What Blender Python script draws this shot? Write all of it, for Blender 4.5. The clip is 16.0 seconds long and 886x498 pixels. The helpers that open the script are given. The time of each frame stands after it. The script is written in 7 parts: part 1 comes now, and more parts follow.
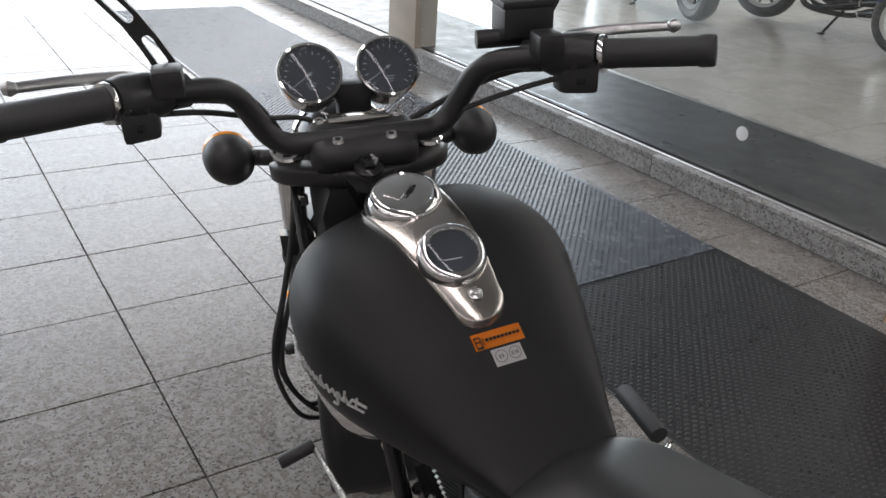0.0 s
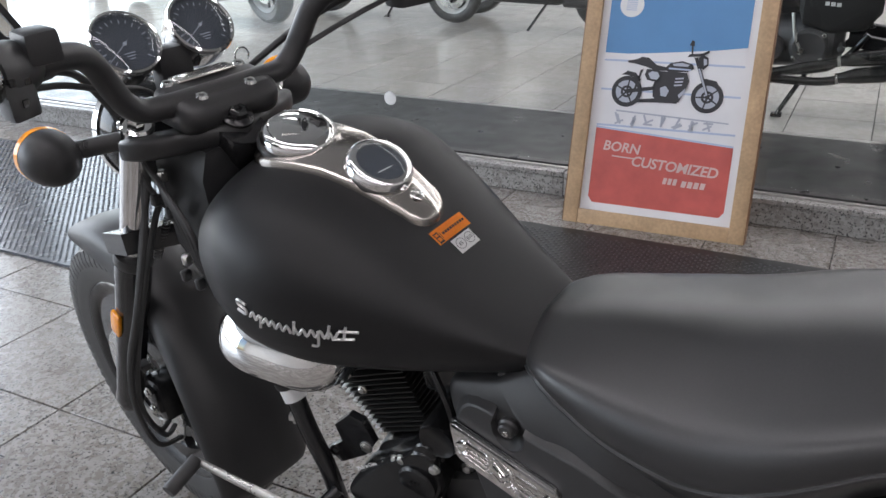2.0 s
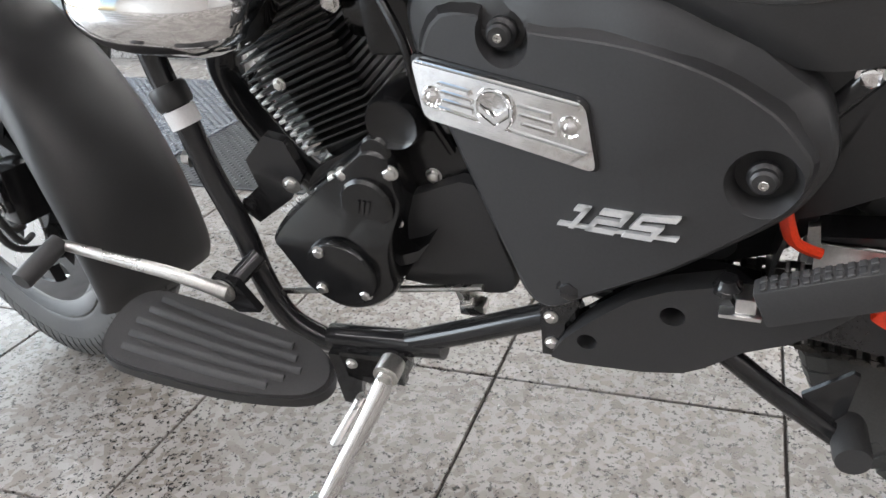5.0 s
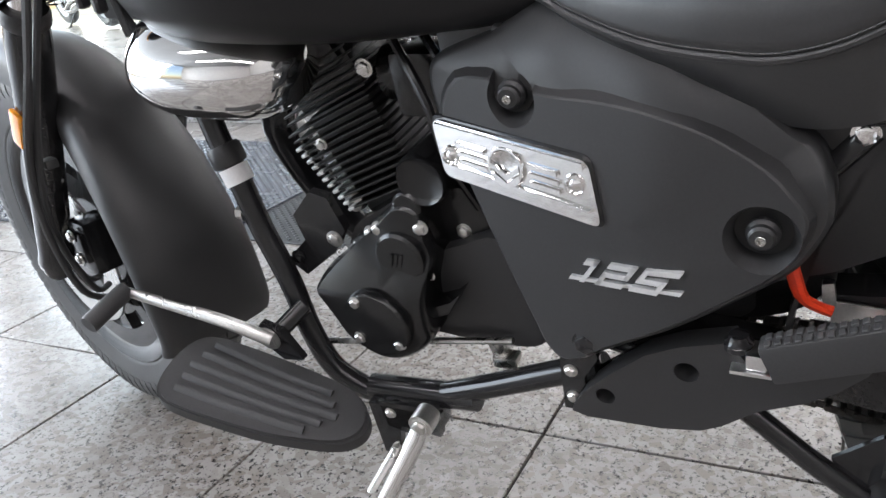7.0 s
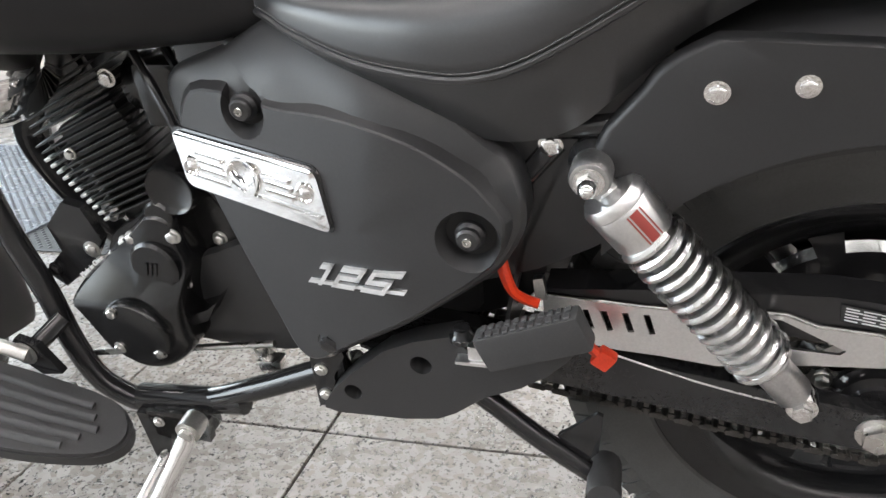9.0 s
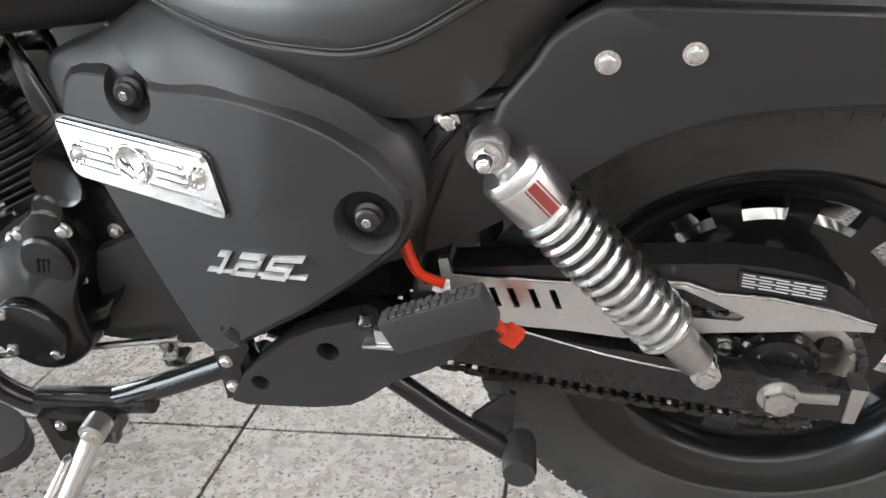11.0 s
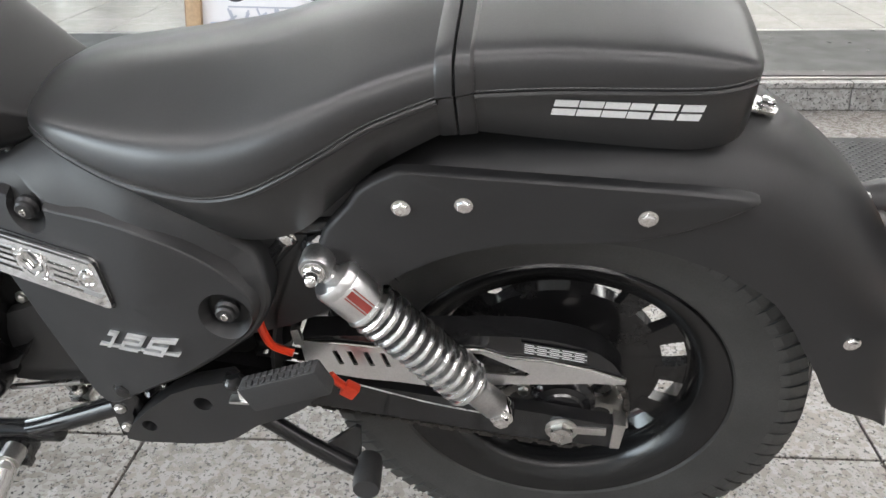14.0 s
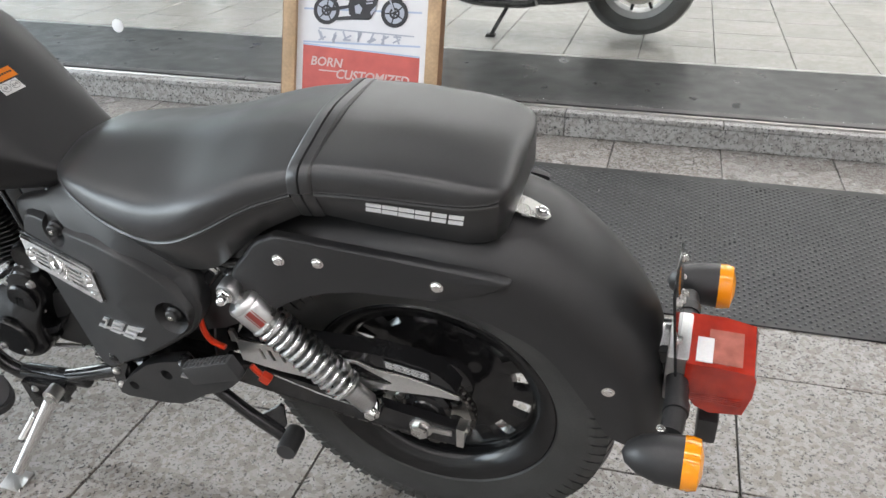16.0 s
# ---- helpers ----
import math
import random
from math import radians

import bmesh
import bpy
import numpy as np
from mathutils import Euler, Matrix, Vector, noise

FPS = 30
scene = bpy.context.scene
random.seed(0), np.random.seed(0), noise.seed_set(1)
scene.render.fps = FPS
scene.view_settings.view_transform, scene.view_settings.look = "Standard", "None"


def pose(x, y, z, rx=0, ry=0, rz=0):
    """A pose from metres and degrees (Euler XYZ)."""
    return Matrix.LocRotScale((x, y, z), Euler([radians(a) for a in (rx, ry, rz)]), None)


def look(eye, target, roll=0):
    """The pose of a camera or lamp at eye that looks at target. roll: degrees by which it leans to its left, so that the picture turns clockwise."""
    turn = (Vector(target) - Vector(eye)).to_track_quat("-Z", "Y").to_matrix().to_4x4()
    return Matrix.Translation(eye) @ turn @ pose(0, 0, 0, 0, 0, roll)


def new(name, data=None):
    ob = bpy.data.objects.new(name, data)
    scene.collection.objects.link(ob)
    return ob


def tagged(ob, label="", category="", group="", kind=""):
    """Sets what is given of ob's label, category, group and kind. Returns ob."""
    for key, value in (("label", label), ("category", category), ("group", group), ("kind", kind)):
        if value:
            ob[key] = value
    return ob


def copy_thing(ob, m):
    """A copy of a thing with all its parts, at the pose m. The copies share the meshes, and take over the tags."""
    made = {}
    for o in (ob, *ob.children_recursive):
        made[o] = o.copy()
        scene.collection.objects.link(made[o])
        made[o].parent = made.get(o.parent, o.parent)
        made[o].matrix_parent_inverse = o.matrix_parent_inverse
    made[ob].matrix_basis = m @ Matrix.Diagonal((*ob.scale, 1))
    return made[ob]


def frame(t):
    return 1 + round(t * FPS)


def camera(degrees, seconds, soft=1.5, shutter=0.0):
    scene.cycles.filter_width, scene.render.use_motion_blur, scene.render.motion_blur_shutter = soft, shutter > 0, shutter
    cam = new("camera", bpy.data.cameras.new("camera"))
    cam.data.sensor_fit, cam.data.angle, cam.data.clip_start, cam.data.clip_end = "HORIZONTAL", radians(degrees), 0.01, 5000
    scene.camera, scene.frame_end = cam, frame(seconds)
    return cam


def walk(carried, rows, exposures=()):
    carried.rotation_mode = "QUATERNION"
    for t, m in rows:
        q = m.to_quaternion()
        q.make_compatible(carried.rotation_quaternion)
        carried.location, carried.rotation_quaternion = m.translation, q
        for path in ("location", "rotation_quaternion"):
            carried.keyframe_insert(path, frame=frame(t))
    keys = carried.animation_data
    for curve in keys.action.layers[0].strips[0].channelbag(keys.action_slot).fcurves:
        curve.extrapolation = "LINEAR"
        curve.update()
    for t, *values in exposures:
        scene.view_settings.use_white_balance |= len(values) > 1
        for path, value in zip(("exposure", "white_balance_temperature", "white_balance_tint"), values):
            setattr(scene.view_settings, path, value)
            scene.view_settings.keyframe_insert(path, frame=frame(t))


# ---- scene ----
# ---- camera ----
cam = camera(55.24, 16.0)
EXPOSURE = [(0.0, -0.71, 7000, 12), (0.5, -0.71, 6950, 12), (1.0, -0.63, 6800, 12), (1.5, -0.43, 6800, 12), (2.0, -0.16, 6700, 12), (2.5, -0.01, 6700, 12), (3.5, 0.41, 6600, 12), (4.5, 0.66, 6900, 11), (5.0, 0.66, 6900, 10),
            (7.5, 0.46, 6700, 11), (8.5, 0.74, 6800, 10), (9.0, 0.9, 7000, 9), (9.5, 0.93, 7000, 9), (12.5, 0.95, 7000, 8), (13.0, 1.13, 7000, 8), (13.5, 0.99, 7000, 8), (14.0, 0.68, 6900, 8), (15.0, 0.6, 6900, 8), (16.0, 0.45, 6850, 8)]
PATH = [
    (0, (-0.402, -1.458, 1.275), (0.604, 0.039, 0.411), 4.0),
    (0.5, (-0.461, -1.371, 1.244), (0.775, -0.012, 0.455), 1.7),
    (1, (-0.545, -1.289, 1.208), (0.913, -0.179, 0.406), 0.3),
    (1.5, (-0.619, -1.261, 1.186), (0.918, -0.271, 0.375), -0.7),
    (2, (-0.71, -1.233, 1.149), (0.92, -0.387, 0.357), -1.3),
    (2.5, (-0.68, -1.154, 1.075), (1.003, -0.409, 0.29), -2.3),
    (3, (-0.653, -1.099, 0.985), (1.045, -0.45, 0.15), -4.3),
    (3.5, (-0.643, -1.087, 0.922), (1.05, -0.468, 0.056), -4.4),
    (4, (-0.617, -1.082, 0.854), (1.106, -0.508, 0.015), -4.0),
    (4.5, (-0.598, -1.082, 0.754), (1.125, -0.478, -0.062), -4.2),
    (5, (-0.611, -1.103, 0.704), (1.09, -0.476, -0.141), -3.5),
    (5.2, (-0.621, -1.113, 0.701), (1.079, -0.45, -0.118), -3.4),
    (7.3, (-0.613, -1.191, 0.703), (1.054, -0.332, 0.009), -5.3),
    (7.5, (-0.619, -1.198, 0.701), (1.064, -0.362, 0.014), -4.7),
    (8, (-0.615, -1.227, 0.707), (1.106, -0.454, 0.043), -4.5),
    (8.5, (-0.619, -1.248, 0.715), (1.142, -0.579, 0.044), -3.7),
    (9, (-0.617, -1.274, 0.714), (1.184, -0.783, -0.002), -2.6),
    (9.5, (-0.612, -1.287, 0.705), (1.209, -0.928, -0.042), -2.4),
    (9.7, (-0.608, -1.294, 0.703), (1.213, -0.972, -0.058), -2.3),
    (11.8, (-0.605, -1.292, 0.697), (1.229, -0.973, -0.035), -3.3),
    (12, (-0.605, -1.295, 0.693), (1.235, -0.997, -0.033), -3.2),
    (12.5, (-0.608, -1.302, 0.698), (1.236, -1.038, -0.029), -3.0),
    (13, (-0.619, -1.31, 0.727), (1.246, -1.092, 0.038), -2.4),
    (13.5, (-0.66, -1.353, 0.838), (1.163, -1.19, 0.033), -1.9),
    (14, (-0.71, -1.409, 0.9), (1.082, -1.25, 0.028), -1.3),
    (14.5, (-0.762, -1.454, 0.965), (1.008, -1.206, 0.069), -2.1),
    (15, (-0.865, -1.534, 1.031), (0.902, -1.247, 0.138), -1.6),
    (15.5, (-0.929, -1.635, 1.094), (0.832, -1.289, 0.21), -0.2),
    (16, (-0.909, -1.782, 1.116), (0.815, -1.312, 0.216), -0.0),
]
walk(cam, [(t, look(eye, target, roll)) for t, eye, target, roll in PATH], EXPOSURE)

# ---- light ----
world = bpy.data.worlds.new("daylight")
scene.world = world
world.use_nodes = True
wn = world.node_tree.nodes
sky = wn.new("ShaderNodeTexSky")
sky.sky_type, sky.sun_disc = "NISHITA", False
sky.sun_elevation, sky.sun_rotation = radians(40), radians(20)
world.node_tree.links.new(sky.outputs[0], wn["Background"].inputs[0])
wn["Background"].inputs[1].default_value = 0.15


def lamp(name, kind, m, power, size=(1, 1), colour=(1, 1, 1)):
    data = bpy.data.lights.new(name, kind)
    data.energy, data.color = power, colour
    if kind == "AREA":
        data.shape, data.size, data.size_y = "RECTANGLE", size[0], size[1]
    ob = new(name, data)
    ob.matrix_world = m
    return ob


sun = lamp("sun", "SUN", look((0, 0, 0), (-0.25, -0.72, -0.64)), 2.5, colour=(1.0, 0.95, 0.88))
sun.data.angle = radians(0.5)
# daylight that comes in by the open end of the arcade
lamp("entrance_daylight", "AREA", look((0.6, 7.6, 2.2), (0.6, 0, 1.2)), 1080, (15.0, 3.8), (0.76, 0.87, 1.0))

# ---- materials ----
def material(name, colour, rough=0.5, metal=0.0, grain=0.0, grain_size=400.0, stain=0.0, stain_size=6.0, bump=0.0, bump_size=500.0, rough_var=0.0, coat=0.0, spec=0.5):
    """A surface with fine grain, broad stains, uneven gloss and fine relief, in real metres."""
    m = bpy.data.materials.new(name)
    m.use_nodes = True
    nt = m.node_tree
    N, Lk = nt.nodes, nt.links.new
    b = N["Principled BSDF"]
    b.inputs["Roughness"].default_value, b.inputs["Metallic"].default_value = rough, metal
    b.inputs["Coat Weight"].default_value, b.inputs["Specular IOR Level"].default_value = coat, spec
    tc = N.new("ShaderNodeTexCoord")

    def noise_at(scale, detail=4.0):
        n = N.new("ShaderNodeTexNoise")
        n.inputs["Scale"].default_value, n.inputs["Detail"].default_value = scale, detail
        Lk(tc.outputs["Object"], n.inputs["Vector"])
        return n.outputs["Fac"]

    def spread(fac, lo, hi):
        r = N.new("ShaderNodeMapRange")
        r.inputs["From Min"].default_value, r.inputs["From Max"].default_value = 0.3, 0.7
        r.inputs["To Min"].default_value, r.inputs["To Max"].default_value = lo, hi
        Lk(fac, r.inputs["Value"])
        return r.outputs[0]

    rgb = N.new("ShaderNodeRGB")
    rgb.outputs[0].default_value = (*colour, 1)
    out = rgb.outputs[0]
    for size, amount in ((grain_size, grain), (stain_size, stain)):
        if amount:
            mul = N.new("ShaderNodeVectorMath")
            mul.operation = "SCALE"
            Lk(out, mul.inputs[0])
            Lk(spread(noise_at(size), 1 - amount, 1 + amount), mul.inputs["Scale"])
            out = mul.outputs[0]
    Lk(out, b.inputs["Base Color"])
    if rough_var:
        Lk(spread(noise_at(stain_size * 3), rough - rough_var, rough + rough_var), b.inputs["Roughness"])
    if bump:
        bp = N.new("ShaderNodeBump")
        bp.inputs["Strength"].default_value, bp.inputs["Distance"].default_value = bump, 0.0005
        Lk(noise_at(bump_size, 2.0), bp.inputs["Height"])
        Lk(bp.outputs[0], b.inputs["Normal"])
    return m


def granite(name, base, dark, tan, rough, speck=190.0):
    """Polished granite: pale ground, dark mica flecks, tan feldspar grains; each slab a little different."""
    m = bpy.data.materials.new(name)
    m.use_nodes = True
    nt = m.node_tree
    N, Lk = nt.nodes, nt.links.new
    b = N["Principled BSDF"]
    geo, info = N.new("ShaderNodeNewGeometry"), N.new("ShaderNodeObjectInfo")
    off = N.new("ShaderNodeVectorMath")
    off.operation = "ADD"
    shift = N.new("ShaderNodeVectorMath")
    shift.operation = "SCALE"
    comb = N.new("ShaderNodeCombineXYZ")
    for i in range(3):
        Lk(info.outputs["Random"], comb.inputs[i])
    Lk(comb.outputs[0], shift.inputs[0])
    shift.inputs["Scale"].default_value = 37.0
    Lk(geo.outputs["Position"], off.inputs[0])
    Lk(shift.outputs[0], off.inputs[1])

    def tex(kind, scale, detail=3.0, rough_=0.6):
        n = N.new(kind)
        n.inputs["Scale"].default_value = scale
        if kind == "ShaderNodeTexNoise":
            n.inputs["Detail"].default_value, n.inputs["Roughness"].default_value = detail, rough_
        Lk(off.outputs[0], n.inputs["Vector"])
        return n

    def ramp(fac, lo, hi):
        r = N.new("ShaderNodeMapRange")
        r.inputs["From Min"].default_value, r.inputs["From Max"].default_value = lo, hi
        Lk(fac, r.inputs["Value"])
        return r.outputs[0]

    def mix(fac, a, c):
        x = N.new("ShaderNodeMix")
        x.data_type = "RGBA"
        Lk(fac, x.inputs["Factor"])
        for sock, v in ((x.inputs["A"], a), (x.inputs["B"], c)):
            if isinstance(v, tuple):
                sock.default_value = (*v, 1)
            else:
                Lk(v, sock)
        return x.outputs["Result"]

    cells = tex("ShaderNodeTexVoronoi", speck * 0.6)
    sep = N.new("ShaderNodeSeparateColor")
    Lk(cells.outputs["Color"], sep.inputs[0])
    col = mix(ramp(sep.outputs[0], 0.35, 0.8), base, tan)
    flecks = tex("ShaderNodeTexNoise", speck, 3.0, 0.7)
    col = mix(ramp(flecks.outputs["Fac"], 0.56, 0.61), col, dark)
    broad = tex("ShaderNodeTexNoise", 3.0, 3.0)
    mul = N.new("ShaderNodeVectorMath")
    mul.operation = "SCALE"
    Lk(col, mul.inputs[0])
    r = N.new("ShaderNodeMapRange")
    r.inputs["From Min"].default_value, r.inputs["From Max"].default_value = 0.3, 0.7
    r.inputs["To Min"].default_value, r.inputs["To Max"].default_value = 0.9, 1.06
    Lk(broad.outputs["Fac"], r.inputs["Value"])
    Lk(r.outputs[0], mul.inputs["Scale"])
    Lk(mul.outputs[0], b.inputs["Base Color"])
    rr = N.new("ShaderNodeMapRange")
    rr.inputs["To Min"].default_value, rr.inputs["To Max"].default_value = rough - 0.06, rough + 0.1
    Lk(broad.outputs["Fac"], rr.inputs["Value"])
    Lk(rr.outputs[0], b.inputs["Roughness"])
    bp = N.new("ShaderNodeBump")
    bp.inputs["Strength"].default_value, bp.inputs["Distance"].default_value = 0.15, 0.0004
    Lk(flecks.outputs["Fac"], bp.inputs["Height"])
    Lk(bp.outputs[0], b.inputs["Normal"])
    return m


def glass(name, colour=(1, 1, 1), rough=0.0):
    m = bpy.data.materials.new(name)
    m.use_nodes = True
    nt = m.node_tree
    N, Lk = nt.nodes, nt.links.new
    N.remove(N["Principled BSDF"])
    clear, shine, edge, mixer = N.new("ShaderNodeBsdfTransparent"), N.new("ShaderNodeBsdfGlossy"), N.new("ShaderNodeLayerWeight"), N.new("ShaderNodeMixShader")
    clear.inputs[0].default_value = (*colour, 1)
    shine.inputs["Roughness"].default_value = rough
    edge.inputs[0].default_value = 0.5
    steep, base = N.new("ShaderNodeMath"), N.new("ShaderNodeMath")
    steep.operation, steep.inputs[1].default_value = "POWER", 5.0
    base.operation, base.inputs[1].default_value, base.inputs[2].default_value = "MULTIPLY_ADD", 0.93, 0.04
    Lk(edge.outputs["Facing"], steep.inputs[0])
    Lk(steep.outputs[0], base.inputs[0])
    Lk(base.outputs[0], mixer.inputs[0])
    Lk(clear.outputs[0], mixer.inputs[1])
    Lk(shine.outputs[0], mixer.inputs[2])
    Lk(mixer.outputs[0], N["Material Output"].inputs[0])
    return m


def glow(name, colour, strength):
    m = bpy.data.materials.new(name)
    m.use_nodes = True
    b = m.node_tree.nodes["Principled BSDF"]
    b.inputs["Base Color"].default_value = (0.8, 0.8, 0.8, 1)
    b.inputs["Emission Color"].default_value, b.inputs["Emission Strength"].default_value = (*colour, 1), strength
    return m


FLOOR_STONE = granite("grey_granite", (0.288, 0.274, 0.259), (0.020, 0.018, 0.017), (0.194, 0.173, 0.152), 0.25, 150)
STEP_STONE = granite("step_granite", (0.33, 0.325, 0.315), (0.035, 0.035, 0.035), (0.23, 0.22, 0.21), 0.35, 110)
SHOP_STONE = granite("shop_tile_stone", (0.43, 0.41, 0.385), (0.33, 0.31, 0.285), (0.39, 0.365, 0.335), 0.16, 60)
JOINT = material("dark_joint", (0.05, 0.045, 0.04), 0.85, grain=0.3, stain=0.2)
RUBBER = material("black_mat_rubber", (0.009, 0.0095, 0.0105), 0.36, stain=0.15, rough_var=0.04, spec=0.34)
# studs coloured lighter than the sheet in place of the highlights on them
STUD = material("rubbed_stud_rubber", (0.027, 0.029, 0.033), 0.30, stain=0.2, rough_var=0.04, spec=0.4)
# same mat rubber, with the bluish daylight sheen put into its base colour
SHEEN_RUBBER = material("polished_mat_rubber", (0.068, 0.077, 0.095), 0.26, stain=0.2, rough_var=0.04)
TANK_PAINT = material("satin_black_tank_paint", (0.012, 0.012, 0.013), 0.46, spec=0.32, grain=0.06, stain=0.08, bump=0.06, bump_size=1500, rough_var=0.03)
MATT = material("satin_black_paint", (0.022, 0.022, 0.023), 0.44, grain=0.06, stain=0.08, bump=0.06, bump_size=1500, rough_var=0.03)
PANEL = material("matt_black_plastic", (0.026, 0.026, 0.027), 0.44, grain=0.08, stain=0.08, bump=0.12, bump_size=1800, rough_var=0.04)
VINYL = material("black_seat_vinyl", (0.024, 0.024, 0.025), 0.34, spec=0.68, grain=0.1, stain=0.1, bump=0.12, bump_size=700, rough_var=0.03)
STITCH = material("dark_grey_thread", (0.10, 0.10, 0.10), 0.8, grain=0.2)
GLOSS = material("gloss_black_enamel", (0.017, 0.017, 0.018), 0.11, grain=0.05, stain=0.05, rough_var=0.05)
CASE = material("black_engine_paint", (0.009, 0.009, 0.0095), 0.20, grain=0.1, stain=0.1, bump=0.06, bump_size=900, rough_var=0.05)
# fin black set deeper and duller, the shade around the cylinder put into it
FIN = material("sooty_black_fin_paint", (0.007, 0.007, 0.007), 0.42, grain=0.1, stain=0.15, bump=0.1, bump_size=900, rough_var=0.08)
PLASTIC = material("black_switch_plastic", (0.024, 0.024, 0.025), 0.4, grain=0.1, bump=0.15, bump_size=1200, rough_var=0.05)
GRIP = material("black_grip_rubber", (0.036, 0.036, 0.037), 0.55, grain=0.1, bump=0.3, bump_size=900)
TYRE = material("black_tyre_rubber", (0.050, 0.050, 0.049), 0.42, grain=0.12, stain=0.2, stain_size=12, bump=0.15, bump_size=500)
CHROME = material("chrome", (0.82, 0.81, 0.80), 0.06, 1.0, stain=0.03, rough_var=0.02)
SATIN = material("satin_nickel", (0.62, 0.58, 0.54), 0.2, 1.0, grain=0.04, stain=0.05, rough_var=0.05)
FIN_END = material("bare_machined_alloy", (0.72, 0.72, 0.71), 0.48, 1.0, grain=0.1)
GUARD_STEEL = material("polished_guard_steel", (0.80, 0.80, 0.80), 0.34, 1.0, grain=0.05, stain=0.08, rough_var=0.05)
CAN = material("polished_shock_can", (0.80, 0.80, 0.80), 0.30, 1.0, grain=0.05, stain=0.05, rough_var=0.05)
SPRING = material("bright_spring_chrome", (0.85, 0.85, 0.85), 0.26, 1.0, stain=0.05, rough_var=0.04)
STEEL = material("zinc_steel", (0.60, 0.59, 0.57), 0.3, 1.0, grain=0.1, stain=0.15, rough_var=0.1)
ALLOY = material("cast_alloy", (0.55, 0.55, 0.55), 0.36, 1.0, grain=0.1, stain=0.1, bump=0.15, bump_size=900, rough_var=0.08)
WHITE = material("white_print", (0.78, 0.78, 0.78), 0.5, grain=0.04)
SILVER = material("silver_badge", (0.70, 0.70, 0.70), 0.3, 0.6, grain=0.05)
ORANGE = material("orange_sticker", (0.95, 0.28, 0.015), 0.45, grain=0.05)
RED_TAPE = material("red_plastic_tie", (0.75, 0.05, 0.015), 0.4, grain=0.08)
AMBER = material("amber_lens", (0.95, 0.33, 0.01), 0.12, stain=0.06, coat=0.5)
RED_LENS = material("red_lens", (0.40, 0.022, 0.010), 0.07, stain=0.25, stain_size=30, coat=0.8)
WOOD = material("pale_pine", (0.46, 0.31, 0.18), 0.55, grain=0.12, grain_size=90, stain=0.15, stain_size=9, bump=0.1, bump_size=120)
WOOD_SIDE = material("brown_stained_edge", (0.21, 0.11, 0.055), 0.6, grain=0.15, grain_size=90, stain=0.15)
PAPER = material("white_poster_paper", (0.74, 0.74, 0.76), 0.4, stain=0.04)
BLUE = material("blue_poster_ink", (0.10, 0.27, 0.52), 0.4, stain=0.05)
RED = material("red_poster_ink", (0.55, 0.115, 0.10), 0.35, stain=0.12, stain_size=14)
SLOGAN = material("pale_pink_poster_ink", (0.66, 0.50, 0.48), 0.4, stain=0.1)
INK = material("black_poster_ink", (0.03, 0.03, 0.035), 0.4, stain=0.05)
PALE_INK = material("pale_blue_poster_ink", (0.42, 0.50, 0.66), 0.4)
GREY_INK = material("grey_poster_ink", (0.42, 0.45, 0.52), 0.4)
WALL = material("pale_wall_paint", (0.52, 0.51, 0.50), 0.7, grain=0.04, stain=0.06, stain_size=2, bump=0.1)
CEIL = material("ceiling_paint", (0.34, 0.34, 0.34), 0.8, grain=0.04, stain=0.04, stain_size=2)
POST = material("beige_aluminium", (0.46, 0.40, 0.33), 0.4, 0.2, grain=0.06, stain=0.08)
ALU = material("brushed_aluminium", (0.55, 0.54, 0.52), 0.3, 1.0, grain=0.08, stain=0.08)
# black dial lifted to blue-grey, part of the glass reflection put into its colour
DIAL = material("black_dial_face", (0.050, 0.057, 0.072), 0.5, stain=0.1)
PANE = glass("shop_glass", (0.93, 0.95, 0.94))
LENS = glass("dial_glass", (0.9, 0.92, 0.93))
TUBE = glow("tube_light", (0.96, 0.94, 1.0), 12.0)
SHOP_TUBE = glow("shop_tube_light", (0.96, 0.94, 1.0), 14.0)
SHOP_MAT = material("dark_grey_entrance_mat", (0.034, 0.034, 0.034), 0.36, grain=0.25, stain=0.3, stain_size=3.0, bump=0.3, bump_size=300, rough_var=0.1, spec=0.5)

# ---- mesh helpers ----
def finish(name, bm, mat, smooth=38):
    bmesh.ops.recalc_face_normals(bm, faces=bm.faces)
    me = bpy.data.meshes.new(name)
    bm.to_mesh(me)
    bm.free()
    for p in me.polygons:
        p.use_smooth = True
    me.set_sharp_from_angle(angle=radians(smooth))
    if mat:
        me.materials.append(mat)
    return me


def part(name, bm, mat, parent, label="", smooth=38):
    """One mesh object under a thing or a part, in the thing's own axes."""
    ob = new(name, finish(name, bm, mat, smooth))
    ob.parent = parent
    if label:
        ob["label"] = label
    return ob


def thing(name, label, category, m=None, group="", kind=""):
    ob = new(name)
    ob.empty_display_size = 0.1
    if m is not None:
        ob.matrix_world = m
    return tagged(ob, label, category, group, kind)


def solid(name, bm, mat, label, category, m=None, group="", kind="", smooth=38):
    ob = new(name, finish(name, bm, mat, smooth))
    if m is not None:
        ob.matrix_world = m
    return tagged(ob, label, category, group, kind)


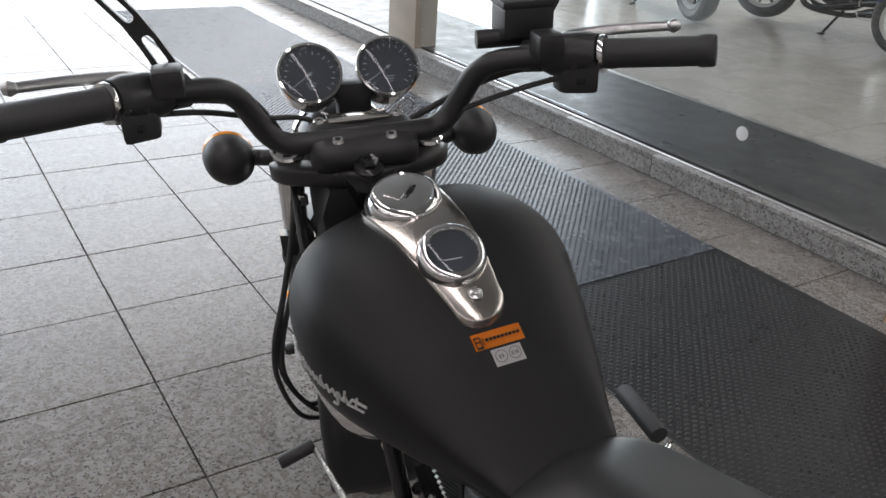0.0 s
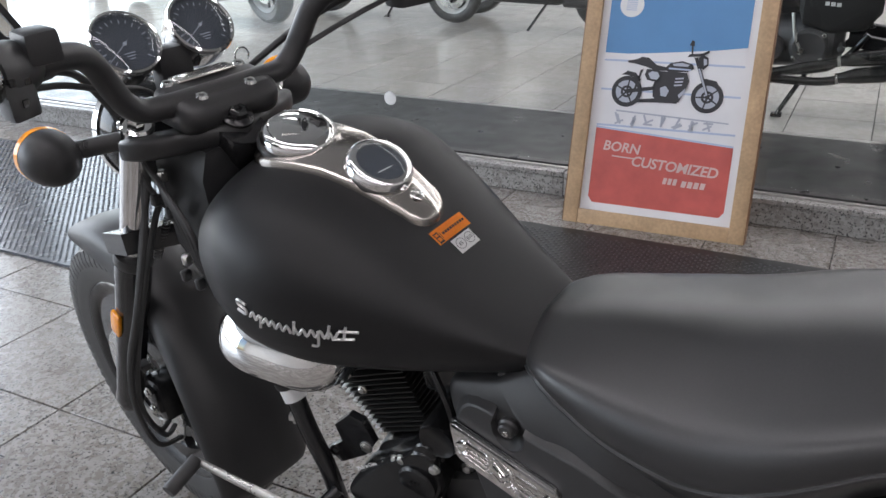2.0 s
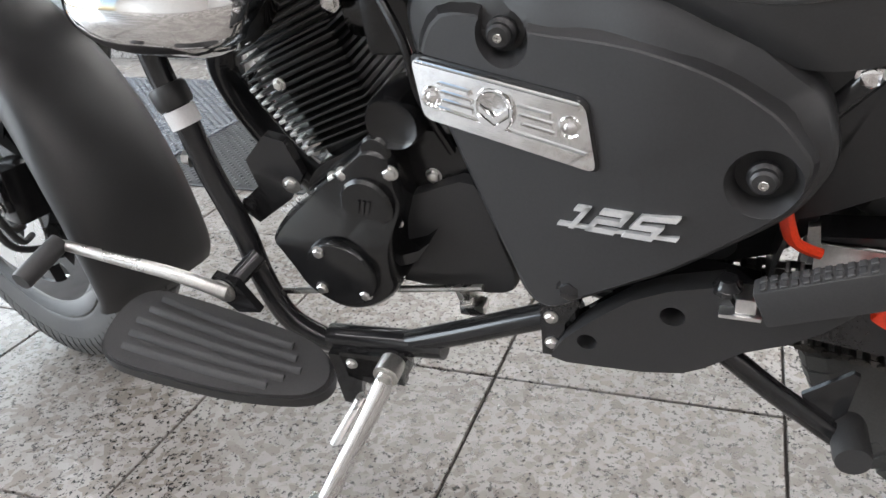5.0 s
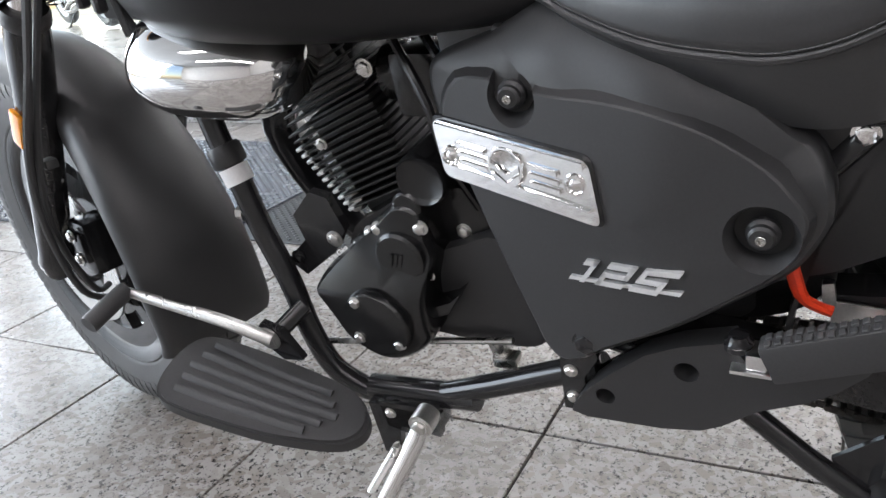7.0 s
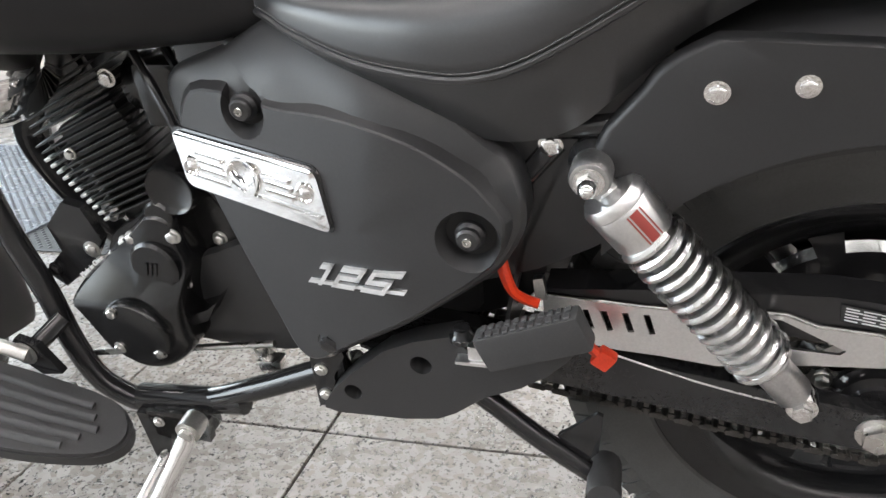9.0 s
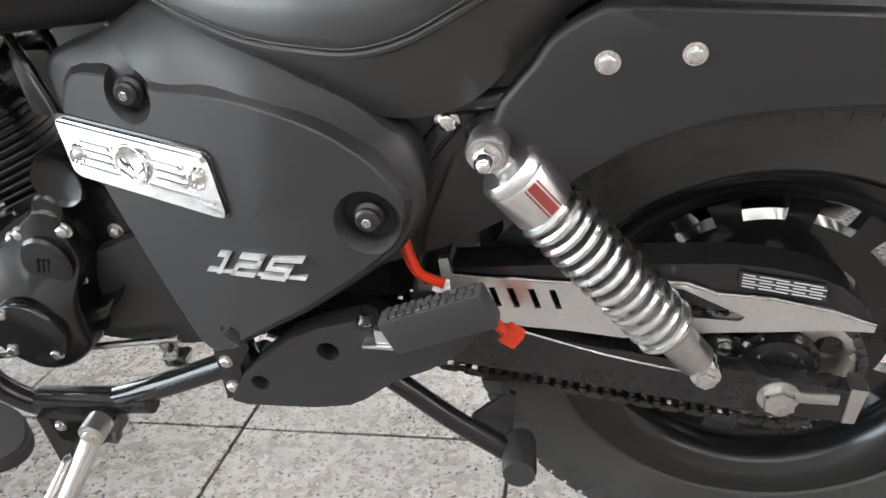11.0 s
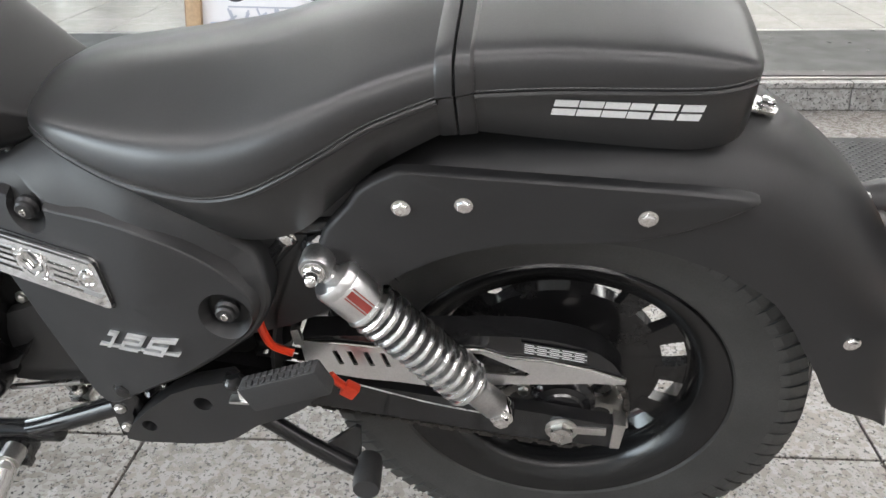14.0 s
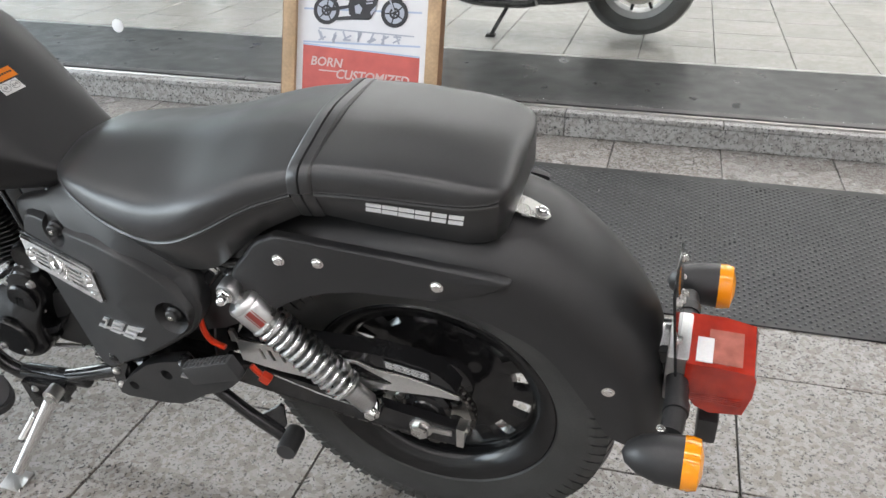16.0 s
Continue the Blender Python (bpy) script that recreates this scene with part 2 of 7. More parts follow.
def curve_through(pts, k=6, closed=False):
    """Points of a smooth curve through the given ones."""
    p = [Vector(q) for q in pts]
    n = len(p)
    out = []
    for i in range(n if closed else n - 1):
        if closed:
            a, b, c, d = p[i - 1], p[i], p[(i + 1) % n], p[(i + 2) % n]
        else:
            a, b, c, d = p[max(i - 1, 0)], p[i], p[i + 1], p[min(i + 2, n - 1)]
        for j in range(k):
            t = j / k
            out.append(0.5 * (2 * b + (c - a) * t + (2 * a - 5 * b + 4 * c - d) * t * t + (3 * b - a - 3 * c + d) * t ** 3))
    if not closed:
        out.append(p[-1])
    return out


def loft(rings, caps=True, closed=True, bm=None):
    bm = bm or bmesh.new()
    rows = [[bm.verts.new(q) for q in ring] for ring in rings]
    for a, b in zip(rows, rows[1:]):
        n = len(a)
        for i in range(n if closed else n - 1):
            j = (i + 1) % n
            bm.faces.new((a[i], a[j], b[j], b[i]))
    if caps and closed:
        bm.faces.new(rows[0][::-1])
        bm.faces.new(rows[-1])
    return bm


def tube(pts, r, n=10, k=0, bm=None, flat=1.0):
    """A round bar along a line; k > 0 rounds its bends. r: one radius or one for each point."""
    if k:
        rs = r if isinstance(r, (list, tuple)) else None
        m = len(pts)
        if rs:
            r = [rs[min(i // k, m - 2)] + (rs[min(i // k + 1, m - 1)] - rs[min(i // k, m - 2)]) * ((i % k) / k) for i in range((m - 1) * k)] + [rs[-1]]
        pts = curve_through(pts, k)
    p = [Vector(q) for q in pts]
    rings, side = [], None
    for i, q in enumerate(p):
        d = (p[min(i + 1, len(p) - 1)] - p[max(i - 1, 0)]).normalized()
        if side is None:
            side = d.orthogonal().normalized()
        side = (side - d * side.dot(d)).normalized()
        up = d.cross(side)
        rr = r[i] if isinstance(r, (list, tuple)) else r
        rings.append([q + rr * (math.cos(a) * side + flat * math.sin(a) * up) for a in (2 * math.pi * j / n for j in range(n))])
    return loft(rings, bm=bm)


def turned(axis):
    return Vector((0, 0, 1)).rotation_difference(Vector(axis).normalized()).to_matrix().to_4x4()


def lathe(profile, at=(0, 0, 0), axis=(0, 0, 1), n=24, bm=None, closed=False):
    """A round body: rows of (radius, height along the axis)."""
    m = Matrix.Translation(at) @ turned(axis)
    rings = [[m @ Vector((max(r, 1e-5) * math.cos(2 * math.pi * j / n), max(r, 1e-5) * math.sin(2 * math.pi * j / n), h)) for j in range(n)] for r, h in profile]
    if closed:
        rings.append(rings[0])
    bm = loft(rings, caps=not closed, bm=bm)
    bmesh.ops.remove_doubles(bm, verts=bm.verts, dist=2e-5)
    return bm


def moved(bm, m):
    bmesh.ops.transform(bm, matrix=m, verts=bm.verts)
    return bm


def joined(*bms):
    me = bpy.data.meshes.new("tmp")
    out = bmesh.new()
    for b in bms:
        b.to_mesh(me)
        out.from_mesh(me)
        b.free()
    bpy.data.meshes.remove(me)
    return out


def rounded(bm, w, seg=2, angle=30):
    edges = [e for e in bm.edges if len(e.link_faces) == 2 and e.calc_face_angle(0) > radians(angle)]
    bmesh.ops.bevel(bm, geom=edges, offset=w, segments=seg, affect="EDGES", profile=0.6, clamp_overlap=True)
    return bm


def box(at, size, w=0.0, m=None, seg=2):
    bm = bmesh.new()
    bmesh.ops.create_cube(bm, size=1)
    bmesh.ops.transform(bm, matrix=Matrix.Translation(at) @ Matrix.Diagonal((*size, 1)), verts=bm.verts)
    if w:
        rounded(bm, w, seg)
    return moved(bm, m) if m is not None else bm


def plate(outline, x0, x1, w=0.0, seg=2, face=None):
    """A plate with an outline in (y, z), between the planes x0 and x1. face(y, z): a further shift in x."""
    bm = loft([[(x, y, z) for y, z in outline] for x in (x0, x1)])
    if w:
        rounded(bm, w, seg)
    if face:
        for v in bm.verts:
            v.co.x += face(v.co.y, v.co.z)
    return bm


def pillow(outline, centre, rows, face=None, k=5):
    """A bulged cover: the smoothed outline in (y, z), shrunk towards the centre, rows of (scale, x)."""
    line = [(q.x, q.y) for q in curve_through([(a, b, 0) for a, b in outline], k, True)]
    cy, cz = centre
    rings = [[(x, cy + (y - cy) * s, cz + (z - cz) * s) for y, z in line] for s, x in rows]
    bm = loft(rings)
    if face:
        for v in bm.verts:
            v.co.x += face(v.co.y, v.co.z)
    return bm


def bolt(at, axis, r=0.006, h=0.005, bm=None):
    """A hexagon head on a washer."""
    bm = lathe([(r * 1.45, 0), (r * 1.45, 0.0015), (r * 1.1, 0.002)], at, axis, 16, bm)
    hexa = lathe([(r * 1.1, 0.001), (r * 1.1, h), (r * 0.85, h + 0.0012), (r * 0.4, h + 0.0014)], at, axis, 6)
    return joined(bm, hexa)


def words(text, size, depth, m, mat, parent, name="lettering", align="LEFT", shear=0.0, bold=0.0, spacing=1.0):
    cu = bpy.data.curves.new("tmp", "FONT")
    cu.body, cu.size, cu.extrude, cu.align_x, cu.shear, cu.offset, cu.space_character = text, size, depth, align, shear, bold, spacing
    cu.resolution_u = 3
    ob = bpy.data.objects.new("tmp", cu)
    me = bpy.data.meshes.new_from_object(ob)
    bpy.data.objects.remove(ob)
    bpy.data.curves.remove(cu)
    me.name = name
    me.transform(m)
    me.materials.append(mat)
    ob = new(name, me)
    ob.parent = parent
    return ob


def cut(ob, *cutters, smooth=38):
    """Takes the given bodies out of a part's mesh."""
    temps = []
    for bm in cutters:
        bmesh.ops.recalc_face_normals(bm, faces=bm.faces)
        me = bpy.data.meshes.new("tmp")
        bm.to_mesh(me)
        bm.free()
        c = new("tmp", me)
        c.parent = ob.parent
        md = ob.modifiers.new("cut", "BOOLEAN")
        md.operation, md.solver, md.object = "DIFFERENCE", "EXACT", c
        temps.append(c)
    bpy.context.view_layer.update()
    deps = bpy.context.evaluated_depsgraph_get()
    me = bpy.data.meshes.new_from_object(ob.evaluated_get(deps))
    old = ob.data
    ob.modifiers.clear()
    ob.data = me
    me.name = old.name
    bpy.data.meshes.remove(old)
    for c in temps:
        d = c.data
        bpy.data.objects.remove(c)
        bpy.data.meshes.remove(d)
    me.set_sharp_from_angle(angle=radians(smooth))
    return ob

# ---- the arcade: floor, mats, step, shop window ----
TILE, GAP, STEP_X, STEP_H, GLASS_X = 0.4, 0.004, 2.322, 0.10, 2.365
bed = solid("floor", box((2.0, 0.5, -0.056), (24.0, 21.0, 0.1)), JOINT, "speckled grey granite slab floor of the arcade", "floor", kind="structure")


def slab_mesh(name, sx, sy, h, mat):
    bm = rounded(box((0, 0, 0), (sx - GAP, sy - GAP, h)), 0.0012, 1)
    return finish(name, bm, mat)


tile_mesh = slab_mesh("floor_tile", TILE, TILE, 0.012, FLOOR_STONE)
far = bmesh.new()
for i in range(-22, 6):
    for j in range(-20, 27):
        x, y = (i + 0.5) * TILE, (j + 0.5) * TILE
        if i == 5:
            continue
        lift = 0.0004 * math.sin(i * 12.9 + j * 78.2)
        if -5 <= i <= 4 and -7 <= j <= 12:
            t = new("floor_tile", tile_mesh)
            t.location, t.parent = (x, y, -0.006 + lift), bed
        else:
            a, h = TILE / 2 - GAP / 2, lift
            far.faces.new([far.verts.new(q) for q in ((x - a, y - a, h), (x + a, y - a, h), (x + a, y + a, h), (x - a, y + a, h))])
# the cut row along the step
strip_mesh = slab_mesh("floor_tile", STEP_X - 2.0, TILE, 0.012, FLOOR_STONE)
for j in range(-16, 18):
    t = new("floor_tile", strip_mesh)
    t.location, t.parent = ((STEP_X + 2.0) / 2, (j + 0.5) * TILE, -0.006), bed
me = bpy.data.meshes.new("far_floor_tiles")
far.to_mesh(me)
far.free()
me.materials.append(FLOOR_STONE)
far_tiles = new("far_floor_tiles", me)
far_tiles.parent = bed
far_tiles["kind"] = "stuff"

# step and raised shop floor
step = solid("step", box((2.372, 0.5, STEP_H / 2 - 0.014), (0.064, 21.0, STEP_H - 0.03)), JOINT, "granite plinth step below the shop window", "step", kind="structure")
riser = rounded(box((0, 0, 0), (0.02, 1.2 - GAP, STEP_H - 0.022)), 0.001, 1)
riser_mesh = finish("step_riser", riser, STEP_STONE)
tread_mesh = finish("step_tread", rounded(box((0, 0, 0), (0.078, 0.6 - GAP, 0.02)), 0.003, 2), STEP_STONE)
for j in range(-6, 8):
    t = new("step_riser", riser_mesh)
    t.location, t.parent = (STEP_X + 0.01, j * 1.2 + 0.4, (STEP_H - 0.022) / 2), step
for j in range(-12, 16):
    t = new("step_tread", tread_mesh)
    t.location, t.parent = (STEP_X + 0.039 - 0.006, j * 0.6 + 0.1, STEP_H - 0.01), step
shop_floor = solid("shop_floor", box((6.277, 0.5, STEP_H - 0.062), (7.74, 21.0, 0.1)), JOINT, "polished beige tile floor inside the shop", "floor", kind="structure")
shop_mesh = slab_mesh("shop_tile", 0.36, 0.36, 0.01, SHOP_STONE)
for i in range(0, 11):
    for j in range(-8, 18):
        t = new("shop_tile", shop_mesh)
        t.location, t.parent = (2.86 + (i + 0.5) * 0.36, j * 0.36 - 0.36, STEP_H - 0.006), shop_floor
far = bmesh.new()
for i in range(11):
    for j in list(range(-26, -8)) + list(range(18, 28)):
        x, y, a, h = 2.86 + (i + 0.5) * 0.36, j * 0.36 - 0.36, 0.178, STEP_H - 0.001
        far.faces.new([far.verts.new(q) for q in ((x - a, y - a, h), (x + a, y - a, h), (x + a, y + a, h), (x - a, y + a, h))])
me = bpy.data.meshes.new("far_shop_tiles")
far.to_mesh(me)
far.free()
me.materials.append(SHOP_STONE)
far_shop = new("far_shop_tiles", me)
far_shop.parent = shop_floor
far_shop["kind"] = "stuff"
solid("shop_floor_back", box((8.46, 0.5, STEP_H - 0.05), (3.26, 21.0, 0.1)), SHOP_STONE, "polished beige tile floor at the back of the shop", "floor", kind="structure")


def stud_mat(name, x0, x1, y0, y1, z, label, pitch=0.028, studs=True, rubber=RUBBER, tops=None):
    ob = thing(name, label, "rubber mat")
    part("sheet", rounded(box(((x0 + x1) / 2, (y0 + y1) / 2, z / 2), (x1 - x0, y1 - y0, z)), 0.0012, 1), rubber, ob)
    if studs:
        verts, faces = [], []
        nx, ny = int((x1 - x0 - 0.03) / pitch), int((y1 - y0 - 0.03) / (pitch * 0.5))
        for j in range(ny):
            for i in range(nx):
                cx, cy = x0 + 0.02 + (i + 0.5 * (j % 2)) * pitch, y0 + 0.02 + j * pitch * 0.5
                b = len(verts)
                for r, h in ((0.0062, 0.0), (0.0042, 0.0022)):
                    verts += [(cx + 1.25 * r * math.cos(a), cy + 0.8 * r * math.sin(a), z + h) for a in (k * math.pi / 3 for k in range(6))]
                faces += [(b + k, b + (k + 1) % 6, b + 6 + (k + 1) % 6, b + 6 + k) for k in range(6)]
                faces.append(tuple(b + 6 + k for k in range(6)))
        me = bpy.data.meshes.new("studs")
        me.from_pydata(verts, [], faces)
        me.materials.append(tops or rubber)
        for p in me.polygons:
            p.use_smooth = True
        s = new("studs", me)
        s.parent = ob
        s["kind"] = "stuff"
    return ob


stud_mat("floor_mat", 1.02, 2.0, -4.2, 0.36, 0.005, "black studded rubber runner mat beside the motorcycle", tops=STUD)
stud_mat("floor_mat", 1.0, 1.985, 0.32, 5.2, 0.0095, "black studded rubber runner mat with a lapped end, bluish daylight sheen in its colour", rubber=SHEEN_RUBBER)
inner = stud_mat("doormat", 2.402, 3.185, -6.0, 7.0, 0.018, "smooth dark mat with a metal edge inside the shop window", studs=False, rubber=SHOP_MAT)
part("edge_trim", rounded(box((3.201, 0.5, 0.0095), (0.030, 13.0, 0.019)), 0.002, 1), ALU, inner, "bright metal edge strip")
inner.location.z = STEP_H - 0.012

# shop window: panes, rails, sticker
shop_window = thing("window_1", "tall frameless shop window of butted glass panes on the step", "window", kind="structure")
for y0, y1 in ((-7.0, -5.05), (-5.04, -2.9), (-2.89, -0.71), (-0.70, 1.485), (1.495, 3.1)):
    p = part("pane", box((GLASS_X + 0.005, (y0 + y1) / 2, 2.11), (0.01, y1 - y0, 3.96), 0.0015, seg=1), PANE, shop_window)
    p.visible_shadow = False
part("bottom_rail", rounded(box((GLASS_X + 0.005, -1.95, STEP_H + 0.003), (0.016, 10.1, 0.008)), 0.002, 1), ALU, shop_window)
dot = part("dot_sticker", lathe([(0.029, 0), (0.029, 0.0006), (0.028, 0.001)], (GLASS_X - 0.001, 0.600, 0.314), (-1, 0, 0), 32), WHITE, shop_window, "round white warning sticker on the glass")
post = solid("door_post", rounded(box((2.43, 3.29, 2.05), (0.16, 0.34, 4.10)), 0.006), POST, "beige boxed door post at the end of the window", "post", kind="structure")

# shell
solid("wall_west", box((-8.6, -1.2, 2.05), (0.2, 17.6, 4.2)), WALL, "plain white wall across the arcade", "wall", kind="structure")
solid("wall_south", box((1.0, -9.9, 2.05), (19.4, 0.2, 4.2)), WALL, "plain white end wall", "wall", kind="structure")
solid("wall_east", box((10.1, -1.2, 2.05), (0.2, 17.6, 4.2)), WALL, "plain white back wall of the shop", "wall", kind="structure")
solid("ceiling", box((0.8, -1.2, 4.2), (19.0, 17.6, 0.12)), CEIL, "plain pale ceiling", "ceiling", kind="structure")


def tube_light(diffuser, label, group):
    ob = thing("ceiling_light", label, "ceiling light", group=group)
    part("housing", rounded(box((0, 0, 0.03), (0.30, 2.58, 0.05)), 0.006), ALU, ob)
    part("diffuser", rounded(box((0, 0, -0.004), (0.25, 2.50, 0.03)), 0.006), diffuser, ob)
    return ob


for diffuser, label, group, spots in (
    (TUBE, "long white ceiling light over the arcade", "arcade ceiling lights", [(x, y) for x in (-5.6, -3.2, -0.7) for y in (-8.0, -5.4, -2.8, -0.2, 2.4)]),
    (SHOP_TUBE, "long bright white ceiling light in the shop", "shop ceiling lights", [(x, y) for x in (3.6, 5.6, 7.6, 9.2) for y in (-6.4, -3.8, -1.2, 1.4)]),
):
    first = tube_light(diffuser, label, group)
    first.matrix_basis = pose(spots[0][0], spots[0][1], 4.085)
    for x, y in spots[1:]:
        copy_thing(first, pose(x, y, 4.085))

# ---- the motorcycle: x to its right, y ahead, z up, from the rear tyre's foot ----
moto = thing("motorcycle", "matt black cruiser motorcycle with chrome trim leaning on its stand", "motorcycle",
             pose(0.2614, -1.4798, 0.003, 0, 0, -2.78) @ pose(0, 0, 0, 0, -13.68, 0) @ Matrix.Scale(0.983, 4))


def P(name, bm, mat, label="", parent=None, smooth=38):
    return part(name, bm, mat, parent or moto, label, smooth)


def spread(rows, y):
    """Linear look-up of a table with a falling or rising first column."""
    rows = sorted(rows)
    for a, b in zip(rows, rows[1:]):
        if a[0] <= y <= b[0]:
            t = (y - a[0]) / (b[0] - a[0])
            return [p + (q - p) * t for p, q in zip(a[1:], b[1:])]
    return list((rows[0] if y < rows[0][0] else rows[-1])[1:])


def smooth_rows(rows, k=4):
    pts = curve_through([(r[0], r[1], r[2]) for r in rows], k)
    more = curve_through([(r[3], r[4], 0) for r in rows], k)
    return [(a.x, a.y, a.z, b.x, b.y) for a, b in zip(pts, more)]



# fuel tank: y, half width, top, widest height, bottom
TANK = [(0.992, 0.022, 0.780, 0.750, 0.7245), (0.980, 0.079, 0.830, 0.762, 0.701), (0.955, 0.128, 0.858, 0.768, 0.6855), (0.915, 0.155, 0.886, 0.7705, 0.6755), (0.86, 0.178, 0.8955, 0.771, 0.6695),
        (0.78, 0.1815, 0.884, 0.770, 0.6655), (0.70, 0.151, 0.8355, 0.757, 0.659), (0.63, 0.1175, 0.780, 0.739, 0.6595), (0.57, 0.0865, 0.735, 0.720, 0.661), (0.53, 0.066, 0.710, 0.704, 0.6745), (0.508, 0.036, 0.698, 0.6955, 0.679)]
TOP_E = 0.65


def tank_ring(y, w, zt, zm, zb, n=44):
    out = []
    for j in range(n):
        a = 2 * math.pi * j / n
        c, s = math.cos(a), math.sin(a)
        x = w * math.copysign(abs(c) ** TOP_E, c)
        z = zm + ((zt - zm) * abs(s) ** TOP_E if s > 0 else -(zm - zb) * abs(s) ** (2 / 2.6))
        out.append((x, y, z))
    return out


TANK_ROWS = smooth_rows(TANK)


def tank_z(x, y):
    """Height of the tank's upper side."""
    w, zt, zm, zb = spread(TANK_ROWS, y)
    c = min(abs(x) / w, 0.999) ** (1 / TOP_E)
    return zm + (zt - zm) * math.sqrt(1 - c * c) ** TOP_E


def tank_side(y, z):
    """Half width of the tank at a height."""
    w, zt, zm, zb = spread(TANK_ROWS, y)
    if z >= zm:
        s = min((z - zm) / (zt - zm), 0.999) ** (1 / TOP_E)
        return w * math.sqrt(1 - s * s) ** TOP_E
    s = min((zm - z) / (zm - zb), 0.999) ** 1.3
    return w * math.sqrt(1 - s * s) ** TOP_E


tank = P("fuel_tank", loft([tank_ring(*r) for r in TANK_ROWS]), TANK_PAINT, "teardrop fuel tank in satin black paint", smooth=60)

# dash console on the tank
def half_width(y):
    if y > 0.868:
        return 0.056 * math.sqrt(max(0, 1 - ((y - 0.868) / 0.060) ** 2)) + 0.001
    if y < 0.705:
        return 0.034 * math.sqrt(max(0, 1 - ((0.705 - y) / 0.026) ** 2)) + 0.001
    return spread([(0.705, 0.034), (0.76, 0.046), (0.868, 0.056)], y)[0]


rings = []
for y in (0.679, 0.681, 0.684, 0.689, 0.696, 0.705, 0.72, 0.74, 0.77, 0.80, 0.83, 0.868, 0.885, 0.90, 0.912, 0.921, 0.926, 0.9278):
    h, zt = half_width(y), spread(TANK_ROWS, y)[1] + 0.010
    rings.append([(-h, y, zt - 0.055), (-h, y, zt - 0.007), (-h * 0.96, y, zt - 0.002), (-h * 0.88, y, zt), (0, y, zt + 0.001), (h * 0.88, y, zt), (h * 0.96, y, zt - 0.002), (h, y, zt - 0.007), (h, y, zt - 0.055)])
console = P("dash_console", moved(loft(rings), Matrix.Translation((0.006, 0, 0))), SATIN, "polished nickel dash console on the tank")
up_cap = Vector((0, -0.22, 0.97)).normalized()
cap_at = Vector((0.007, 0.868, 0.900))
part("gasket", lathe([(0.0, 0), (0.0515, 0), (0.0515, 0.004), (0.05, 0.006), (0.0, 0.006)], cap_at, up_cap, 40), PLASTIC, console, "black rubber seal ring")
cap = P("fuel_cap", lathe([(0.0, 0), (0.0475, 0.003), (0.048, 0.010), (0.046, 0.017), (0.041, 0.0215), (0.038, 0.0225), (0.036, 0.0215), (0.033, 0.0222), (0.02, 0.0235), (0.0, 0.0238)], cap_at, up_cap, 48), CHROME, "round chromed fuel cap with a lock flap")
flap = Matrix.Translation(cap_at + up_cap * 0.0236) @ turned(up_cap) @ pose(0.006, -0.006, 0, 0, 0, 35)
part("lock_slot", moved(lathe([(0, 0), (1, 0), (0.8, 0.0012), (0, 0.0014)], n=24), flap @ Matrix.Diagonal((0.0145, 0.0045, 1, 1))), GLOSS, cap, "dark lock slot")
part("lock_flap", moved(box((0, 0, 0), (0.034, 0.022, 0.0016), 0.0007), Matrix.Translation(cap_at + up_cap * 0.0238) @ turned(up_cap) @ pose(-0.006, 0.005, 0, 0, 0, 35)), CHROME, cap)
up_g = Vector((0, -0.48, 0.87)).normalized()
g_at = Vector((0.006, 0.757, 0.872))
gauge = P("fuel_gauge", lathe([(0.0, -0.01), (0.041, -0.01), (0.043, 0.004), (0.0425, 0.010), (0.041, 0.014), (0.0395, 0.019), (0.036, 0.022), (0.031, 0.0225), (0.0295, 0.0205), (0.029, 0.016), (0.0, 0.016)], g_at, up_g, 48), CHROME, "round chrome fuel gauge")
part("dial", lathe([(0.0, 0), (0.0288, 0), (0.0288, 0.0006), (0, 0.0006)], g_at + up_g * 0.0162, up_g, 40), DIAL, gauge, "black dial")
gm = Matrix.Translation(g_at + up_g * 0.0172) @ turned(up_g)
part("needle", box((0, 0, 0), (0.022, 0.0012, 0.0006), 0, gm @ pose(-0.004, -0.009, 0, 0, 0, -14)), WHITE, gauge)
p = part("glass", lathe([(0.0300, 0), (0.0300, 0.001), (0.024, 0.0030), (0.013, 0.0044), (0, 0.0048)], g_at + up_g * 0.0195, up_g, 40), LENS, gauge)
p.visible_shadow = False
part("console_screw", joined(lathe([(0, 0), (0.009, 0), (0.009, 0.001), (0.0075, 0.002), (0.0, 0.0022)], (0.006, 0.705, 0.8510), (0, -0.35, 1), 24), lathe([(0.0055, 0.002), (0.0055, 0.005), (0.004, 0.006), (0.0025, 0.0058), (0.0022, 0.004), (0, 0.004)], (0.006, 0.705, 0.8510), (0, -0.35, 1), 12)), CHROME, console, "chrome cap screw")


def on_tank(x0, x1, y0, y1, lift, spin=0.0, nx=8, ny=4):
    """A thin sheet that follows the tank's top."""
    cx, cy = (x0 + x1) / 2, (y0 + y1) / 2
    c, s = math.cos(radians(spin)), math.sin(radians(spin))
    bm = bmesh.new()
    rows = []
    for j in range(ny + 1):
        row = []
        for i in range(nx + 1):
            dx, dy = x0 + (x1 - x0) * i / nx - cx, y0 + (y1 - y0) * j / ny - cy
            x, y = cx + c * dx - s * dy, cy + s * dx + c * dy
            row.append(bm.verts.new((x, y, tank_z(x, y) + lift)))
        rows.append(row)
    for a, b in zip(rows, rows[1:]):
        for i in range(nx):
            bm.faces.new((a[i], a[i + 1], b[i + 1], b[i]))
    bmesh.ops.solidify(bm, geom=bm.faces[:], thickness=0.0004)
    return bm


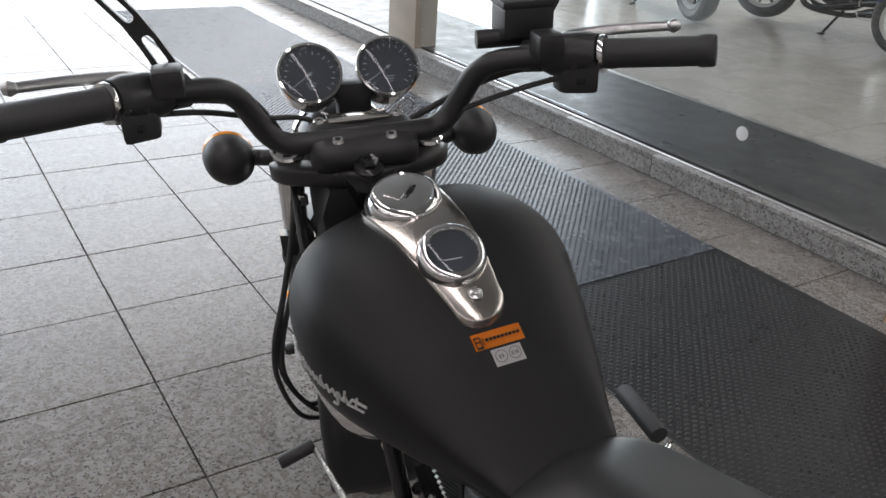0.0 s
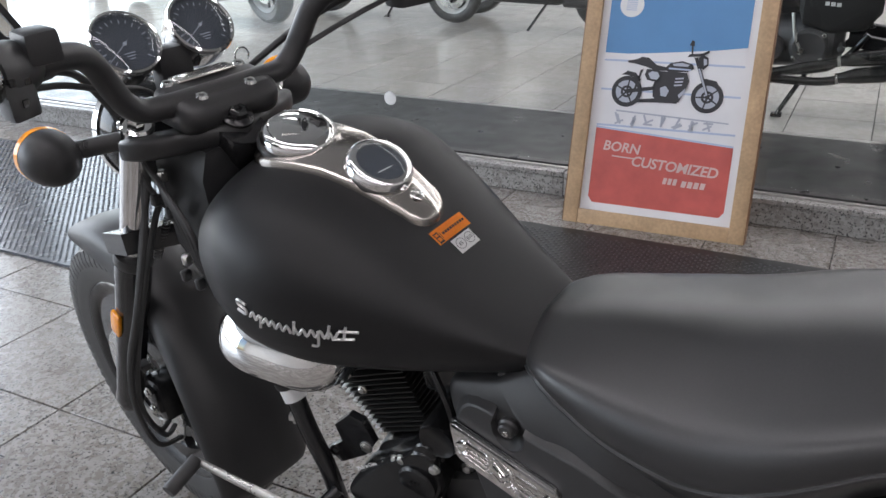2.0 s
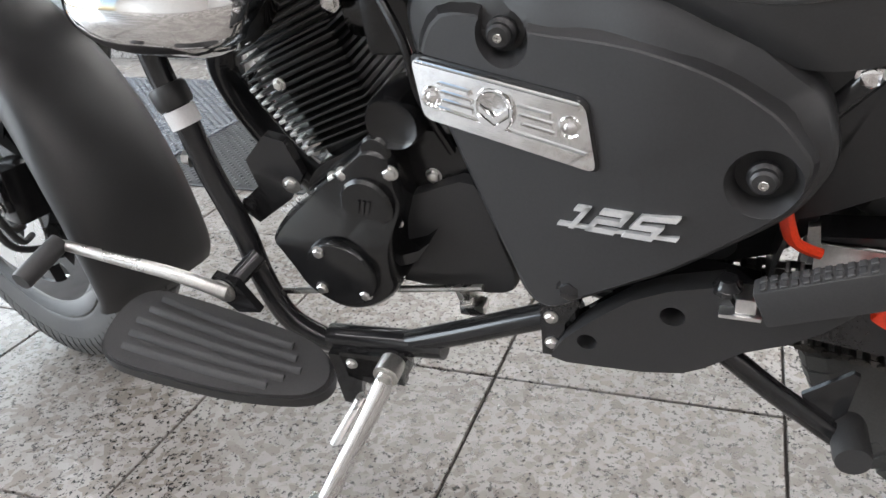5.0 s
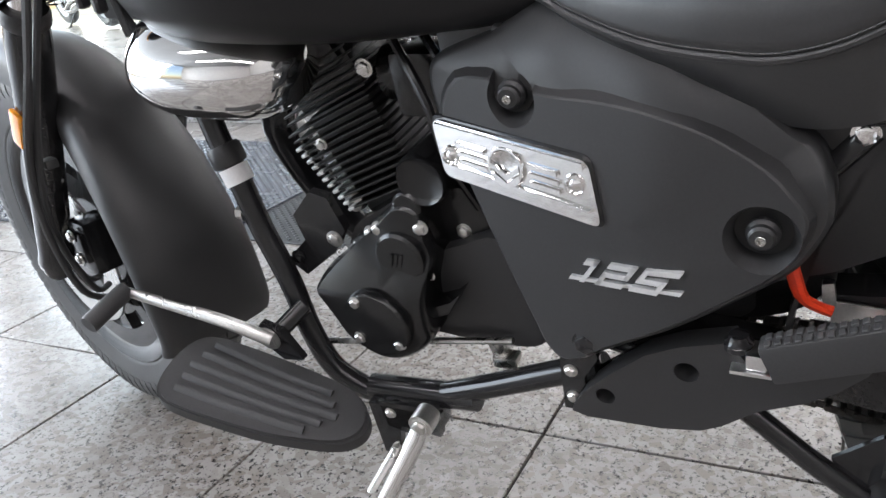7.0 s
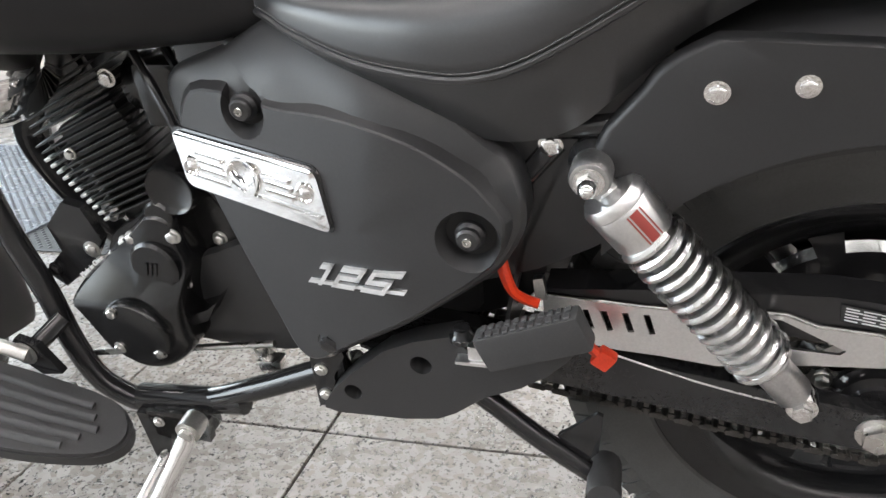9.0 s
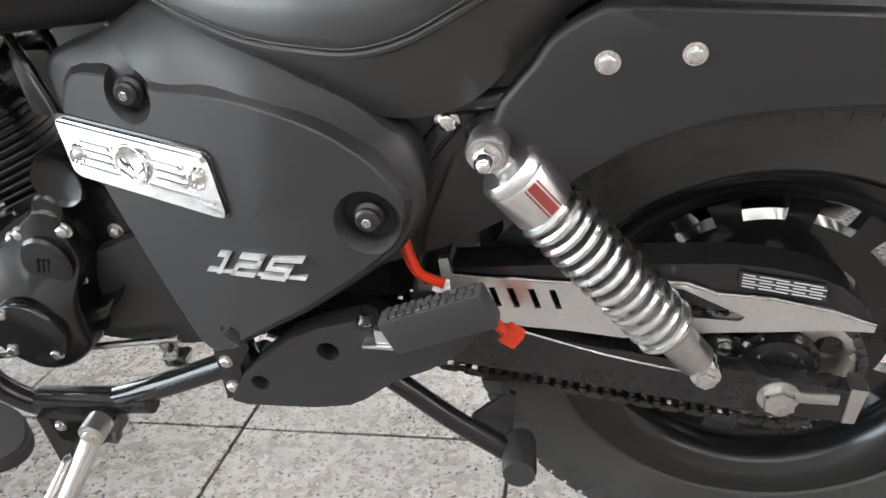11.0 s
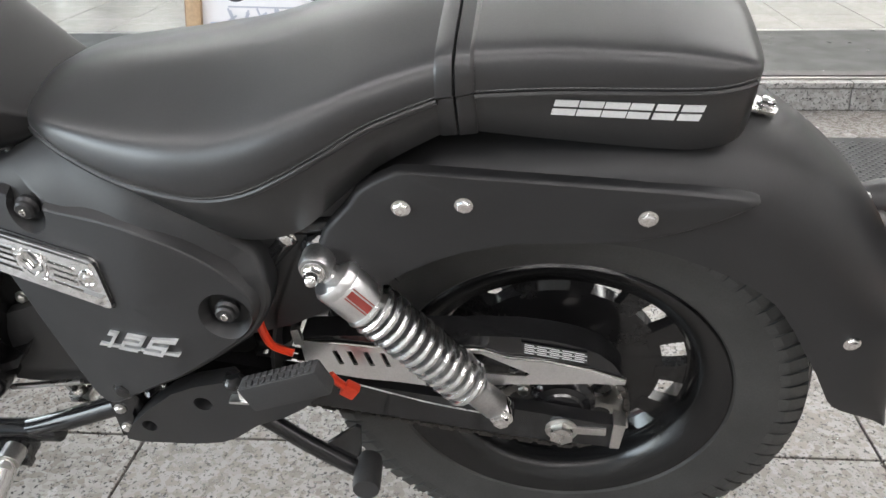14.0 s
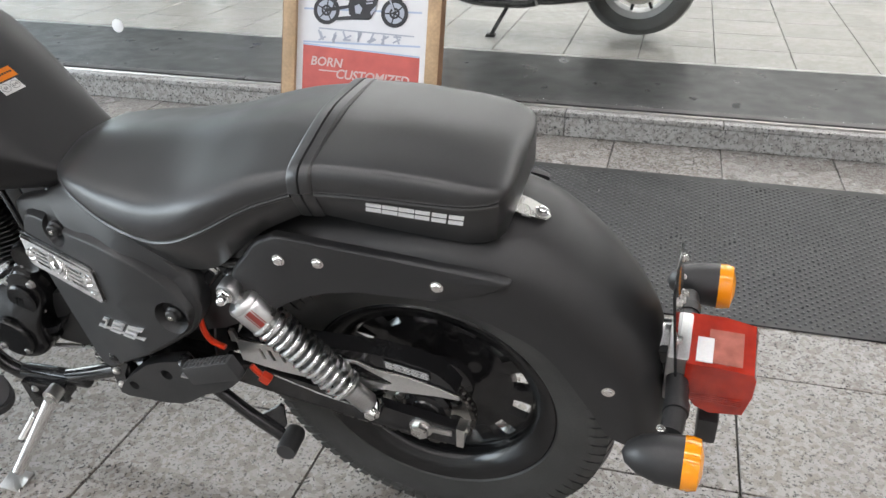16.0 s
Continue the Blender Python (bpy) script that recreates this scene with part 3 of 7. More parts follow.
stk = part("fuel_sticker", on_tank(-0.0245, 0.0370, 0.6585, 0.6740, 0.0008, -7), ORANGE, tank, "orange fuel grade sticker with a pump sign")
for k in range(9):
    part("print_bar", on_tank(-0.009 + k * 0.0048, -0.0052 + k * 0.0048, 0.6665 - k * 0.00059, 0.6690 - k * 0.00059, 0.0014, -7, 2, 1), INK, stk)
for a in ((-0.022, -0.0145, 0.6620, 0.6640), (-0.022, -0.0145, 0.6680, 0.6692), (-0.022, -0.0208, 0.6620, 0.6735), (-0.0157, -0.0145, 0.6620, 0.6735), (-0.022, -0.0145, 0.6723, 0.6735), (-0.0128, -0.0120, 0.6640, 0.6710)):
    part("pump_sign", on_tank(*a, 0.0014, -7, 2, 2), INK, stk)
lab = part("grade_sticker", on_tank(-0.0110, 0.0260, 0.6400, 0.6560, 0.0008, -7), WHITE, tank, "white fuel grade sticker with two round marks")
for cx, text in ((-0.001, "E5"), (0.016, "E10")):
    y0 = 0.648 - 0.12 * (cx - 0.0075)
    zz = tank_z(cx, y0)
    slope = (tank_z(cx, y0 + 0.006) - tank_z(cx, y0 - 0.006)) / 0.012
    m = Matrix.Translation((cx, y0, zz + 0.0018)) @ pose(0, 0, 0, math.degrees(math.atan(slope)), 0, -7)
    ring = lathe([(0.0072, 0), (0.0072, 0.0002), (0.0067, 0.0002), (0.0067, 0)], (0, 0, 0), (0, 0, 1), 24, closed=True)
    part("round_mark", moved(ring, m), INK, lab)
    words(text, 0.0062, 0.0001, m @ pose(0, -0.0021, 0), INK, lab, align="CENTER")

# badge on the tank's side: a plain silver wave with strokes that rise and fall from it
def badge_line(points, k=4):
    """A line on the tank's side from places along it and heights over its foot."""
    line = curve_through([(0, 0.853 - 0.150 * a, 0.7805 - 0.0255 * a + b) for a, b in points], k)
    return [(-tank_side(q.y, q.z) - 0.0010, q.y, q.z) for q in line]


wave = [(0.13 + 0.031 * i + (0.012 if i % 2 else 0.0), 0.0095 if i % 2 else 0.0) for i in range(24)]
for points in (wave[:13], wave[13:], [(0.12, 0.0160), (0.035, 0.0175), (0.03, 0.0105), (0.10, 0.0075), (0.085, 0.0005), (0.0, 0.001)], [(0.255, 0.009), (0.215, -0.0095)], [(0.525, 0.0), (0.555, 0.0185)],
               [(0.715, 0.009), (0.69, -0.0125), (0.64, -0.0135)], [(0.775, 0.0), (0.805, 0.0185)], [(0.885, 0.001), (0.915, 0.018)], [(0.86, 0.0115), (1.0, 0.0115)], [(0.80, -0.001), (0.96, 0.001)]):
    part("badge_stroke", tube(badge_line(points), 0.0018, 6), SILVER, tank, "silver badge")

# seat: y, half width, top, seam, skirt bottom
SEAT = [(0.560, 0.020, 0.705, 0.698, 0.690), (0.555, 0.045, 0.714, 0.700, 0.689), (0.542, 0.072, 0.725, 0.702, 0.686), (0.520, 0.092, 0.733, 0.701, 0.680), (0.500, 0.104, 0.739, 0.695, 0.670), (0.475, 0.115, 0.744, 0.688, 0.658), (0.45, 0.125, 0.748, 0.682, 0.649),
        (0.42, 0.135, 0.752, 0.677, 0.639), (0.38, 0.146, 0.758, 0.675, 0.624), (0.34, 0.153, 0.765, 0.675, 0.612), (0.30, 0.156, 0.775, 0.685, 0.611), (0.26, 0.155, 0.786, 0.705, 0.624), (0.22, 0.148, 0.796, 0.727, 0.658), (0.18, 0.137, 0.806, 0.748, 0.690), (0.122, 0.125, 0.817, 0.768, 0.720)]
PAD = [(0.090, 0.122, 0.816, 0.772, 0.722), (0.02, 0.120, 0.818, 0.775, 0.714), (-0.06, 0.117, 0.813, 0.774, 0.706), (-0.105, 0.114, 0.806, 0.774, 0.704), (-0.134, 0.104, 0.797, 0.775, 0.708), (-0.147, 0.088, 0.788, 0.775, 0.720), (-0.152, 0.06, 0.781, 0.773, 0.740)]


def seat_ring(y, w, zt, zs, zb, n=56, k=0.52, grow=0.0):
    """Tucked skirt, upright side, tight shoulder and a gently arched top."""
    w += grow
    out = [(-w * 0.83, y, zb), (-w * 0.915, y, (zb + zs) / 2), (-w * 0.965, y, zs - 0.008), (-w * 0.962, y, zs - 0.004)]
    for j in range(n + 1):
        c = math.cos(math.pi * (1 - j / n))
        u = abs(c) ** 0.69
        top = 1 - (1 - k) * (math.sqrt(u * u + 0.06) - 0.245) / 0.785
        out.append((w * math.copysign(u, c), y, zs + (zt + grow - zs) * top * max(0.0, 1 - u ** 18) ** 0.40))
    out += [(w * 0.962, y, zs - 0.004), (w * 0.965, y, zs - 0.008), (w * 0.915, y, (zb + zs) / 2), (w * 0.83, y, zb)]
    return out


SEAT_ROWS, PAD_ROWS = smooth_rows(SEAT, 4), smooth_rows(PAD, 5)
seat = P("rider_seat", loft([seat_ring(*r) for r in SEAT_ROWS]), VINYL, "dished rider seat in black vinyl", smooth=60)
pad = P("pillion_pad", loft([seat_ring(*r, k=0.74) for r in PAD_ROWS]), VINYL, "rounded pillion pad in black vinyl", smooth=60)


def stitches(rows, parent, dz):
    line = [Vector((-w * 0.998, y, zs + dz)) for y, w, zt, zs, zb in rows]
    verts, faces = [], []
    run = 0.0
    for a, b in zip(line, line[1:]):
        d = b - a
        while run < d.length:
            c = a + d.normalized() * run
            e = c + d.normalized() * min(0.0042, d.length)
            for q in (c, e):
                for ox, oz in ((-0.0009, 0), (0, 0.0007), (0.0006, 0), (0, -0.0007)):
                    verts.append((q.x + ox, q.y, q.z + oz))
            i = len(verts) - 8
            faces += [(i, i + 1, i + 5, i + 4), (i + 1, i + 2, i + 6, i + 5), (i + 2, i + 3, i + 7, i + 6), (i + 3, i, i + 4, i + 7), (i, i + 3, i + 2, i + 1), (i + 4, i + 5, i + 6, i + 7)]
            run += 0.0052
        run -= d.length
    me = bpy.data.meshes.new("stitching")
    me.from_pydata(verts, [], faces)
    me.materials.append(STITCH)
    ob = new("stitching", me)
    ob.parent = parent
    ob["kind"] = "stuff"


for rows, who in ((SEAT_ROWS[8:], seat), (PAD_ROWS[:-8], pad)):
    stitches(rows, who, 0.0014)
for rows, who in ((SEAT_ROWS[3:], seat), (PAD_ROWS[:-8], pad)):
    for side in (-1, 1):
        part("piping", tube([(side * w * 0.982, y, zs - 0.0045) for y, w, zt, zs, zb in rows], 0.0032, 7), VINYL, who)
# cover strap between seat and pad
STRAP = [(0.123, 0.125, 0.817, 0.768, 0.719), (0.120, 0.1262, 0.819, 0.769, 0.719), (0.108, 0.1262, 0.820, 0.771, 0.720), (0.1065, 0.1235, 0.816, 0.771, 0.720), (0.105, 0.1262, 0.820, 0.771, 0.720), (0.093, 0.1252, 0.820, 0.773, 0.721), (0.0895, 0.123, 0.817, 0.773, 0.721)]
P("seat_strap", loft([seat_ring(*r, k=0.64, grow=0.0008) for r in STRAP]), VINYL, "black vinyl strap across the seat", smooth=30)


# maker's mark on the pad: plain white blocks
def pad_x(y, z):
    w, zt, zs, zb = spread(PAD_ROWS, y)
    share = max(0, (zs - 0.008 - z)) / max(zs - zb - 0.008, 0.01)
    return -w * (0.965 - 0.10 * min(share, 0.46) / 0.46 * 0.5 - 0.16 * max(0.0, share - 0.46))


for k in range(6):
    y0, dz = 0.026 - k * 0.0212, -0.0012 * k
    wide = 0.0200 if k < 3 else 0.0185
    for low, high in ((0.0, 0.42), (0.58, 1.0)):
        quad = [(y0 - 0.0037 * v - u * wide, 0.7465 + dz - 0.0010 * u + 0.0165 * v) for u, v in ((0, low), (1, low), (1, high), (0, high))]
        part("print_block", plate(quad, 0.0, -0.0009, 0, 1, lambda y, z: pad_x(y, z) - 0.0004), WHITE, pad, "plain white printed block")

bracket = P("seat_bracket", moved(rounded(loft([[(-0.018, 0.0, z), (0.018, 0.0, z), (0.018, -0.020, z), (0.012, -0.046, z), (0.0, -0.052, z), (-0.012, -0.046, z), (-0.018, -0.020, z)] for z in (0.0, 0.003)]), 0.0008, 1), pose(-0.012, -0.138, 0.712, 19, 0, 0)), STEEL, "bent steel seat bracket")
moved_bolt = bolt((-0.012, -0.176, 0.7025), (0, -0.33, 0.94), 0.0065, 0.006)
part("bolt", moved_bolt, CHROME, bracket)

# rear mudguard: crown line and side edge (y, z)
CROWN = [(0.24, 0.65), (0.15, 0.698), (0.07, 0.707), (0.0, 0.712), (-0.08, 0.715), (-0.142, 0.705), (-0.197, 0.686), (-0.265, 0.632), (-0.317, 0.567), (-0.348, 0.50), (-0.364, 0.41), (-0.364, 0.342)]
EDGE = [(0.245, 0.495), (0.20, 0.538), (0.13, 0.580), (0.05, 0.603), (-0.02, 0.607), (-0.085, 0.598), (-0.15, 0.569), (-0.205, 0.525), (-0.2575, 0.438), (-0.272, 0.410), (-0.295, 0.371), (-0.345, 0.348)]
SECTION = [(-0.112, 0.0), (-0.118, 0.3), (-0.120, 0.52), (-0.114, 0.67), (-0.100, 0.80), (-0.078, 0.905), (-0.046, 0.975), (0.0, 1.0)]


def guard(crown, edge, section, thick=0.003, k=5, taper=0.0):
    c, e = curve_through([(0, *q) for q in crown], k), curve_through([(0, *q) for q in edge], k)
    full = section + [(-x, s) for x, s in section[-2::-1]]
    outer = [[(x, (q + (p - q) * s).y, (q + (p - q) * s).z) for x, s in full] for p, q in zip(c, e)]
    outer = [[(x * (1 - taper * max(0.0, -0.12 - y)), y, z) for x, y, z in ring] for ring in outer]
    bm = loft(outer, closed=False)
    bmesh.ops.recalc_face_normals(bm, faces=bm.faces)
    bmesh.ops.solidify(bm, geom=bm.faces[:], thickness=thick)
    return bm


mudguard = P("rear_mudguard", guard(CROWN, EDGE, SECTION, taper=0.95), MATT, "deep satin black rear mudguard", smooth=50)
STAY = [(0.25, 0.60), (0.2155, 0.650), (0.20, 0.671), (0.171, 0.6885), (0.150, 0.6925), (0.05, 0.687), (-0.05, 0.681), (-0.10, 0.678), (-0.141, 0.674), (-0.1595, 0.6685), (-0.152, 0.660), (-0.115, 0.640), (-0.06, 0.622), (0.0, 0.617), (0.06, 0.612), (0.12, 0.594), (0.18, 0.562), (0.235, 0.525)]
for side in (-1, 1):
    bm = pillow(STAY, (0.07, 0.645), [(1.0, 0.112 * side), (1.0, 0.121 * side), (0.98, 0.125 * side), (0.95, 0.1265 * side), (0.5, 0.127 * side), (0.01, 0.127 * side)], k=3)
    part("mudguard_stay", bm, MATT, mudguard, "raised satin black stay cover")
    for y, z, r in ((0.161, 0.653, 0.0064), (0.102, 0.6585, 0.0060), (-0.0645, 0.650, 0.0062)):
        part("bolt", bolt((0.1265 * side, y, z), (side, 0, 0), r, 0.005), CHROME, mudguard, "chrome flange bolt")
    part("bolt", bolt((0.0995 * side, -0.287, 0.478), (side, -0.1, 0), 0.0062, 0.003), CHROME, mudguard, "chrome flange bolt")

# side covers
COVER = [(0.651, 0.634), (0.633, 0.650), (0.580, 0.668), (0.54, 0.690), (0.50, 0.699), (0.44, 0.680), (0.374, 0.643), (0.330, 0.610), (0.310, 0.592), (0.300, 0.570), (0.2985, 0.548), (0.306, 0.528), (0.321, 0.504), (0.345, 0.483), (0.392, 0.449), (0.425, 0.427), (0.485, 0.386), (0.515, 0.364), (0.535, 0.360), (0.551, 0.372), (0.562, 0.396), (0.587, 0.449), (0.617, 0.517), (0.642, 0.580), (0.650, 0.605)]
INNER = [(0.622, 0.640), (0.573, 0.6435), (0.5285, 0.636), (0.471, 0.636), (0.423, 0.631), (0.377, 0.615), (0.338, 0.591), (0.318, 0.570), (0.307, 0.552), (0.311, 0.530), (0.325, 0.507), (0.348, 0.487), (0.394, 0.453), (0.427, 0.431), (0.486, 0.390), (0.516, 0.368), (0.534, 0.364), (0.548, 0.375), (0.559, 0.397), (0.584, 0.449), (0.614, 0.517), (0.638, 0.580), (0.645, 0.605)]
CREASE = [(0.28, 0.560), (0.318, 0.572), (0.338, 0.594), (0.377, 0.618), (0.423, 0.634), (0.471, 0.6385), (0.53, 0.640), (0.66, 0.645)]


def cover_x(y, z):
    crease = spread(CREASE, y)[0]
    return -0.25 * (0.63 - y) - 0.12 * (0.56 - z) + 0.22 * max(0.0, 0.42 - y) + 0.62 * max(0.0, z - crease - 0.006)


cover = P("side_cover", pillow(COVER, (0.45, 0.55), [(0.99, -0.06), (1.0, -0.080), (0.992, -0.088), (0.965, -0.0915), (0.7, -0.093), (0.35, -0.094), (0.01, -0.094)], cover_x, 3), PANEL, "matt black plastic side cover")
face = part("raised_panel", pillow(INNER, (0.45, 0.53), [(1.0, -0.075), (1.0, -0.0845), (0.945, -0.1005), (0.93, -0.102), (0.7, -0.103), (0.35, -0.104), (0.01, -0.104)], cover_x, 3), PANEL, cover)
BOLT_1, BOLT_2 = (0.556, 0.6235), (0.3465, 0.5345)


def dish(y, z, r):
    x = cover_x(y, z)
    return lathe([(0.0, -0.004), (r * 0.72, -0.004), (r, 0.012), (r * 1.05, 0.05), (0.0, 0.05)], (x - 0.094, y, z), (-1, 0, 0), 28)


cut(face, dish(*BOLT_1, 0.026), dish(*BOLT_2, 0.030), box((-0.12, 0.553, 0.658), (0.1, 0.042, 0.07)), smooth=16)
cut(cover, dish(*BOLT_1, 0.026), dish(*BOLT_2, 0.030))
for y, z in (BOLT_1, BOLT_2):
    x = cover_x(y, z) - 0.089
    g = part("grommet", lathe([(0.0, 0), (0.0125, 0), (0.013, 0.006), (0.0105, 0.009), (0.0105, 0.013), (0.0085, 0.015), (0, 0.015)], (x, y, z), (-1, 0, 0), 24), PLASTIC, cover, "black rubber grommet")
    part("bolt", lathe([(0.0, 0), (0.0042, 0), (0.0044, 0.002), (0.0038, 0.003), (0.0022, 0.003), (0.0020, 0.001), (0, 0.001)], (x - 0.0145, y, z), (-1, 0, 0), 12), STEEL, cover, "steel socket bolt")
P("side_cover", pillow(COVER, (0.45, 0.55), [(0.99, 0.06), (1.0, 0.080), (0.965, 0.0915), (0.5, 0.094), (0.01, 0.094)], lambda y, z: -cover_x(y, z), 3), PANEL, "matt black plastic side cover")

PLATE = [(0.6425, 0.5967), (0.481, 0.5835), (0.472, 0.5265), (0.6345, 0.543)]


def round_corners(points, r, k=4):
    """The outline with each corner rounded off."""
    out, n = [], len(points)
    for i in range(n):
        a, b, c = (Vector(points[j % n]) for j in (i - 1, i, i + 1))
        p, q = b + (a - b).normalized() * r, b + (c - b).normalized() * r
        out += [tuple((1 - t) ** 2 * p + 2 * t * (1 - t) * b + t * t * q) for t in (m / k for m in range(k + 1))]
    return out


badge = P("badge_plate", plate(round_corners(PLATE, 0.009), -0.103, -0.109, 0.0016, 2, cover_x), CHROME, "chromed trim plate with a round emblem")
part("seat_rubber", plate(round_corners([(0.6455, 0.5995), (0.479, 0.5862), (0.469, 0.5235), (0.637, 0.5400)], 0.010), -0.100, -0.1045, 0, 1, cover_x), GLOSS, badge, "dark rubber bed")


def on_badge(u, v):
    """A place on the trim plate from shares of its length and height."""
    a, b, c, d = PLATE[3], PLATE[2], PLATE[1], PLATE[0]
    low = [p + (q - p) * u for p, q in zip(a, b)]
    top = [p + (q - p) * u for p, q in zip(d, c)]
    return tuple(p + (q - p) * v for p, q in zip(low, top))


def strip(u0, v0, u1, v1, h, x0=-0.108, x1=-0.1125):
    return plate([on_badge(u0, v0 - h), on_badge(u0, v0 + h), on_badge(u1, v1 + h), on_badge(u1, v1 - h)], x0, x1, 0.0006, 1, cover_x)


for k in range(3):
    v = 0.40 + 0.14 * k
    part("rib", strip(0.15, v, 0.34, v, 0.035), CHROME, badge)
    part("rib", strip(0.62, v, 0.80, v, 0.035), CHROME, badge)
part("rim_bead", strip(0.03, 0.92, 0.97, 0.92, 0.05), CHROME, badge)
part("rim_bead", strip(0.04, 0.26, 0.96, 0.24, 0.02), CHROME, badge)
ey, ez = on_badge(0.48, 0.54)
ex = cover_x(ey, ez)
part("emblem", lathe([(0.0, 0), (0.0195, 0), (0.0195, 0.0035), (0.0185, 0.005), (0.0165, 0.005), (0.0155, 0.0032), (0.014, 0.0024), (0.0, 0.0024)], (ex - 0.108, ey, ez), (-1, 0.25, 0.12), 36), CHROME, badge, "plain round chrome emblem")
for d in (-0.006, 0.002):
    part("chevron", plate([(ey + 0.014, ez + 0.001 + d), (ey, ez - 0.007 + d), (ey - 0.014, ez + 0.003 + d), (ey - 0.014, ez - 0.002 + d), (ey, ez - 0.013 + d), (ey + 0.014, ez - 0.004 + d)], -0.1115, -0.114, 0.0006, 1, cover_x), CHROME, badge)
for u, v in ((0.09, 0.42), (0.90, 0.58)):
    y, z = on_badge(u, v)
    part("stud", lathe([(0, 0), (0.0105, 0), (0.010, 0.003), (0.0075, 0.0038), (0.006, 0.0022), (0.003, 0.0045), (0, 0.0045)], (cover_x(y, z) - 0.108, y, z), (-1, 0, 0), 20), CHROME, badge)

# capacity number on the side cover: slanted strokes over a long foot line
def number_bar(u0, v0, u1, v1, h, lift=0.0025):
    """A stroke from one point to another of the number's own plane, u rearward, v up."""
    d = Vector((u1 - u0, v1 - v0)).normalized()
    n = Vector((-d.y, d.x)) * h
    e = d * h
    quad = []
    for u, v in ((u0 - e.x + n.x, v0 - e.y + n.y), (u0 - e.x - n.x, v0 - e.y - n.y), (u1 + e.x - n.x, v1 + e.y - n.y), (u1 + e.x + n.x, v1 + e.y + n.y)):
        u += 0.75 * v
        quad.append((0.506 - u, 0.4700 + 0.105 * u + v))
    return plate(quad, -0.103, -0.1045 - lift, 0.0003, 1, cover_x)


number = P("number_badge", number_bar(0.0, 0.0, 0.099, 0.0, 0.0017), SILVER, "silver number badge reading 125")
W, T = 0.0205, 0.0175
for u0, strokes in ((0.004, ((0.0, T, 0.008, T), (0.008, T, 0.008, 0.0))),
                    (0.027, ((0, T, W, T), (W, T, W, T / 2), (W, T / 2, 0, T / 2), (0, T / 2, 0, 0.0), (0, 0.0, W, 0.0))),
                    (0.059, ((W + 0.006, T, 0, T), (0, T, 0, T / 2), (0, T / 2, W, T / 2), (W, T / 2, W, 0.0), (W, 0.0, 0, 0.0)))):
    for a, b, c, d in strokes:
        part("stroke", number_bar(u0 + a, b, u0 + c, d, 0.0024, 0.003), SILVER, number)

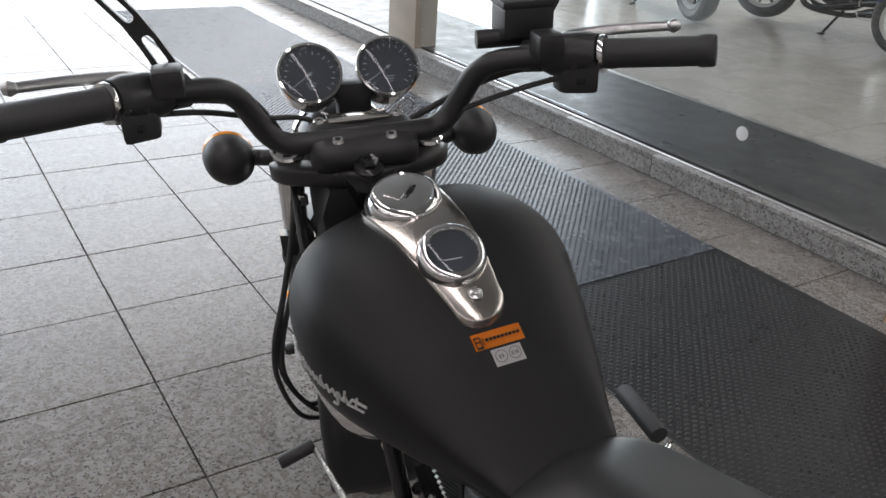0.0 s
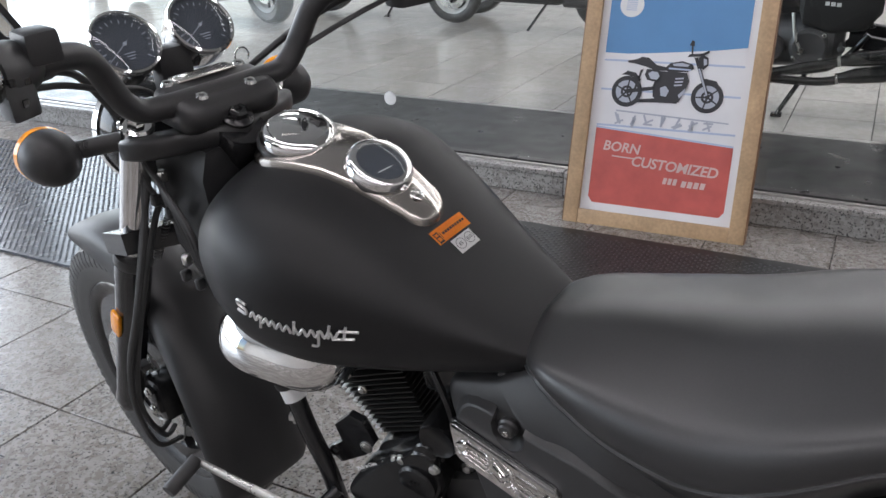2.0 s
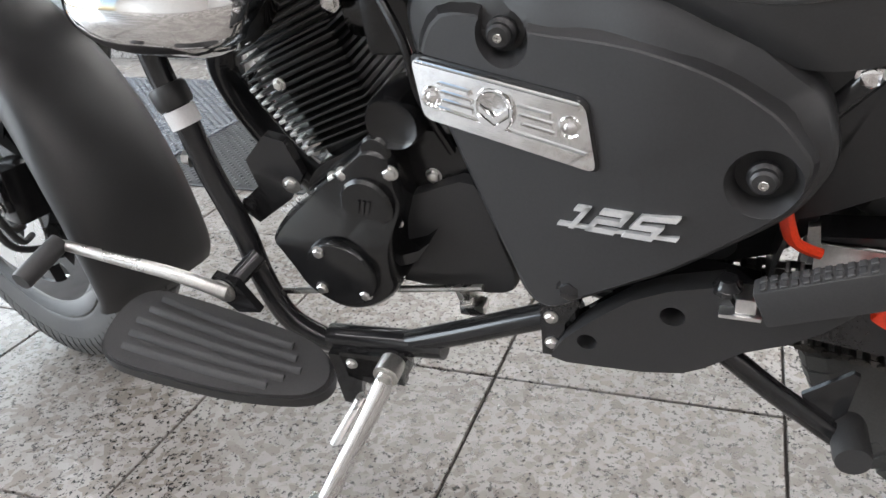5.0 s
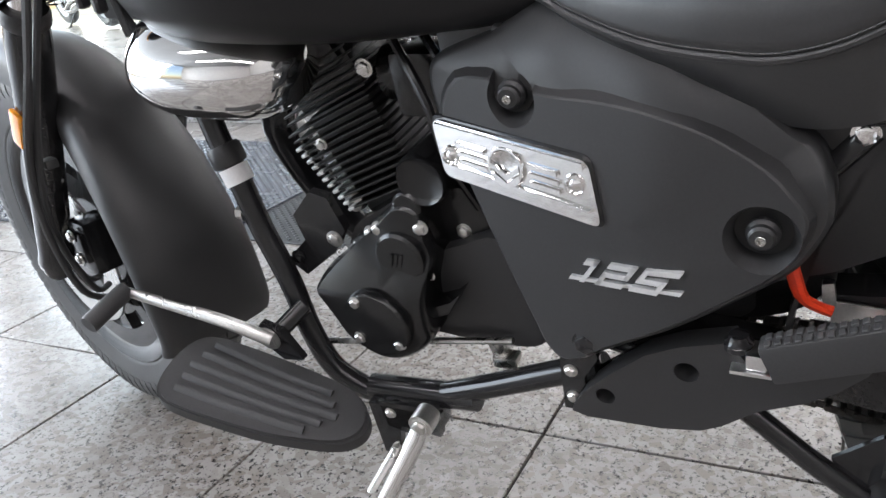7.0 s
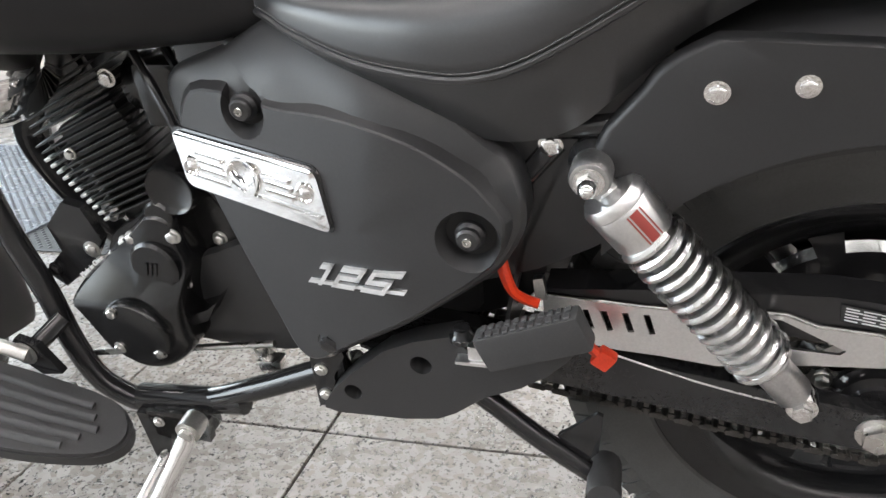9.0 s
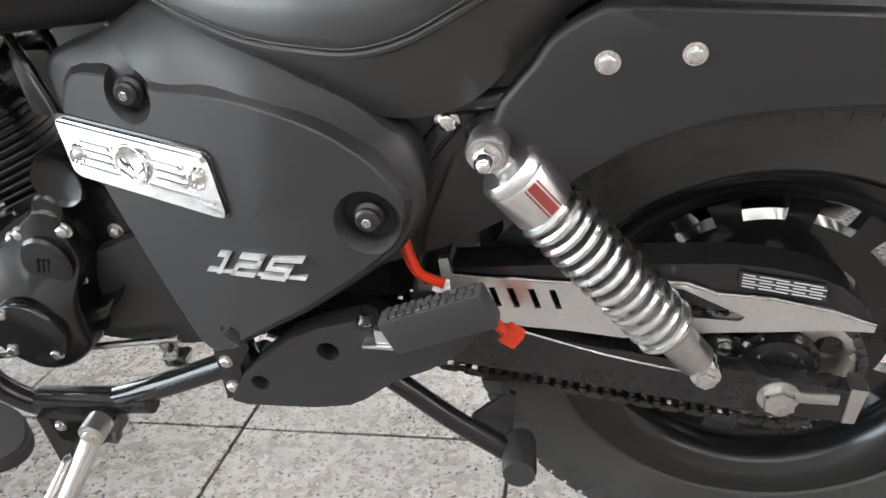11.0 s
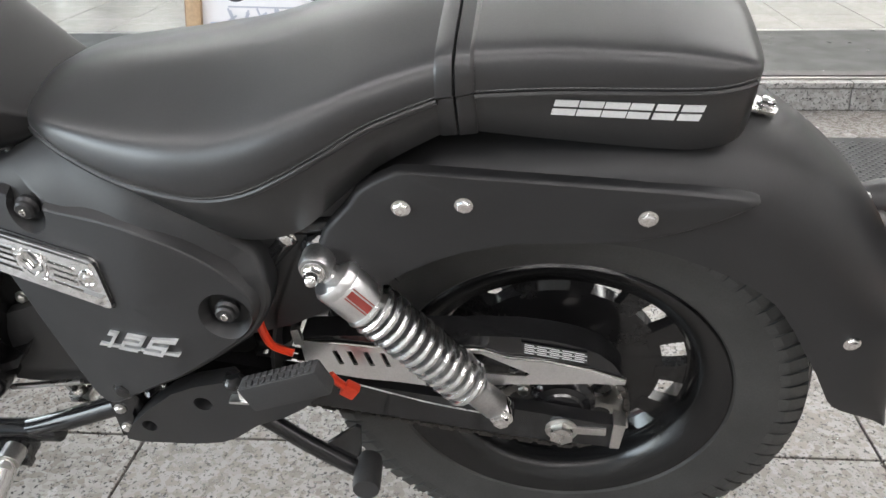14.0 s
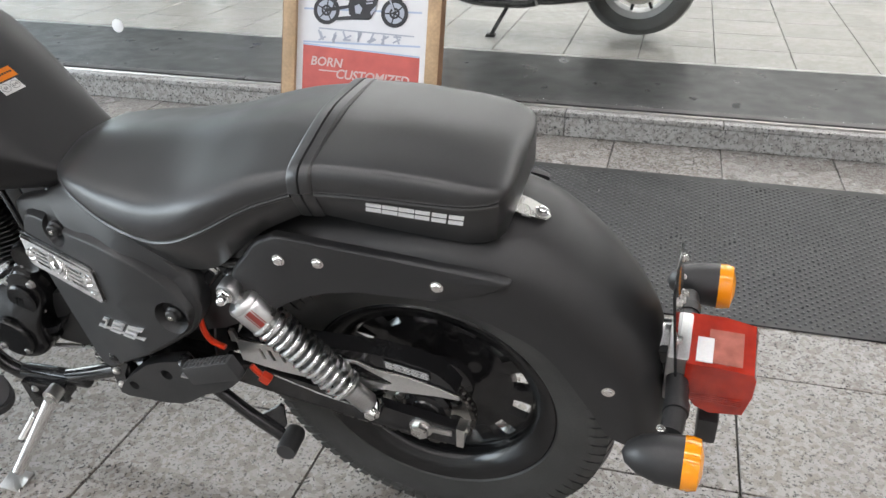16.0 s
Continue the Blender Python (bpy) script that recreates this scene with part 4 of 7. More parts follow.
# ---- wheels, swing arm, chain, shock absorbers ----
def wheel(name, y, z, r, width, rim, label, m=None, windows=14, start=134.0, lip=1.0, face=(-0.034, -0.010), window=(0.119, 0.163)):
    def fit(bm):
        return moved(bm, m) if m is not None else bm
    hub = P(name, fit(lathe([(0.0, -0.06), (0.022, -0.06), (0.026, -0.05), (0.040, -0.045), (0.052, -0.030), (0.062, -0.020), (0.062, 0.020), (0.04, 0.045), (0.022, 0.06), (0.0, 0.06)], (0, y, z), (1, 0, 0), 36)), GLOSS, label)
    h = width / 2
    prof = [(rim - 0.004, -h * 0.60), (rim + 0.006, -h * 0.78), (rim + 0.012, -h * 0.86), (rim + 0.014, -h * 0.86), (rim + (r - rim) * 0.35, -h * 0.97), (rim + (r - rim) * 0.62, -h), (rim + (r - rim) * 0.80, -h * 0.955), (r - 0.011, -h * 0.885), (r - 0.005, -h * 0.58), (r - 0.001, -h * 0.25), (r, 0.0)]
    prof = prof + [(a, -b) for a, b in prof[-2::-1]]
    tyre = part("tyre", fit(lathe(prof, (0, y, z), (1, 0, 0), 96, closed=True)), TYRE, hub, "black tubeless tyre")
    # tread blocks at the shoulders
    verts, faces = [], []
    n = 78
    for k in range(n):
        for side in (-1, 1):
            a0, a1 = 2 * math.pi * k / n, 2 * math.pi * (k + 0.72) / n
            i = len(verts)
            for a, skew in ((a0, 0.0), (a1, 0.0)):
                for rr, xx, sk in ((r - 0.041, 1.0, 0.0), (r - 0.030, 1.02, 0.0), (r - 0.010, 0.95, 0.0), (r - 0.0005, 0.58, -0.03), (r + 0.0022, 0.18, -0.06)):
                    q = Vector((side * h * xx, y + rr * math.cos(a + sk), z + rr * math.sin(a + sk)))
                    verts.append(m @ q if m is not None else q)
            faces += [(i + j, i + j + 1, i + j + 6, i + j + 5) for j in range(4)]
            # block walls
            base = len(verts)
            for a in (a0, a1):
                for rr, xx, sk in ((r - 0.042, 0.90, 0.0), (r - 0.034, 0.90, 0.0), (r - 0.022, 0.80, 0.0), (r - 0.008, 0.55, -0.03), (r - 0.006, 0.15, -0.06)):
                    q = Vector((side * h * xx, y + rr * math.cos(a + sk), z + rr * math.sin(a + sk)))
                    verts.append(m @ q if m is not None else q)
            for j in range(4):
                faces += [(i + j, i + j + 1, base + j + 1, base + j), (i + 5 + j, i + 6 + j, base + 6 + j, base + 5 + j)]
            faces += [(i, i + 5, base + 5, base), (i + 4, i + 9, base + 9, base + 4)]
    me = bpy.data.meshes.new("tread")
    me.from_pydata(verts, [], faces)
    me.materials.append(TYRE)
    t = new("tread", me)
    t.parent = tyre if tyre.parent is moto else hub
    t["kind"] = "stuff"
    rp = [(rim - 0.030 * lip, -h * 0.3), (rim - 0.020 * lip, -h * 0.60), (rim + 0.004, -h * 0.70), (rim + 0.010, -h * 0.80), (rim + 0.006, -h * 0.86), (rim, -h * 0.84), (rim - 0.024 * lip, -h * 0.66), (rim - 0.036 * lip, -h * 0.36)]
    rp = rp + [(a, -b) for a, b in rp[::-1]]
    part("rim", fit(lathe(rp, (0, y, z), (1, 0, 0), 84, closed=True)), CASE, hub, "gloss black rim")
    x0, x1 = face
    for r0, r1, nm in ((0.055, window[0] + 0.009, "wheel_disc"), (window[1] - 0.008, rim - 0.018 * lip, "wheel_ring")):
        part(nm, fit(lathe([(r0, x0), (r1, x0 + (0.004 if nm == "wheel_disc" else 0)), (r1, x1), (r0, x1)], (0, y, z), (1, 0, 0), 84, closed=True)), GLOSS, hub)
    for k in range(windows):
        a = radians(start + (k + 0.5) * 360 / windows)
        c, s = math.cos(a), math.sin(a)
        bm = bmesh.new()
        quad = []
        for rr, half in ((window[0], 0.0115), (sum(window) / 2, 0.0140), (window[1], 0.0190)):
            quad.append((rr, half))
        line = [(rr, -hf) for rr, hf in quad] + [(rr, hf) for rr, hf in quad[::-1]]
        bm = loft([[(x, y + rr * c - t_ * s, z + rr * s + t_ * c) for rr, t_ in line] for x in (x0 + 0.003, x1 - 0.003)])
        part("spoke", fit(rounded(bm, 0.0025, 1)), GLOSS, hub)
    return hub


rear = wheel("rear_wheel", 0.0045, 0.303, 0.302, 0.130, 0.201, "gloss black cast rear wheel with window spokes", Matrix.Translation((0.020, 0, 0)), 13, 140.5, lip=1.0, face=(-0.012, 0.012), window=(0.121, 0.168))
part("brake_drum", lathe([(0.0, 0.02), (0.085, 0.02), (0.09, 0.03), (0.088, 0.05), (0.05, 0.06), (0, 0.062)], (0, 0, 0.313), (1, 0, 0), 40), CASE, rear, "black drum brake plate")

# sprocket and carrier
sprocket = P("rear_sprocket", lathe([(0.0, 0), (0.074, 0), (0.074, 0.006), (0.0, 0.006)], (-0.050, 0, 0.312), (-1, 0, 0), 40), STEEL, "steel rear sprocket")
cut(sprocket, *[lathe([(0.0, 0), (0.0135, 0), (0.0135, 0.03), (0, 0.03)], (-0.04, 0.051 * math.cos(a), 0.312 + 0.051 * math.sin(a)), (-1, 0, 0), 16) for a in (radians(d) for d in (100, 152, 204, 256, 308, 0, 48))])
teeth = bmesh.new()
for k in range(40):
    a = 2 * math.pi * k / 40
    rounded_tooth = [(0.073, -0.0035), (0.0795, -0.0012), (0.0795, 0.0012), (0.073, 0.0035)]
    loft([[(x, r * math.cos(a) - t * math.sin(a), 0.312 + r * math.sin(a) + t * math.cos(a)) for r, t in rounded_tooth] for x in (-0.0545, -0.0515)], bm=teeth)
part("teeth", teeth, STEEL, sprocket)
part("carrier", lathe([(0.0, 0), (0.040, 0), (0.040, 0.008), (0.036, 0.012), (0.034, 0.016), (0.026, 0.018), (0.024, 0.021), (0.0, 0.021)], (-0.054, 0.0, 0.317), (-1, 0, 0), 36), GLOSS, sprocket, "gloss black sprocket carrier")
for d in (120, 75, 15):
    a = radians(d)
    part("bolt", bolt((-0.056, 0.049 * math.cos(a), 0.317 + 0.049 * math.sin(a)), (-1, 0, 0), 0.0062, 0.006), STEEL, sprocket)

# chain round both sprockets
loop = [(0.077 * math.cos(radians(d)), 0.312 + 0.077 * math.sin(radians(d))) for d in range(95, 265, 8)]
low, high = [(0.12, 0.253), (0.25, 0.274), (0.40, 0.302), (0.49, 0.318)], [(0.49, 0.372), (0.30, 0.372), (0.12, 0.382)]
path = [Vector((0, a, b)) for a, b in loop + low + [(0.515, 0.335), (0.515, 0.358)] + high]
path.append(path[0])
chain, run, k = bmesh.new(), 0.0, 0
for a, b in zip(path, path[1:]):
    d = b - a
    while run < d.length:
        c = a + d.normalized() * run
        ang = math.atan2(d.z, d.y)
        wide = k % 2 == 0
        for x in ((-0.065, -0.0635), (-0.0495, -0.048)) if wide else ((-0.0625, -0.061), (-0.052, -0.0505)):
            line = []
            for j in range(10):
                t = 2 * math.pi * j / 10
                u, v = 0.0088 * math.cos(t), 0.0052 * math.sin(t) * (1 - 0.25 * (1 - abs(math.cos(t))))
                line.append((c.y + u * math.cos(ang) - v * math.sin(ang), c.z + u * math.sin(ang) + v * math.cos(ang)))
            loft([[(xx, p, q) for p, q in line] for xx in x], bm=chain)
        lathe_line = [(c.y + 0.0063 * math.cos(ang), c.z + 0.0063 * math.sin(ang))]
        for p, q in lathe_line:
            loft([[(xx, p + 0.0036 * math.cos(t), q + 0.0036 * math.sin(t)) for t in (j * math.pi / 3 for j in range(6))] for xx in (-0.066, -0.047)], bm=chain)
        run += 0.0127
        k += 1
    run -= d.length
P("drive_chain", chain, STEEL, "dark oiled roller chain")
bpy.data.objects["drive_chain"].data.materials[0] = material("oiled_chain_steel", (0.10, 0.095, 0.09), 0.38, 0.9, grain=0.2, stain=0.3)

# swing arm
for side in (-1, 1):
    x0, x1 = 0.078 * side, 0.096 * side
    arm = P("swing_arm", plate([(0.52, 0.405), (0.40, 0.393), (0.23, 0.366), (0.06, 0.340), (-0.068, 0.318), (-0.064, 0.279), (0.05, 0.288), (0.20, 0.311), (0.36, 0.335), (0.52, 0.360)], x0, x1, 0.004), GLOSS, "gloss black swing arm")
    part("axle_nut", joined(bolt((x1, 0.0, 0.307), (side, 0, 0), 0.0135, 0.012), box((x1 + 0.001 * side, -0.029, 0.3085), (0.003, 0.046, 0.012), 0.001)), STEEL, arm, "zinc plated axle nut")
    part("end_plate", joined(plate([(-0.060, 0.325), (-0.074, 0.323), (-0.069, 0.281), (-0.058, 0.281)], x1 - 0.02 * side, x1 + 0.003 * side, 0.0012, 1), bolt((x1 - 0.008 * side, -0.07, 0.315), (0, -1, 0.2), 0.006, 0.006)), STEEL, arm, "plated chain adjuster")
P("swing_arm_bridge", box((0, 0.40, 0.365), (0.19, 0.05, 0.04), 0.006), GLOSS)

# chain guard
GUARD = [(0.302, 0.4345), (0.266, 0.431), (0.214, 0.429), (0.164, 0.428), (0.119, 0.434), (0.090, 0.433), (0.065, 0.423), (0.017, 0.4195), (-0.031, 0.409), (-0.068, 0.3955), (-0.0676, 0.388), (-0.034, 0.388), (0.013, 0.383), (0.062, 0.379), (0.143, 0.367), (0.195, 0.3725), (0.233, 0.3745), (0.2545, 0.378), (0.300, 0.385)]
gd = P("chain_guard", plate(GUARD, -0.0905, -0.0935), GUARD_STEEL, "polished chain guard with slots")
slots = [plate([(y + 0.0035, 0.4195), (y - 0.0025, 0.420), (y - 0.0085, 0.398), (y - 0.0030, 0.397)], -0.08, -0.1) for y in (0.2625, 0.2455, 0.2262, 0.2071)]
slots.append(plate([(0.114, 0.428), (0.094, 0.427), (0.039, 0.3985), (0.0434, 0.3936), (0.098, 0.396)], -0.08, -0.1))
cut(gd, *slots)
part("lip", tube([(-0.092, 0.302, 0.4345), (-0.092, 0.214, 0.429), (-0.092, 0.164, 0.428), (-0.092, 0.119, 0.434), (-0.092, 0.09, 0.433), (-0.092, 0.065, 0.423), (-0.092, 0.017, 0.4195), (-0.092, -0.031, 0.409), (-0.092, -0.068, 0.3955)], 0.0022, 8), CHROME, gd)
part("bracket", rounded(plate([(0.309, 0.452), (0.300, 0.454), (0.297, 0.430), (0.308, 0.430)], -0.090, -0.097), 0.001, 1), STEEL, gd, "plated bracket")
part("inner_cover", rounded(plate([(0.30, 0.438), (0.20, 0.446), (0.124, 0.450), (0.085, 0.4525), (0.053, 0.4535), (0.020, 0.4505), (-0.010, 0.444), (-0.035, 0.434), (-0.052, 0.419), (-0.064, 0.400), (-0.05, 0.393), (0.06, 0.405), (0.302, 0.425)], -0.058, -0.0905), 0.004, 3), GLOSS, gd, "gloss black inner chain cover")
tag = part("tyre_label", plate([(0.0494, 0.4484), (-0.0227, 0.4365), (-0.024, 0.420), (0.048, 0.4318)], -0.0925, -0.0932), PLASTIC, gd, "small black label with white print")
for k in range(5):
    z = 0.4460 - 0.0031 * k
    for j in range(5):
        y = 0.0455 - 0.0138 * j
        part("print_bar", plate([(y, z - 0.165 * (0.0455 - y)), (y - 0.0105 - 0.003 * ((j + k) % 2), z - 0.165 * (0.057 - y)), (y - 0.0105 - 0.003 * ((j + k) % 2), z - 0.0011 - 0.165 * (0.057 - y)), (y, z - 0.0011 - 0.165 * (0.0455 - y))], -0.0931, -0.0936), WHITE, tag)


# shock absorbers
def shock(side):
    a, b = Vector((0.134 * side, 0.249, 0.5875)), Vector((0.109 * side, 0.070, 0.350))
    d = (b - a).normalized()
    body = P("shock_absorber", lathe([(0.0, 0.014), (0.009, 0.014), (0.011, 0.018), (0.024, 0.021), (0.0275, 0.026), (0.0275, 0.031), (0.0262, 0.0325), (0.0272, 0.0345), (0.0272, 0.066), (0.0255, 0.069), (0.0, 0.069)], a, d, 40), CAN, "silver shock absorber with a bare coil spring")
    part("upper_eye", joined(lathe([(0.0100, -0.013), (0.0150, -0.013), (0.0168, -0.009), (0.0168, 0.009), (0.0150, 0.013), (0.0100, 0.013)], a, (1, 0, 0), 32, closed=True), box((0, 0, 0), (0.018, 0.020, 0.018), 0.004, Matrix.Translation(a + d * 0.020) @ turned(d))), ALLOY, body, "cast upper eye")
    part("bush", lathe([(0.0, -0.011), (0.0102, -0.011), (0.0102, 0.011), (0, 0.011)], a, (1, 0, 0), 24), STEEL, body)
    part("acorn_nut", joined(bolt(a + Vector((0.014 * side, 0, 0)), (side, 0, 0), 0.0085, 0.008), lathe([(0.0076, 0.006), (0.0076, 0.010), (0.0068, 0.0145), (0.0045, 0.0180), (0.002, 0.0195), (0, 0.0198)], a + Vector((0.014 * side, 0, 0)), (side, 0, 0), 20)), CHROME, body, "chrome acorn nut")
    part("inner_rod", lathe([(0.0, 0.067), (0.0190, 0.067), (0.0190, 0.165), (0.013, 0.170), (0.013, 0.24), (0, 0.24)], a, d, 28), ALLOY, body, "grey damper tube")
    side_v = d.orthogonal().normalized()
    up_v = d.cross(side_v)
    coil, turns = [], 12.4
    for i in range(int(turns * 18) + 1):
        t = i / (turns * 18)
        s = 0.070 + 0.167 * (t ** 1.05)
        an = 2 * math.pi * turns * t
        coil.append(a + d * s + 0.0250 * (math.cos(an) * side_v + math.sin(an) * up_v))
    part("coil_spring", tube(coil, 0.0043, 8), SPRING, body, "chrome coil spring")
    part("lower_body", lathe([(0.0, 0.232), (0.0255, 0.232), (0.0262, 0.238), (0.022, 0.243), (0.0172, 0.246), (0.0172, 0.285), (0.014, 0.290), (0.0, 0.290)], a, d, 32), ALLOY, body, "satin alloy lower body")
    part("lower_eye", joined(lathe([(0.006, -0.011), (0.0135, -0.011), (0.0145, -0.007), (0.0145, 0.007), (0.0135, 0.011), (0.006, 0.011)], b, (1, 0, 0), 28, closed=True), bolt(b + Vector((0.011 * side, 0, 0)), (side, 0, 0), 0.0085, 0.008)), CHROME, body)
    return body, a, d


for side in (-1, 1):
    body, a, d = shock(side)
    if side < 0:
        x_ax = Vector((-1, 0, 0))
        x_ax = (x_ax - d * x_ax.dot(d)).normalized()
        y_ax = d.cross(x_ax)
        for w0, w1, mat in ((0.40, 0.70, RED), (0.30, 0.35, RED), (0.76, 0.81, RED)):
            rings = [[a + d * s + 0.0275 * (math.cos(t) * x_ax - math.sin(t) * y_ax) for t in (w0 + (w1 - w0) * i / 4 for i in range(5))] for s in (0.0355, 0.0655)]
            bm = loft(rings, closed=False)
            bmesh.ops.solidify(bm, geom=bm.faces[:], thickness=0.0004)
            part("decal", bm, mat, body, "red stripe decal")
    P("shock_mount", lathe([(0.0, 0), (0.021, 0), (0.021, 0.022), (0.016, 0.028), (0.0, 0.028)], (0.095 * side, 0.249, 0.588), (side, 0, 0), 20), GLOSS)

# ---- front end, turned a little to the right about the raked steering axis ----
STEM = Vector((0, 0.945, 0.93))
TURN_M = Matrix.Translation(STEM) @ Matrix.Rotation(radians(-16), 4, Vector((0, -0.5, 0.866))) @ Matrix.Translation(-STEM)


SHEAR = Matrix(((1, 0, -0.05, 0.0465), (0, 1, 0, 0), (0, 0, 1, 0), (0, 0, 0, 1)))


def F(name, bm, mat, label="", parent=None, smooth=38):
    if max(v.co.z for v in bm.verts) < 0.96:
        moved(bm, SHEAR)
    return part(name, moved(bm, TURN_M), mat, parent or moto, label, smooth)


def fork_y(z):
    return 1.035 + (0.92 - z) * 0.577


RAKE_V = Vector((0, 0.5, -0.866))
front = wheel("front_wheel", 1.395, 0.302, 0.292, 0.098, 0.208, "gloss black cast front wheel", TURN_M @ SHEAR @ Matrix.Translation((-0.012, 0, 0)), 10, 100.0)
for side in (-1, 1):
    x = 0.100 * side
    top = Vector((x, fork_y(0.927), 0.927))
    leg = F("fork_leg", lathe([(0.0, 0.0), (0.0195, 0.0), (0.0195, 0.275), (0, 0.275)], top, RAKE_V, 28), CHROME, "chrome fork tube")
    F("fork_cap", joined(lathe([(0.0, 0), (0.0225, 0), (0.0225, 0.004), (0.019, 0.007), (0, 0.007)], top - RAKE_V * 0.002, -RAKE_V, 24), lathe([(0.0, 0.008), (0.0115, 0.008), (0.0115, 0.016), (0.010, 0.018), (0, 0.018)], top, -RAKE_V, 6)), CHROME, "", leg)
    F("dust_seal", lathe([(0.0, 0.262), (0.027, 0.262), (0.029, 0.268), (0.029, 0.282), (0.025, 0.288), (0, 0.288)], top, RAKE_V, 28), PLASTIC, "", leg)
    F("fork_slider", lathe([(0.0, 0.286), (0.0265, 0.286), (0.0275, 0.31), (0.0265, 0.40), (0.025, 0.70), (0.027, 0.72), (0.02, 0.75), (0.0, 0.75)], top, RAKE_V, 28), GLOSS, "gloss black fork slider", leg)
    F("reflector", box((x + 0.029 * side, fork_y(0.545), 0.545), (0.008, 0.024, 0.056), 0.004, Matrix.Translation((x, fork_y(0.545), 0.545)) @ Matrix.Rotation(radians(30), 4, "X") @ Matrix.Translation((-x, -fork_y(0.545), -0.545))), AMBER, "amber reflector", leg)
    # turn signals
    p = Vector((0.185 * side + (0.012 if side > 0 else 0.005), 1.125, 0.888))
    s = F("turn_signal", lathe([(0.0, -0.040), (0.016, -0.037), (0.028, -0.028), (0.0355, -0.012), (0.0375, 0.002), (0.0375, 0.010), (0, 0.010)], p, (0, 1, 0.05), 36), PLASTIC, "round black turn signal")
    F("lens", lathe([(0.0, 0.009), (0.0380, 0.009), (0.0385, 0.018), (0.033, 0.025), (0.02, 0.031), (0, 0.033)], p, (0, 1, 0.05), 36), AMBER, "amber lens", s)
    F("stalk", joined(tube([p - Vector((0.034 * side, 0, 0)), p - Vector((0.085 * side, 0.03, -0.004))], 0.0125, 12), bolt(p + Vector((-0.045 * side, -0.013, 0.006)), (0, -0.9, 0.5), 0.0055, 0.004)), PLASTIC, "", s)
axle = F("front_axle", lathe([(0, -0.125), (0.009, -0.125), (0.009, 0.125), (0, 0.125)], (0, 1.395, 0.30), (1, 0, 0), 16), STEEL)
F("brake_disc", lathe([(0.075, -0.002), (0.125, -0.002), (0.125, 0.002), (0.075, 0.002)], (-0.066, 1.395, 0.30), (1, 0, 0), 56, closed=True), STEEL, "steel brake disc")
cal = F("brake_caliper", joined(box((-0.072, 1.285, 0.345), (0.05, 0.05, 0.085), 0.009, seg=2), box((-0.095, 1.28, 0.35), (0.02, 0.034, 0.05), 0.006)), CASE, "black brake caliper")
for dz in (-0.018, 0.02):
    F("bolt", bolt((-0.106, 1.28, 0.35 + dz), (-1, 0, 0), 0.007, 0.005), STEEL, "", cal)

# yokes
def yoke_ring(x):
    """A rounded bar, swept back to the stem, that narrows towards its ends."""
    y, k = fork_y(0.93) - 0.055 * (1 - abs(x) / 0.126), (1.0 if abs(x) < 0.10 else math.sqrt(max(0.05, 1 - ((abs(x) - 0.10) / 0.0275) ** 2)))
    ring = []
    for j in range(20):
        a = 2 * math.pi * j / 20
        c, d = math.copysign(abs(math.cos(a)) ** 0.62, math.cos(a)), math.copysign(abs(math.sin(a)) ** 0.62, math.sin(a))
        ring.append((x, y + 0.034 * k * c - 0.003 * d, 0.902 + 0.0175 * (0.6 + 0.4 * k) * d - 0.006 * c * k))
    return ring


yoke = F("top_yoke", loft([yoke_ring(x) for x in (-0.127, -0.125, -0.121, -0.114, -0.10, -0.07, -0.035, 0.0, 0.035, 0.07, 0.10, 0.114, 0.121, 0.125, 0.127)]), PLASTIC, "black top yoke", smooth=70)
F("stem_nut", joined(lathe([(0, 0), (0.021, 0), (0.021, 0.004), (0.017, 0.007), (0, 0.007)], (0, 0.958, 0.925), (0, -0.5, 0.866), 28), lathe([(0, 0.006), (0.0135, 0.006), (0.0135, 0.014), (0.010, 0.017), (0.006, 0.016), (0.006, 0.012), (0, 0.012)], (0, 0.958, 0.925), (0, -0.5, 0.866), 6)), GLOSS, "", yoke)
F("lower_yoke", loft([[(x, fork_y(0.72) + dy - 0.055 * (1 - abs(x) / 0.125), z) for dy, z in ((-0.034, 0.72), (0.034, 0.70), (0.034, 0.735), (-0.034, 0.755))] for x in (-0.128, -0.08, 0.0, 0.08, 0.128)]), GLOSS, "gloss black lower yoke")
F("steering_head", lathe([(0, 0.0), (0.032, 0.0), (0.034, 0.02), (0.03, 0.03), (0.03, 0.17), (0.034, 0.18), (0.034, 0.2), (0, 0.2)], (0, 0.952, 0.915), (0, 0.5, -0.866), 28), GLOSS, "gloss black steering head")
# bar clamp
CL = [(0.952, 0.938), (0.953, 0.946), (0.957, 0.953), (0.966, 0.959), (0.980, 0.964), (0.995, 0.968), (1.012, 0.971), (1.022, 0.971), (1.029, 0.967), (1.031, 0.958), (1.030, 0.925), (0.962, 0.918), (0.955, 0.928)]
clamp = F("bar_clamp", loft([[(x, 1.0 + (y - 1.0) * s, 0.944 + (z - 0.944) * s) for y, z in CL] for x, s in ((-0.073, 0.62), (-0.071, 0.80), (-0.066, 0.93), (-0.056, 1.0), (-0.036, 1.03), (-0.018, 0.97), (0.0, 0.95), (0.018, 0.97), (0.036, 1.03), (0.056, 1.0), (0.066, 0.93), (0.071, 0.80), (0.073, 0.62))]), PLASTIC, "black cast bar clamp", smooth=70)
